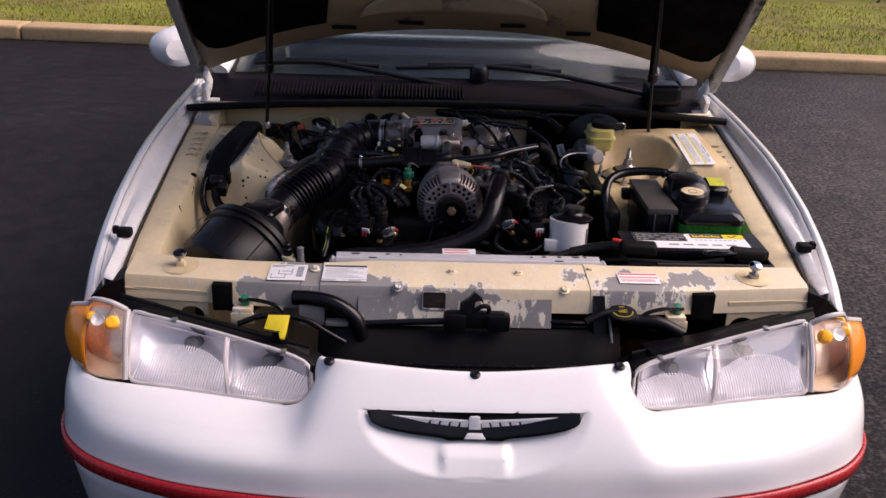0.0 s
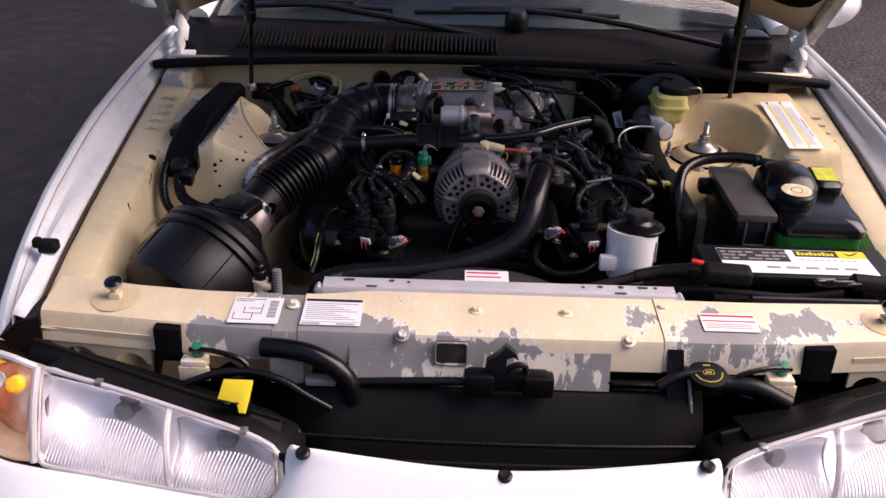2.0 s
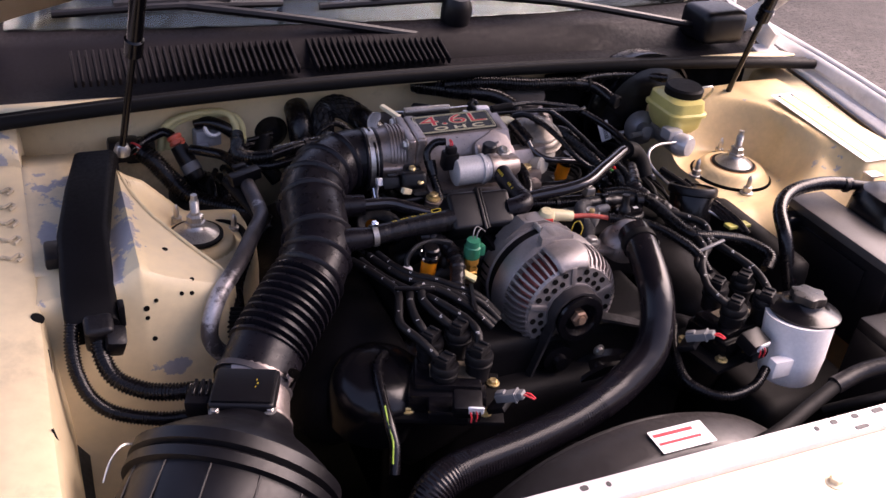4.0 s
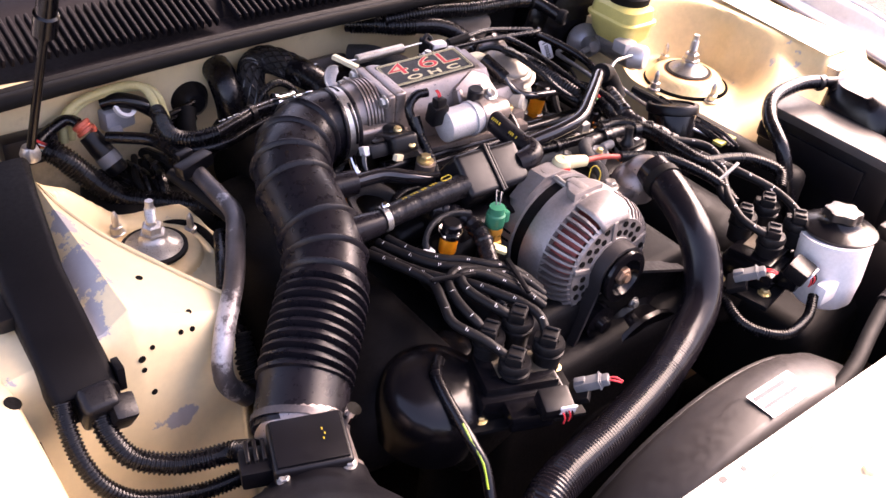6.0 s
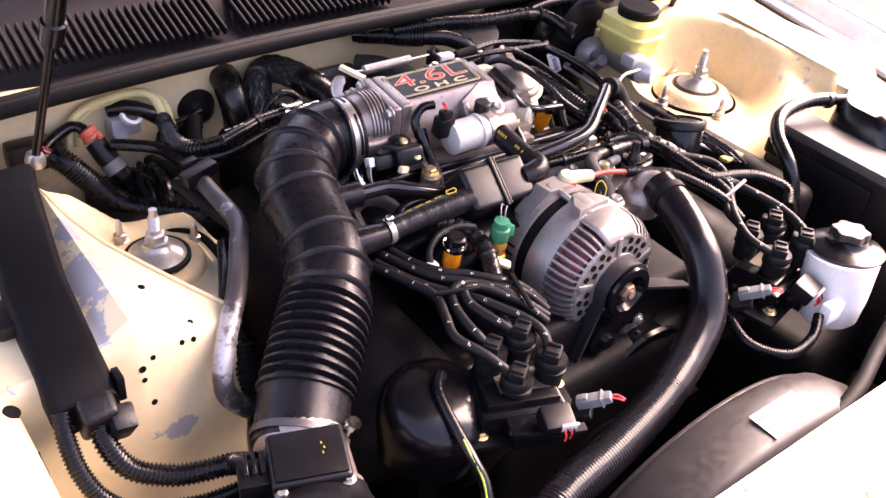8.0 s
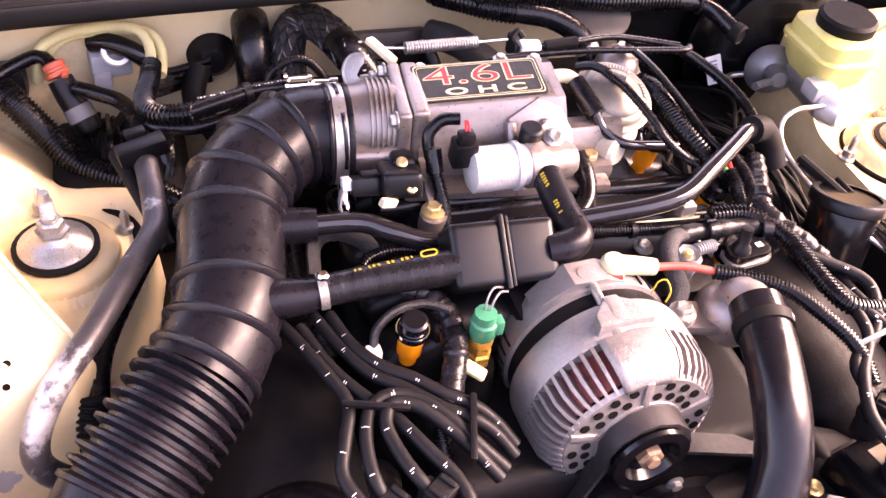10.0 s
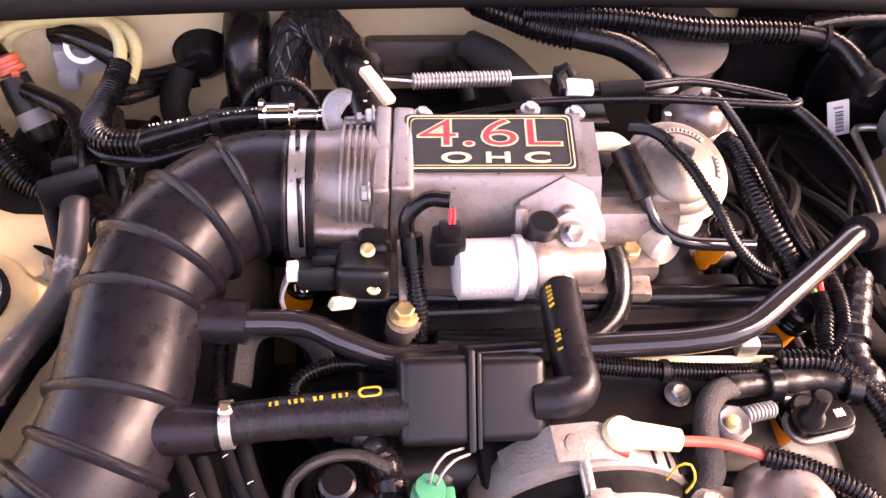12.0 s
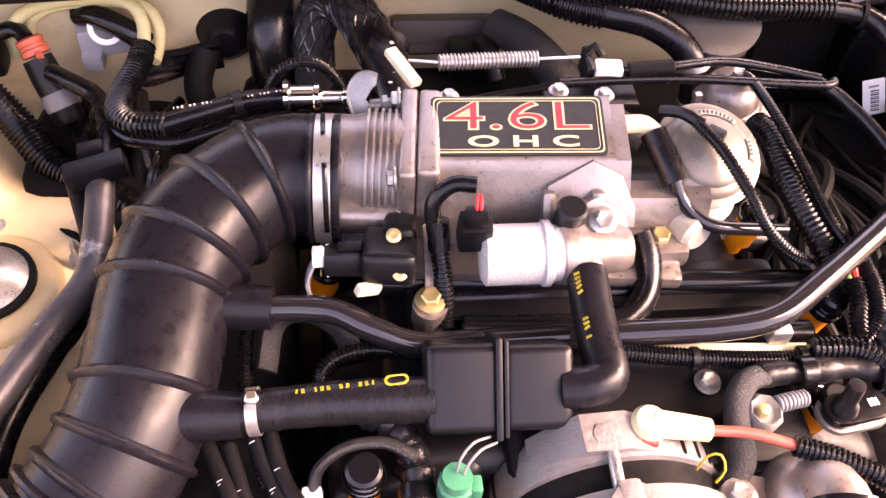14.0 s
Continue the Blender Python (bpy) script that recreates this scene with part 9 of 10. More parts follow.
part("end_cap", lathe((0.304, 2.760, 0.912), (0.35, -0.75, -0.1), [(0, 0), (0.0125, 0), (0.0135, 0.003), (0.0135, 0.012), (0.011, 0.014), (0.010, 0.012), (0, 0.012)], 22), RUBBERM, wl, "rubber end cap")
part("branch", tube([(0.255, 2.808, 0.938), (0.30, 2.815, 0.940), (0.38, 2.82, 0.935), (0.45, 2.80, 0.93)], 0.009, 10, 0.008), RUBBER, wl)
part("strap", lathe((0.268, 2.800, 0.930), (1, -0.2, -0.1), [(0.0118, 0), (0.0135, 0), (0.0135, 0.004), (0.0118, 0.004)], 16), RUBBERM, wl)
ca = thing("throttle_cables", "black throttle and cruise cables with a return spring", "cable", (0.1, 2.73, 0.92))
part("cable", tube([(0.020, 2.727, 0.931), (0.060, 2.724, 0.935), (0.115, 2.733, 0.933), (0.165, 2.730, 0.926), (0.205, 2.722, 0.921)], 0.0042, 10, 0.006), RUBBER, ca)
part("cable", tube([(-0.03, 2.717, 0.926), (0.033, 2.720, 0.926), (0.093, 2.720, 0.925), (0.160, 2.716, 0.922), (0.210, 2.714, 0.920), (0.217, 2.720, 0.920)], 0.0042, 10, 0.006), RUBBER, ca)
part("cable", tube([(0.205, 2.722, 0.916), (0.225, 2.710, 0.908), (0.248, 2.682, 0.897), (0.264, 2.648, 0.885), (0.266, 2.610, 0.872), (0.262, 2.57, 0.86)], 0.0065, 10, 0.006), RUBBER, ca)
part("cable_sleeve", rod((0.030, 2.725, 0.932), (0.070, 2.725, 0.935), 0.0065), RUBBERM, ca)
part("cable_end", box((0.014, 2.728, 0.930), (0.024, 0.016, 0.013), 0.003, 2, (0, 0, -6)), WHITEP, ca, "white cable end")
part("spring", tube([(-0.131, 2.734, 0.9365), (-0.090, 2.736, 0.936), (-0.045, 2.739, 0.9345)], 0.0072, 12, rib=0.0032, amp=0.0020), STEEL, ca, "bright coil return spring")
for a, b in (((-0.156, 2.737, 0.937), (-0.131, 2.734, 0.9365)), ((-0.045, 2.739, 0.9345), (-0.008, 2.741, 0.934))):
    part("spring_wire", rod(a, b, 0.0013, 6), STEEL, ca)
part("cable_bracket", merge(box((-0.002, 2.738, 0.925), (0.006, 0.03, 0.026), 0.002, 1), box((-0.002, 2.715, 0.914), (0.08, 0.03, 0.004), 0.001), tube([(-0.004, 2.741, 0.936), (0.004, 2.745, 0.942), (0.010, 2.740, 0.936)], 0.004, 8)), BLACKP, ca, "black cable bracket")
part("wire", tube([(-0.03, 2.715, 0.926), (-0.09, 2.712, 0.918), (-0.14, 2.708, 0.908)], 0.003, 8), RUBBER, ca)
mod = thing("firewall_module", "dusty grey control module on the firewall", "control module", (-0.105, 2.87, 0.84))
part("module", merge(box((-0.108, 2.880, 0.853), (0.104, 0.026, 0.034), 0.006, 2, (-20, 0, 0)), box((-0.108, 2.866, 0.846), (0.075, 0.008, 0.014), 0.003, 1, (-20, 0, 0)), *[lathe((x, 2.860, 0.862), (0, -1, 0.4), [(0, 0), (0.011, 0), (0.010, 0.008), (0.005, 0.010), (0, 0.010)], 14) for x in (-0.158, -0.053)]), pm("dusty_grey_metal", (0.075, 0.062, 0.058), 0.55, metal=0.3, var=0.2, bump=0.1), mod)
part("module_lead", merge(box((-0.082, 2.845, 0.85), (0.05, 0.03, 0.035), 0.008), tube([(-0.075, 2.845, 0.868), (-0.07, 2.83, 0.87), (-0.062, 2.81, 0.85)], 0.009, 10)), BLACKP, mod)
solo("taped_harness", merge(tube([(-0.06, 2.86, 0.875), (-0.035, 2.83, 0.88), (-0.010, 2.79, 0.875), (0.02, 2.75, 0.86), (0.06, 2.72, 0.85)], 0.018, 14, 0.008)), BRAID, "thick taped harness beneath the throttle cable", "wiring harness")
solo("heater_hose", tube([(-0.274, 2.912, 0.885), (-0.276, 2.888, 0.886), (-0.277, 2.866, 0.874), (-0.276, 2.850, 0.845), (-0.274, 2.84, 0.79), (-0.26, 2.80, 0.74)], 0.0225, 18, 0.006), RUBBER, "thick black heater hose rising at the firewall", "hose")
HS = [(-0.237, 2.832, 0.80), (-0.237, 2.842, 0.838), (-0.237, 2.858, 0.868), (-0.226, 2.873, 0.888), (-0.206, 2.868, 0.897), (-0.188, 2.835, 0.897), (-0.172, 2.790, 0.892), (-0.165, 2.760, 0.880), (-0.165, 2.74, 0.86)]
ah = solo("braided_hose", tube(HS, 0.0195, 66, 0.006, flute=0.035), BRAID, "arched black braided heater hose", "hose")
strands = []
core = spline(HS[1:7], 0.004)
for turn in (-1, 1):
    for k in range(11):
        way = []
        for i in range(1, len(core) - 1):
            d = (core[i + 1] - core[i - 1]).normalized()
            n = d.cross(Vector((1, 0.25, 0.1))).normalized()
            a = 2 * math.pi * k / 11 + turn * i * 0.115
            way.append(core[i] + (n * math.cos(a) + d.cross(n) * math.sin(a)) * (0.0200 + 0.0004 * turn))
        strands.append(tube(way, 0.0013, 5, 0.006))
part("braid_strand", merge(*strands), GLOSSBRAID, ah, "glossy woven strands of the hose sleeve")["kind"] = "stuff"
part("hose_cuff", tube([(-0.184, 2.822, 0.896), (-0.172, 2.790, 0.892), (-0.165, 2.762, 0.881), (-0.165, 2.74, 0.862)], 0.0212, 20, 0.006), RUBBER, ah, "smooth rubber cuff")
solo("hose_print", merge(*[box((-0.166 - 0.004 * math.sin(k * 2.1), 2.79 - 0.009 * k, 0.9135 - 0.0035 * k), (0.003, 0.005, 0.001), 0, 1, (-20, 0, 20)) for k in range(6)]), PAPER, "white print on the braided hose", "print", smooth=False)

PALEPIPE = pm("pale_yellow_coating", (0.55, 0.50, 0.26), 0.35, var=0.15, vscale=30, bump=0.03)
fl = thing("fuel_line", "corrugated fuel line with a bright quick coupling", "fuel line", (-0.35, 2.75, 0.86))
part("loom", tube([(-0.393, 2.846, 0.868), (-0.395, 2.832, 0.867), (-0.398, 2.815, 0.866), (-0.405, 2.780, 0.869), (-0.404, 2.750, 0.875), (-0.388, 2.729, 0.880), (-0.357, 2.721, 0.885)], 0.0118, 14, rib=0.0044, amp=0.002), LOOM, fl, "corrugated fuel line sleeve")
part("line", tube([(-0.362, 2.722, 0.885), (-0.325, 2.731, 0.890), (-0.293, 2.741, 0.892), (-0.252, 2.744, 0.893)], 0.0092, 14, 0.005), RUBBER, fl, "smooth black fuel hose with white print")
part("line_print", merge(*[box((x, 2.7355 + 0.16 * (x + 0.325) - 0.002, 0.8975 + 0.05 * (x + 0.325) + 0.0012), (0.0016 if i % 3 else 0.0008, 0.0032, 0.0006), 0, 1, (-20, 0, 15)) for i, x in enumerate(np.arange(-0.352, -0.262, 0.0034)) if i % 7 not in (3, 6)]), PAPER, fl, smooth=False)
part("line_clip", lathe((-0.304, 2.738, 0.8915), (1, 0.25, 0.05), [(0.0095, 0), (0.0115, 0), (0.0115, 0.008), (0.0095, 0.008)], 16), BLACKP, fl)
part("coupling", merge(lathe((-0.262, 2.742, 0.893), (1, 0.0, 0), [(0.008, 0), (0.0165, 0.001), (0.0165, 0.005), (0.013, 0.007), (0.013, 0.026), (0.0145, 0.027), (0.0145, 0.031), (0.0075, 0.034), (0.0065, 0.050), (0.008, 0.052), (0.008, 0.060), (0, 0.061)], 24), box((-0.262, 2.742, 0.875), (0.004, 0.010, 0.02), 0.001)), CHROME, fl, "bright metal coupling")
part("return_line", tube([(-0.41, 2.742, 0.862), (-0.389, 2.725, 0.866), (-0.350, 2.717, 0.870), (-0.304, 2.728, 0.876), (-0.262, 2.736, 0.880)], 0.0075, 12, 0.005), RUBBER, fl)
part("yellow_pipe", tube([(-0.518, 2.872, 0.840), (-0.512, 2.872, 0.876), (-0.490, 2.874, 0.893), (-0.460, 2.875, 0.900), (-0.425, 2.875, 0.902), (-0.402, 2.872, 0.897), (-0.393, 2.862, 0.884), (-0.393, 2.845, 0.870), (-0.394, 2.832, 0.866)], 0.0062, 12, 0.006), PALEPIPE, fl, "pale yellow coated steel pipe")
part("yellow_pipe", tube([(-0.505, 2.878, 0.838), (-0.500, 2.878, 0.872), (-0.480, 2.880, 0.888), (-0.450, 2.881, 0.894), (-0.415, 2.880, 0.895), (-0.390, 2.876, 0.890), (-0.380, 2.866, 0.876), (-0.381, 2.850, 0.864), (-0.384, 2.835, 0.860)], 0.0058, 12, 0.006), PALEPIPE, fl, "pale yellow coated steel pipe")
solo("ribbed_vent_line", tube([(-0.276, 2.760, 0.880), (-0.268, 2.768, 0.898), (-0.248, 2.772, 0.908), (-0.228, 2.772, 0.904), (-0.212, 2.765, 0.886), (-0.208, 2.755, 0.86)], 0.0056, 12, rib=0.0034, amp=0.0012), LOOM, "thin ribbed black vent line behind the fuel coupling", "hose")
gm = thing("firewall_grommet", "black rubber grommet with wires through the firewall", "grommet", (-0.335, 2.88, 0.82))
part("grommet", lathe((-0.322, 2.899, 0.847), (0, -1, 0.1), [(0, 0), (0.030, 0), (0.030, 0.006), (0.025, 0.010), (0.022, 0.022), (0.014, 0.030), (0, 0.031)], 26), BLACKP, gm)
for k in range(4):
    part("wire", tube([(-0.326, 2.868, 0.856 - 0.009 * k), (-0.362, 2.858, 0.852 - 0.008 * k), (-0.392, 2.848 - 0.004 * k, 0.852 - 0.006 * k), (-0.41, 2.83, 0.84)], 0.0042, 8, 0.006), (RUBBER, LOOM)[k % 2], gm)
part("drop_wire", tube([(-0.34, 2.865, 0.85), (-0.35, 2.84, 0.82), (-0.33, 2.81, 0.79)], 0.014, 12), RUBBERM, gm)
gc = thing("grey_relay", "grey plastic connector on the firewall", "connector", (-0.44, 2.88, 0.82))
part("relay_body", merge(box((-0.438, 2.882, 0.853), (0.046, 0.022, 0.032), 0.004, 2, (0, 0, 12)), box((-0.448, 2.868, 0.838), (0.020, 0.02, 0.018), 0.004)), pm("pale_grey_plastic", (0.34, 0.345, 0.37), 0.4, var=0.1, bump=0.03), gc)
part("relay_ring", lathe((-0.430, 2.870, 0.872), (0.2, -0.7, 0.7), [(0.0115, 0), (0.0165, 0), (0.0165, 0.007), (0.0115, 0.007)], 24), WHITEP, gc, "white plastic ring")
part("relay_boot", tube([(-0.455, 2.884, 0.878), (-0.435, 2.872, 0.884), (-0.410, 2.862, 0.876), (-0.392, 2.858, 0.862)], 0.011, 12), BLACKG, gc, "glossy black wiring boot")
ac = thing("sensor_lead", "black sensor lead with a red connector", "connector", (-0.48, 2.83, 0.80))
part("red_connector", merge(lathe((-0.4915, 2.847, 0.8595), (-0.25, 0.35, 0.5), [(0.010, 0), (0.0138, 0.001), (0.0138, 0.006), (0.0115, 0.007), (0.0115, 0.010), (0.013, 0.011), (0.013, 0.016), (0.008, 0.018), (0, 0.018)], 14), box((-0.486, 2.838, 0.866), (0.007, 0.006, 0.012), 0.001, 1, (20, 0, 20))), pm("coral_plastic", (0.58, 0.11, 0.06), 0.4, var=0.1, bump=0.02), ac, "coral red connector")
part("black_sleeve", merge(lathe((-0.492, 2.845, 0.858), (0.25, -0.35, -0.5), [(0, 0), (0.014, 0), (0.0155, 0.02), (0.015, 0.06), (0.012, 0.065), (0, 0.065)], 18)), BLACKP, ac)
part("white_band", lathe((-0.479, 2.827, 0.832), (0.25, -0.35, -0.5), [(0.0158, 0), (0.0163, 0), (0.0163, 0.016), (0.0158, 0.016)], 18), GREYP, ac)
part("lead", tube([(-0.500, 2.856, 0.872), (-0.512, 2.866, 0.876), (-0.545, 2.855, 0.868), (-0.575, 2.83, 0.862)], 0.008, 10), RUBBER, ac)
solo("wiring_loom", tube([(-0.553, 2.830, 0.862), (-0.538, 2.815, 0.850), (-0.512, 2.798, 0.819), (-0.485, 2.771, 0.797), (-0.460, 2.754, 0.791), (-0.431, 2.737, 0.788), (-0.400, 2.715, 0.785), (-0.37, 2.70, 0.77)], 0.0165, 14, rib=0.0046, amp=0.002), LOOM, "thick corrugated wiring loom behind the tower", "wiring loom")
mw = thing("multicoloured_plug", "black plug with bundled coloured wires", "connector", (-0.59, 2.83, 0.85))
part("plug", merge(box((-0.580, 2.855, 0.856), (0.05, 0.03, 0.04), 0.008), box((-0.553, 2.868, 0.846), (0.05, 0.03, 0.04), 0.008)), BLACKP, mw)
for k, m in enumerate((REDP, WHITEP, REDP, ORANGEP, WHITEP, GREENP, REDP)):
    part("coloured_wire", tube([(-0.572, 2.846, 0.870 - 0.003 * k), (-0.563, 2.839, 0.872 - 0.003 * k), (-0.548, 2.828, 0.864 - 0.0012 * k)], 0.0023, 6), m, mw)
solo("heater_pipe", tube([(-0.475, 2.822, 0.860), (-0.455, 2.806, 0.862), (-0.430, 2.786, 0.862), (-0.418, 2.756, 0.862), (-0.412, 2.715, 0.862), (-0.412, 2.69, 0.862)], 0.0085, 12, 0.006), RUBBER, "bent black pipe behind the intake hose", "pipe")
solo("support_bracket", merge(box((-0.414, 2.682, 0.874), (0.050, 0.020, 0.018), 0.003, 2, (0, -8, 14)), box((-0.419, 2.700, 0.882), (0.022, 0.012, 0.008), 0.003, 2, (0, -8, 10))), BLACKP, "black pipe support bracket", "bracket")
sp = thing("steel_pipe", "dull grey bent steel pipe beside the tower", "pipe", (-0.45, 2.52, 0.75))
part("pipe", tube([(-0.413, 2.690, 0.866), (-0.411, 2.660, 0.860), (-0.409, 2.615, 0.857), (-0.412, 2.578, 0.857), (-0.434, 2.532, 0.858), (-0.470, 2.468, 0.850), (-0.506, 2.420, 0.836), (-0.524, 2.396, 0.806), (-0.522, 2.388, 0.780), (-0.500, 2.388, 0.750)], 0.0118, 16, 0.006), DULLPIPE, sp, "dull bent metal pipe")
part("side_hose", tube([(-0.420, 2.60, 0.815), (-0.445, 2.545, 0.812), (-0.470, 2.49, 0.80), (-0.478, 2.44, 0.785), (-0.480, 2.41, 0.76)], 0.011, 12, 0.006), RUBBER, sp, "black hose behind the pipe")
part("lower_bellows", tube([(-0.480, 2.440, 0.798), (-0.484, 2.420, 0.775), (-0.482, 2.405, 0.750)], 0.0135, 12, rib=0.006, amp=0.003), RUBBERM, sp)
part("strut_link", tube([(-0.44, 2.70, 0.858), (-0.42, 2.64, 0.846), (-0.40, 2.58, 0.83)], 0.008, 10), RUBBERM, sp)

# ---- fuse cover and front corner cables ----
COVERB = pm("matt_cover_plastic", (0.0036, 0.0033, 0.0042), 0.55, var=0.25, vscale=14, fine=0.08, bump=0.03, spec=0.12)
fc = thing("harness_cover", "long black plastic harness cover along the inner wing", "harness cover", (-0.66, 2.5, 0.82))
secs = []
for x, y, z, w, h in ((-0.622, 2.745, 0.905, 0.052, 0.045), (-0.630, 2.735, 0.915, 0.060, 0.05), (-0.648, 2.640, 0.908, 0.064, 0.05), (-0.664, 2.540, 0.896, 0.066, 0.05), (-0.668, 2.440, 0.872, 0.066, 0.05), (-0.668, 2.405, 0.858, 0.066, 0.046), (-0.668, 2.392, 0.846, 0.064, 0.034)):
    secs.append([(x + a, y, z - h / 2 + b) for a, b in rrect(w, h, 0.009, 3)])
part("cover", loft(secs), COVERB, fc, "black plastic cover")
part("cover_clip", box((-0.700, 2.52, 0.872), (0.03, 0.05, 0.018), 0.005), BLACKP, fc)
part("cover_clip", box((-0.632, 2.402, 0.845), (0.008, 0.02, 0.03), 0.002), BLACKP, fc)
part("cable_boot", merge(box((-0.662, 2.385, 0.832), (0.036, 0.03, 0.05), 0.008, 3, (25, 0, 0)), box((-0.645, 2.372, 0.825), (0.025, 0.028, 0.04), 0.006, 2, (30, 10, 0))), TAPE, fc)
solo("wiring_loom", tube([(-0.692, 2.392, 0.846), (-0.696, 2.372, 0.825), (-0.694, 2.350, 0.800), (-0.682, 2.330, 0.775), (-0.655, 2.316, 0.755), (-0.60, 2.30, 0.745), (-0.55, 2.29, 0.75)], 0.0098, 12, rib=0.0042, amp=0.0016), LOOM, "corrugated loom curving round the front corner", "wiring loom")
solo("wiring_loom", tube([(-0.662, 2.384, 0.835), (-0.663, 2.362, 0.812), (-0.650, 2.340, 0.790), (-0.618, 2.322, 0.778), (-0.588, 2.310, 0.778), (-0.562, 2.300, 0.782), (-0.55, 2.275, 0.80)], 0.0118, 12, rib=0.0046, amp=0.0018), LOOM, "thick corrugated loom to the air flow meter", "wiring loom")

# ---- nose fittings ----
ht = thing("bonnet_latch", "black steel bonnet latch with a hook", "latch", (0.01, 1.78, 0.72))
part("latch_plate", merge(box((0.010, 1.792, 0.742), (0.13, 0.02, 0.036), 0.006, 2), box((-0.035, 1.788, 0.738), (0.05, 0.03, 0.04), 0.008, 2), box((0.06, 1.788, 0.738), (0.05, 0.03, 0.038), 0.008, 2)), BLACKP, ht)
part("hook", prism([(-0.028, 0.0), (-0.026, 0.022), (-0.008, 0.034), (0.004, 0.048), (0.010, 0.044), (0.020, 0.036), (0.024, 0.024), (0.016, 0.030), (0.006, 0.026), (0.004, 0.0)], 0.018, pose(0.002, 1.798, 0.755, 78, 0, 0), 0.002), BLACKP, ht, "hooked black lever")
part("hook_bail", tube([(0.008, 1.786, 0.765), (0.022, 1.784, 0.776), (0.036, 1.786, 0.774), (0.040, 1.790, 0.755)], 0.0055, 8), BLACKP, ht)
part("pull_bar", tube([(-0.235, 1.806, 0.718), (-0.12, 1.800, 0.728), (-0.02, 1.795, 0.735)], 0.0075, 10, 0.02), BLACKP, ht, "black latch rod")
solo("air_duct", tube([(-0.385, 1.822, 0.770), (-0.345, 1.815, 0.772), (-0.305, 1.808, 0.768), (-0.270, 1.802, 0.752), (-0.245, 1.798, 0.725), (-0.235, 1.796, 0.69)], 0.0165, 16, 0.008), BLACKG, "curved black plastic duct under the cross member", "duct")
solo("duct_plate", merge(box((-0.345, 1.812, 0.735), (0.055, 0.012, 0.05), 0.003), box((-0.29, 1.806, 0.72), (0.05, 0.02, 0.012), 0.003)), PATCHY, "scraped grey bracket behind the duct", "bracket")
# A yellow cap on a black neck; it has no dipstick.
yc = thing("yellow_cap", "bright yellow cap in the nose", "dipstick", (-0.404, 1.72, 0.70))
part("cap_plate", prism([(-0.026, -0.010), (-0.019, 0.020), (0.024, 0.020), (0.020, -0.012), (0.016, -0.030), (0.008, -0.030), (0.004, -0.016)], 0.012, pose(-0.404, 1.712, 0.758, 48, 0, 0), 0.002), YELLOWP, yc, "yellow plastic tab")
part("cap_slots", merge(*[box((-0.414 + 0.014 * k, 1.694, 0.753), (0.009, 0.004, 0.004), 0.001, 1, (48, 0, 0)) for k in range(2)]), INK, yc)
part("cap_neck", rod((-0.404, 1.745, 0.66), (-0.402, 1.722, 0.75), 0.016), BLACKP, yc)
wc = thing("washer_cap", "round black washer fluid cap with a yellow symbol", "cap", (0.330, 1.80, 0.74))
part("cap_disc", lathe((0.330, 1.800, 0.752), (0, -0.12, 0.98), [(0, 0), (0.030, 0), (0.032, 0.004), (0.031, 0.010), (0.020, 0.013), (0, 0.013)], 28), RUBBERM, wc)
WS = axis_frame(Vector((0.330, 1.800, 0.752)) + Vector((0, -0.12, 0.98)).normalized() * 0.0133, (0, -0.12, 0.98))
part("cap_symbol", moved(merge(*[box((0.021 * math.cos(radians(a)), 0.021 * math.sin(radians(a)), -0.0008), (0.0035, 0.005, 0.0006), 0, 1, (0, 0, a)) for a in range(20, 175, 14)], rim(0.018, 0.012, 0.003, 0.002), box((0, 0, 0), (0.012, 0.0016, 0.0006), 0, 1, (0, 0, 30)), box((0, 0, 0), (0.012, 0.0016, 0.0006), 0, 1, (0, 0, -30)), box((0, -0.016, 0), (0.012, 0.003, 0.0006), 0)), WS @ pose(0, 0, 0, 0, 0, 180)), INKY, wc, "yellow washer symbol", smooth=False)
part("filler_tube", tube([(0.330, 1.80, 0.750), (0.36, 1.80, 0.742), (0.41, 1.79, 0.742), (0.46, 1.78, 0.722)], 0.014, 14), BLACKP, wc, "black filler tube")
part("filler_tube", tube([(0.325, 1.805, 0.76), (0.285, 1.80, 0.755), (0.25, 1.79, 0.74)], 0.008, 12), BLACKP, wc)
for s, x in ((-1, -0.490), (1, 0.455)):
    g = thing("marker_socket", "green bulb socket in a grey bracket under the cross member", "bulb socket", (x, 1.82, 0.72), group="bulb sockets")
    part("socket", merge(lathe((x, 1.822, 0.752), (0, -0.3, 1), [(0, 0), (0.010, 0), (0.011, 0.010), (0.008, 0.012), (0.008, 0.022), (0, 0.023)], 14)), GREENP, g, "green socket")
    part("socket_bracket", merge(box((x - 0.004, 1.812, 0.742), (0.042, 0.024, 0.018), 0.003, 2), box((x - 0.004, 1.802, 0.728), (0.05, 0.006, 0.026), 0.002)), WORN, g)
    part("socket_lead", tube([(x + s * 0.012, 1.815, 0.765), (x - s * 0.03, 1.808, 0.768), (x - s * 0.075, 1.80, 0.758), (x - s * 0.085, 1.795, 0.735), (x - s * 0.05, 1.79, 0.722)], 0.0045, 8, 0.006), RUBBER, g, "black lead")
solo("nose_cable", tube([(-0.50, 1.78, 0.725), (-0.45, 1.785, 0.742), (-0.40, 1.79, 0.742), (-0.35, 1.785, 0.732), (-0.31, 1.775, 0.712), (-0.27, 1.77, 0.69)], 0.0065, 10, 0.008), RUBBER, "black cable across the nose", "cable")
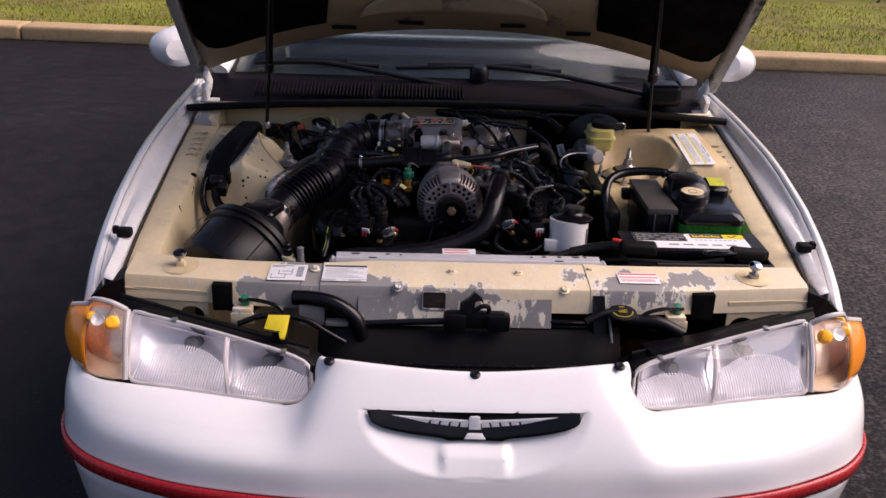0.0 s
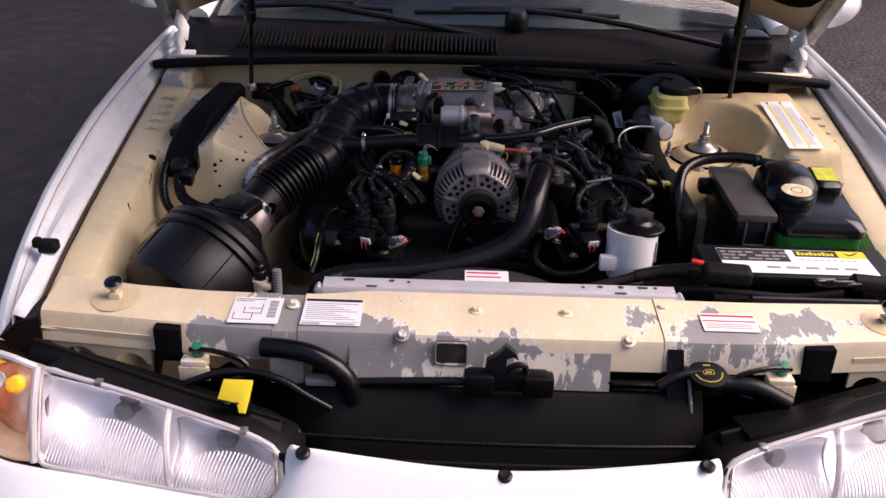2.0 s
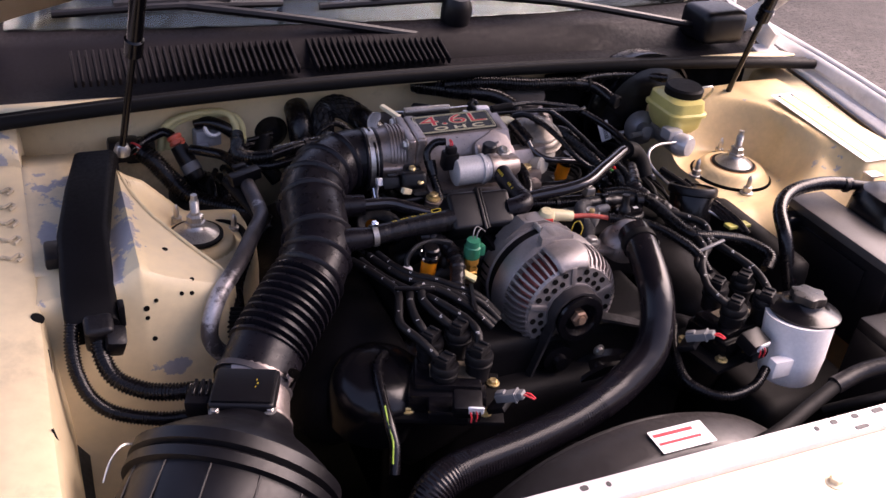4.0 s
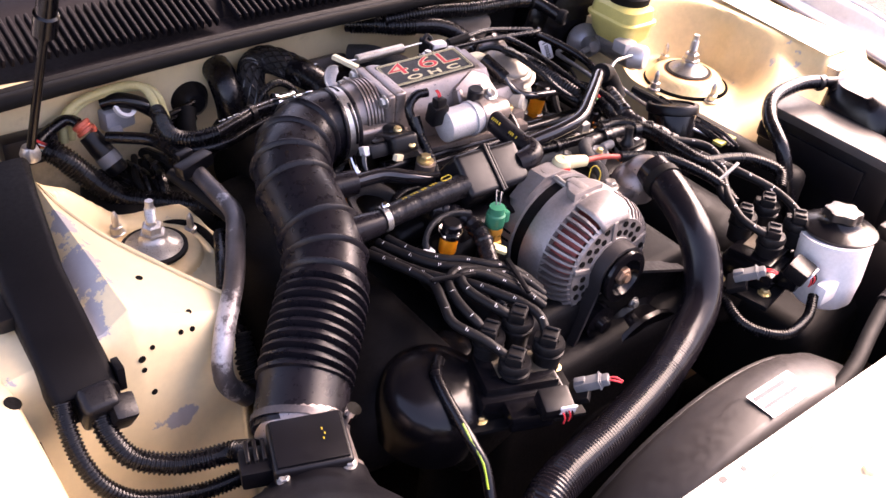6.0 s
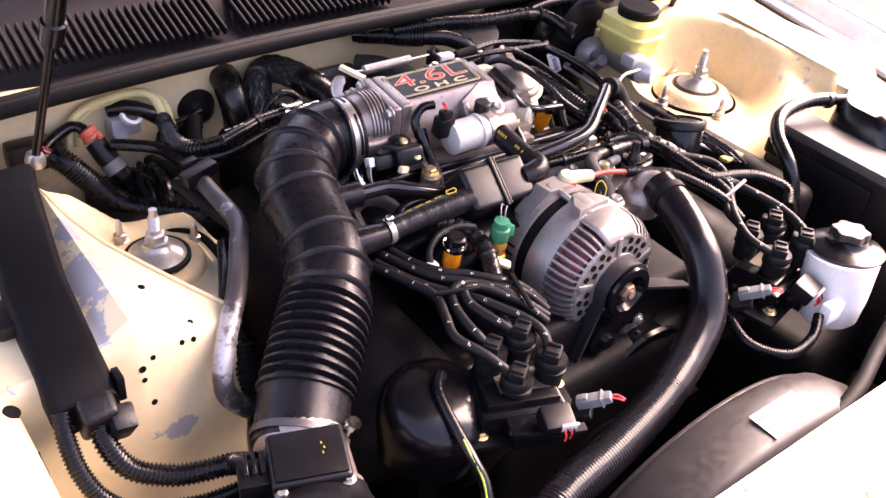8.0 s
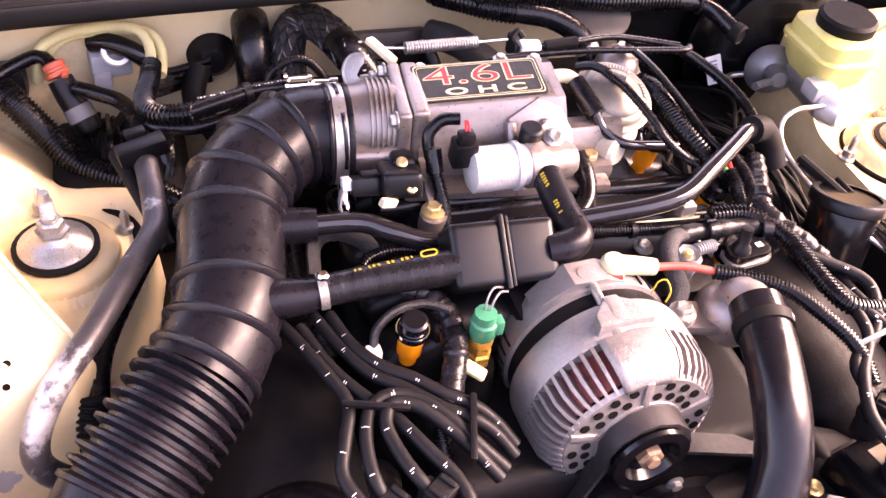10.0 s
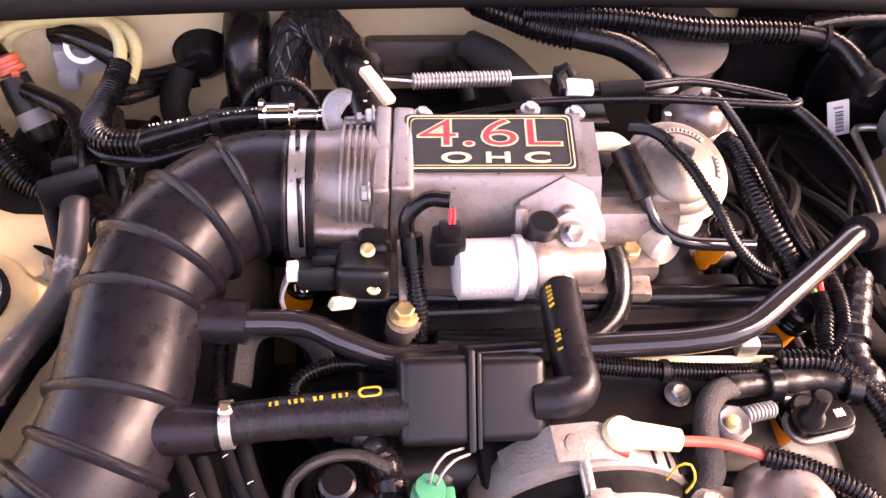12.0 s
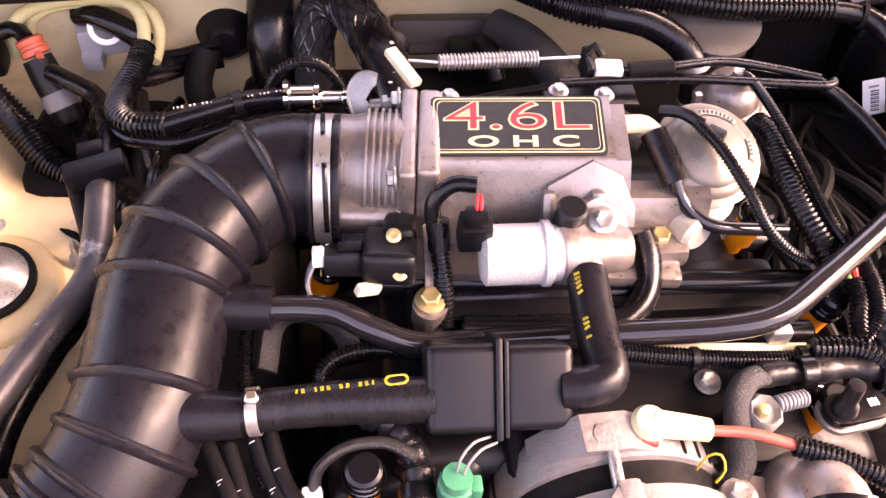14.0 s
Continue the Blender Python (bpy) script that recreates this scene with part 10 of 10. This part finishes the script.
solo("fan_blade_guard", merge(*[box((x, 1.815, 0.728), (0.10, 0.01, 0.006), 0.002) for x in (0.225,)], *[box((0.225, 1.812, 0.728 - 0.010 * k), (0.085, 0.010, 0.004), 0.001, 1) for k in range(4)]), BLACKP, "black cooling fins under the cross member", "cooler")
solo("cross_brace", merge(loft([[(0.268, 1.828, 0.786), (0.294, 1.828, 0.786), (0.294, 1.836, 0.786), (0.268, 1.836, 0.786)], [(0.272, 1.795, 0.70), (0.302, 1.795, 0.69), (0.302, 1.803, 0.69), (0.272, 1.803, 0.70)]])), BLACKP, "black brace beside the latch panel", "brace")
solo("brace_edge", rod((0.303, 1.822, 0.76), (0.312, 1.790, 0.69), 0.003), PATCHY, "scraped metal edge of the brace", "bracket")
solo("headlamp_panel", box((0.47, 1.742, 0.722), (0.20, 0.07, 0.012), 0.004, 2, (-12, -8, 8)), BLACKP, "black plastic panel behind the headlamp", "panel")

# low wiring under the visible parts; added dark blocks cover the cream behind
lo = thing("lower_harness", "dark wires and added filler blocks low in the bay", "wiring", (0, 2.7, 0.6))
for c, d in (((-0.44, 2.78, 0.76), (0.15, 0.18, 0.13)), ((0.24, 2.68, 0.74), (0.22, 0.34, 0.16)), ((0.33, 2.30, 0.62), (0.20, 0.36, 0.20)), ((-0.05, 2.79, 0.80), (0.52, 0.16, 0.12)), ((0.395, 2.405, 0.77), (0.05, 0.24, 0.16))):
    part("dark_filler", box((c[0], c[1], c[2] - 0.03), d, 0.03, 3), RUBBERM, lo)
rng = random.Random(11)
for k in range(26):
    x, y = rng.uniform(0.14, 0.33), rng.uniform(2.46, 2.60)
    part("low_wire", tube([(x, y, 0.80), (x + rng.uniform(-0.03, 0.03), y + 0.07, 0.815 + rng.uniform(-0.01, 0.02)), (x + rng.uniform(-0.04, 0.04), y + 0.16, 0.805 + rng.uniform(-0.01, 0.02)), (x + rng.uniform(-0.05, 0.05), y + 0.24, 0.79)], rng.choice((0.003, 0.0045, 0.007)), 8, 0.012), rng.choice((RUBBERM, RUBBERM)), lo)
for k in range(14):
    x, y = rng.uniform(-0.47, -0.38), rng.uniform(2.70, 2.74)
    part("low_wire", tube([(x, y, 0.77), (x + rng.uniform(-0.03, 0.03), y + 0.05, 0.80 + rng.uniform(-0.02, 0.02)), (x + rng.uniform(-0.03, 0.03), y + 0.12, 0.80)], rng.choice((0.003, 0.005, 0.008)), 8, 0.012), rng.choice((RUBBER, LOOM, RUBBERM)), lo)
sc = solo("striped_cable", tube([(-0.318, 2.276, 0.805), (-0.333, 2.261, 0.803), (-0.340, 2.236, 0.796), (-0.343, 2.207, 0.786), (-0.345, 2.178, 0.775), (-0.345, 2.155, 0.760), (-0.353, 2.130, 0.735)], 0.0068, 10, 0.006), RUBBER, "black cable with a yellow-green stripe beside the coil", "cable")
part("cable_stripe", tube([(-0.3455, 2.196, 0.7885), (-0.3475, 2.178, 0.7805), (-0.348, 2.155, 0.7665), (-0.354, 2.136, 0.748)], 0.0014, 6, 0.006), pm("lime_stripe", (0.26, 0.42, 0.03), 0.45, var=0.05, bump=0.0), sc, "lime green stripe")
part("hose_clip", lathe((0.108, 2.771, 0.899), (0.4, -0.5, -0.75), [(0.0138, 0), (0.0152, 0), (0.0152, 0.008), (0.0138, 0.008)], 18), STEEL, hh, "steel hose clip")
hf = thing("hose_fitting", "black capped fitting beside a grey ribbed hose behind the cross member", "fitting", (-0.42, 2.0, 0.70))
part("fitting_cap", lathe((-0.422, 2.003, 0.792), (0, -0.1, 1), [(0, 0), (0.0105, 0), (0.0105, 0.018), (0.0085, 0.020), (0.0085, 0.030), (0.006, 0.033), (0, 0.033)], 18), BLACKP, hf, "black cap")
part("fitting_base", merge(lathe((-0.422, 2.001, 0.70), (0, 0, 1), [(0, 0), (0.012, 0), (0.012, 0.085), (0.014, 0.087), (0.014, 0.093), (0, 0.093)], 18), box((-0.415, 1.995, 0.782), (0.026, 0.012, 0.010), 0.002)), BEIGEP, hf, "cream fitting base")
part("ribbed_hose", tube([(-0.391, 1.998, 0.815), (-0.391, 1.996, 0.78), (-0.394, 1.998, 0.73), (-0.40, 2.0, 0.70)], 0.0085, 12, rib=0.005, amp=0.002), GREYP, hf, "grey ribbed hose")
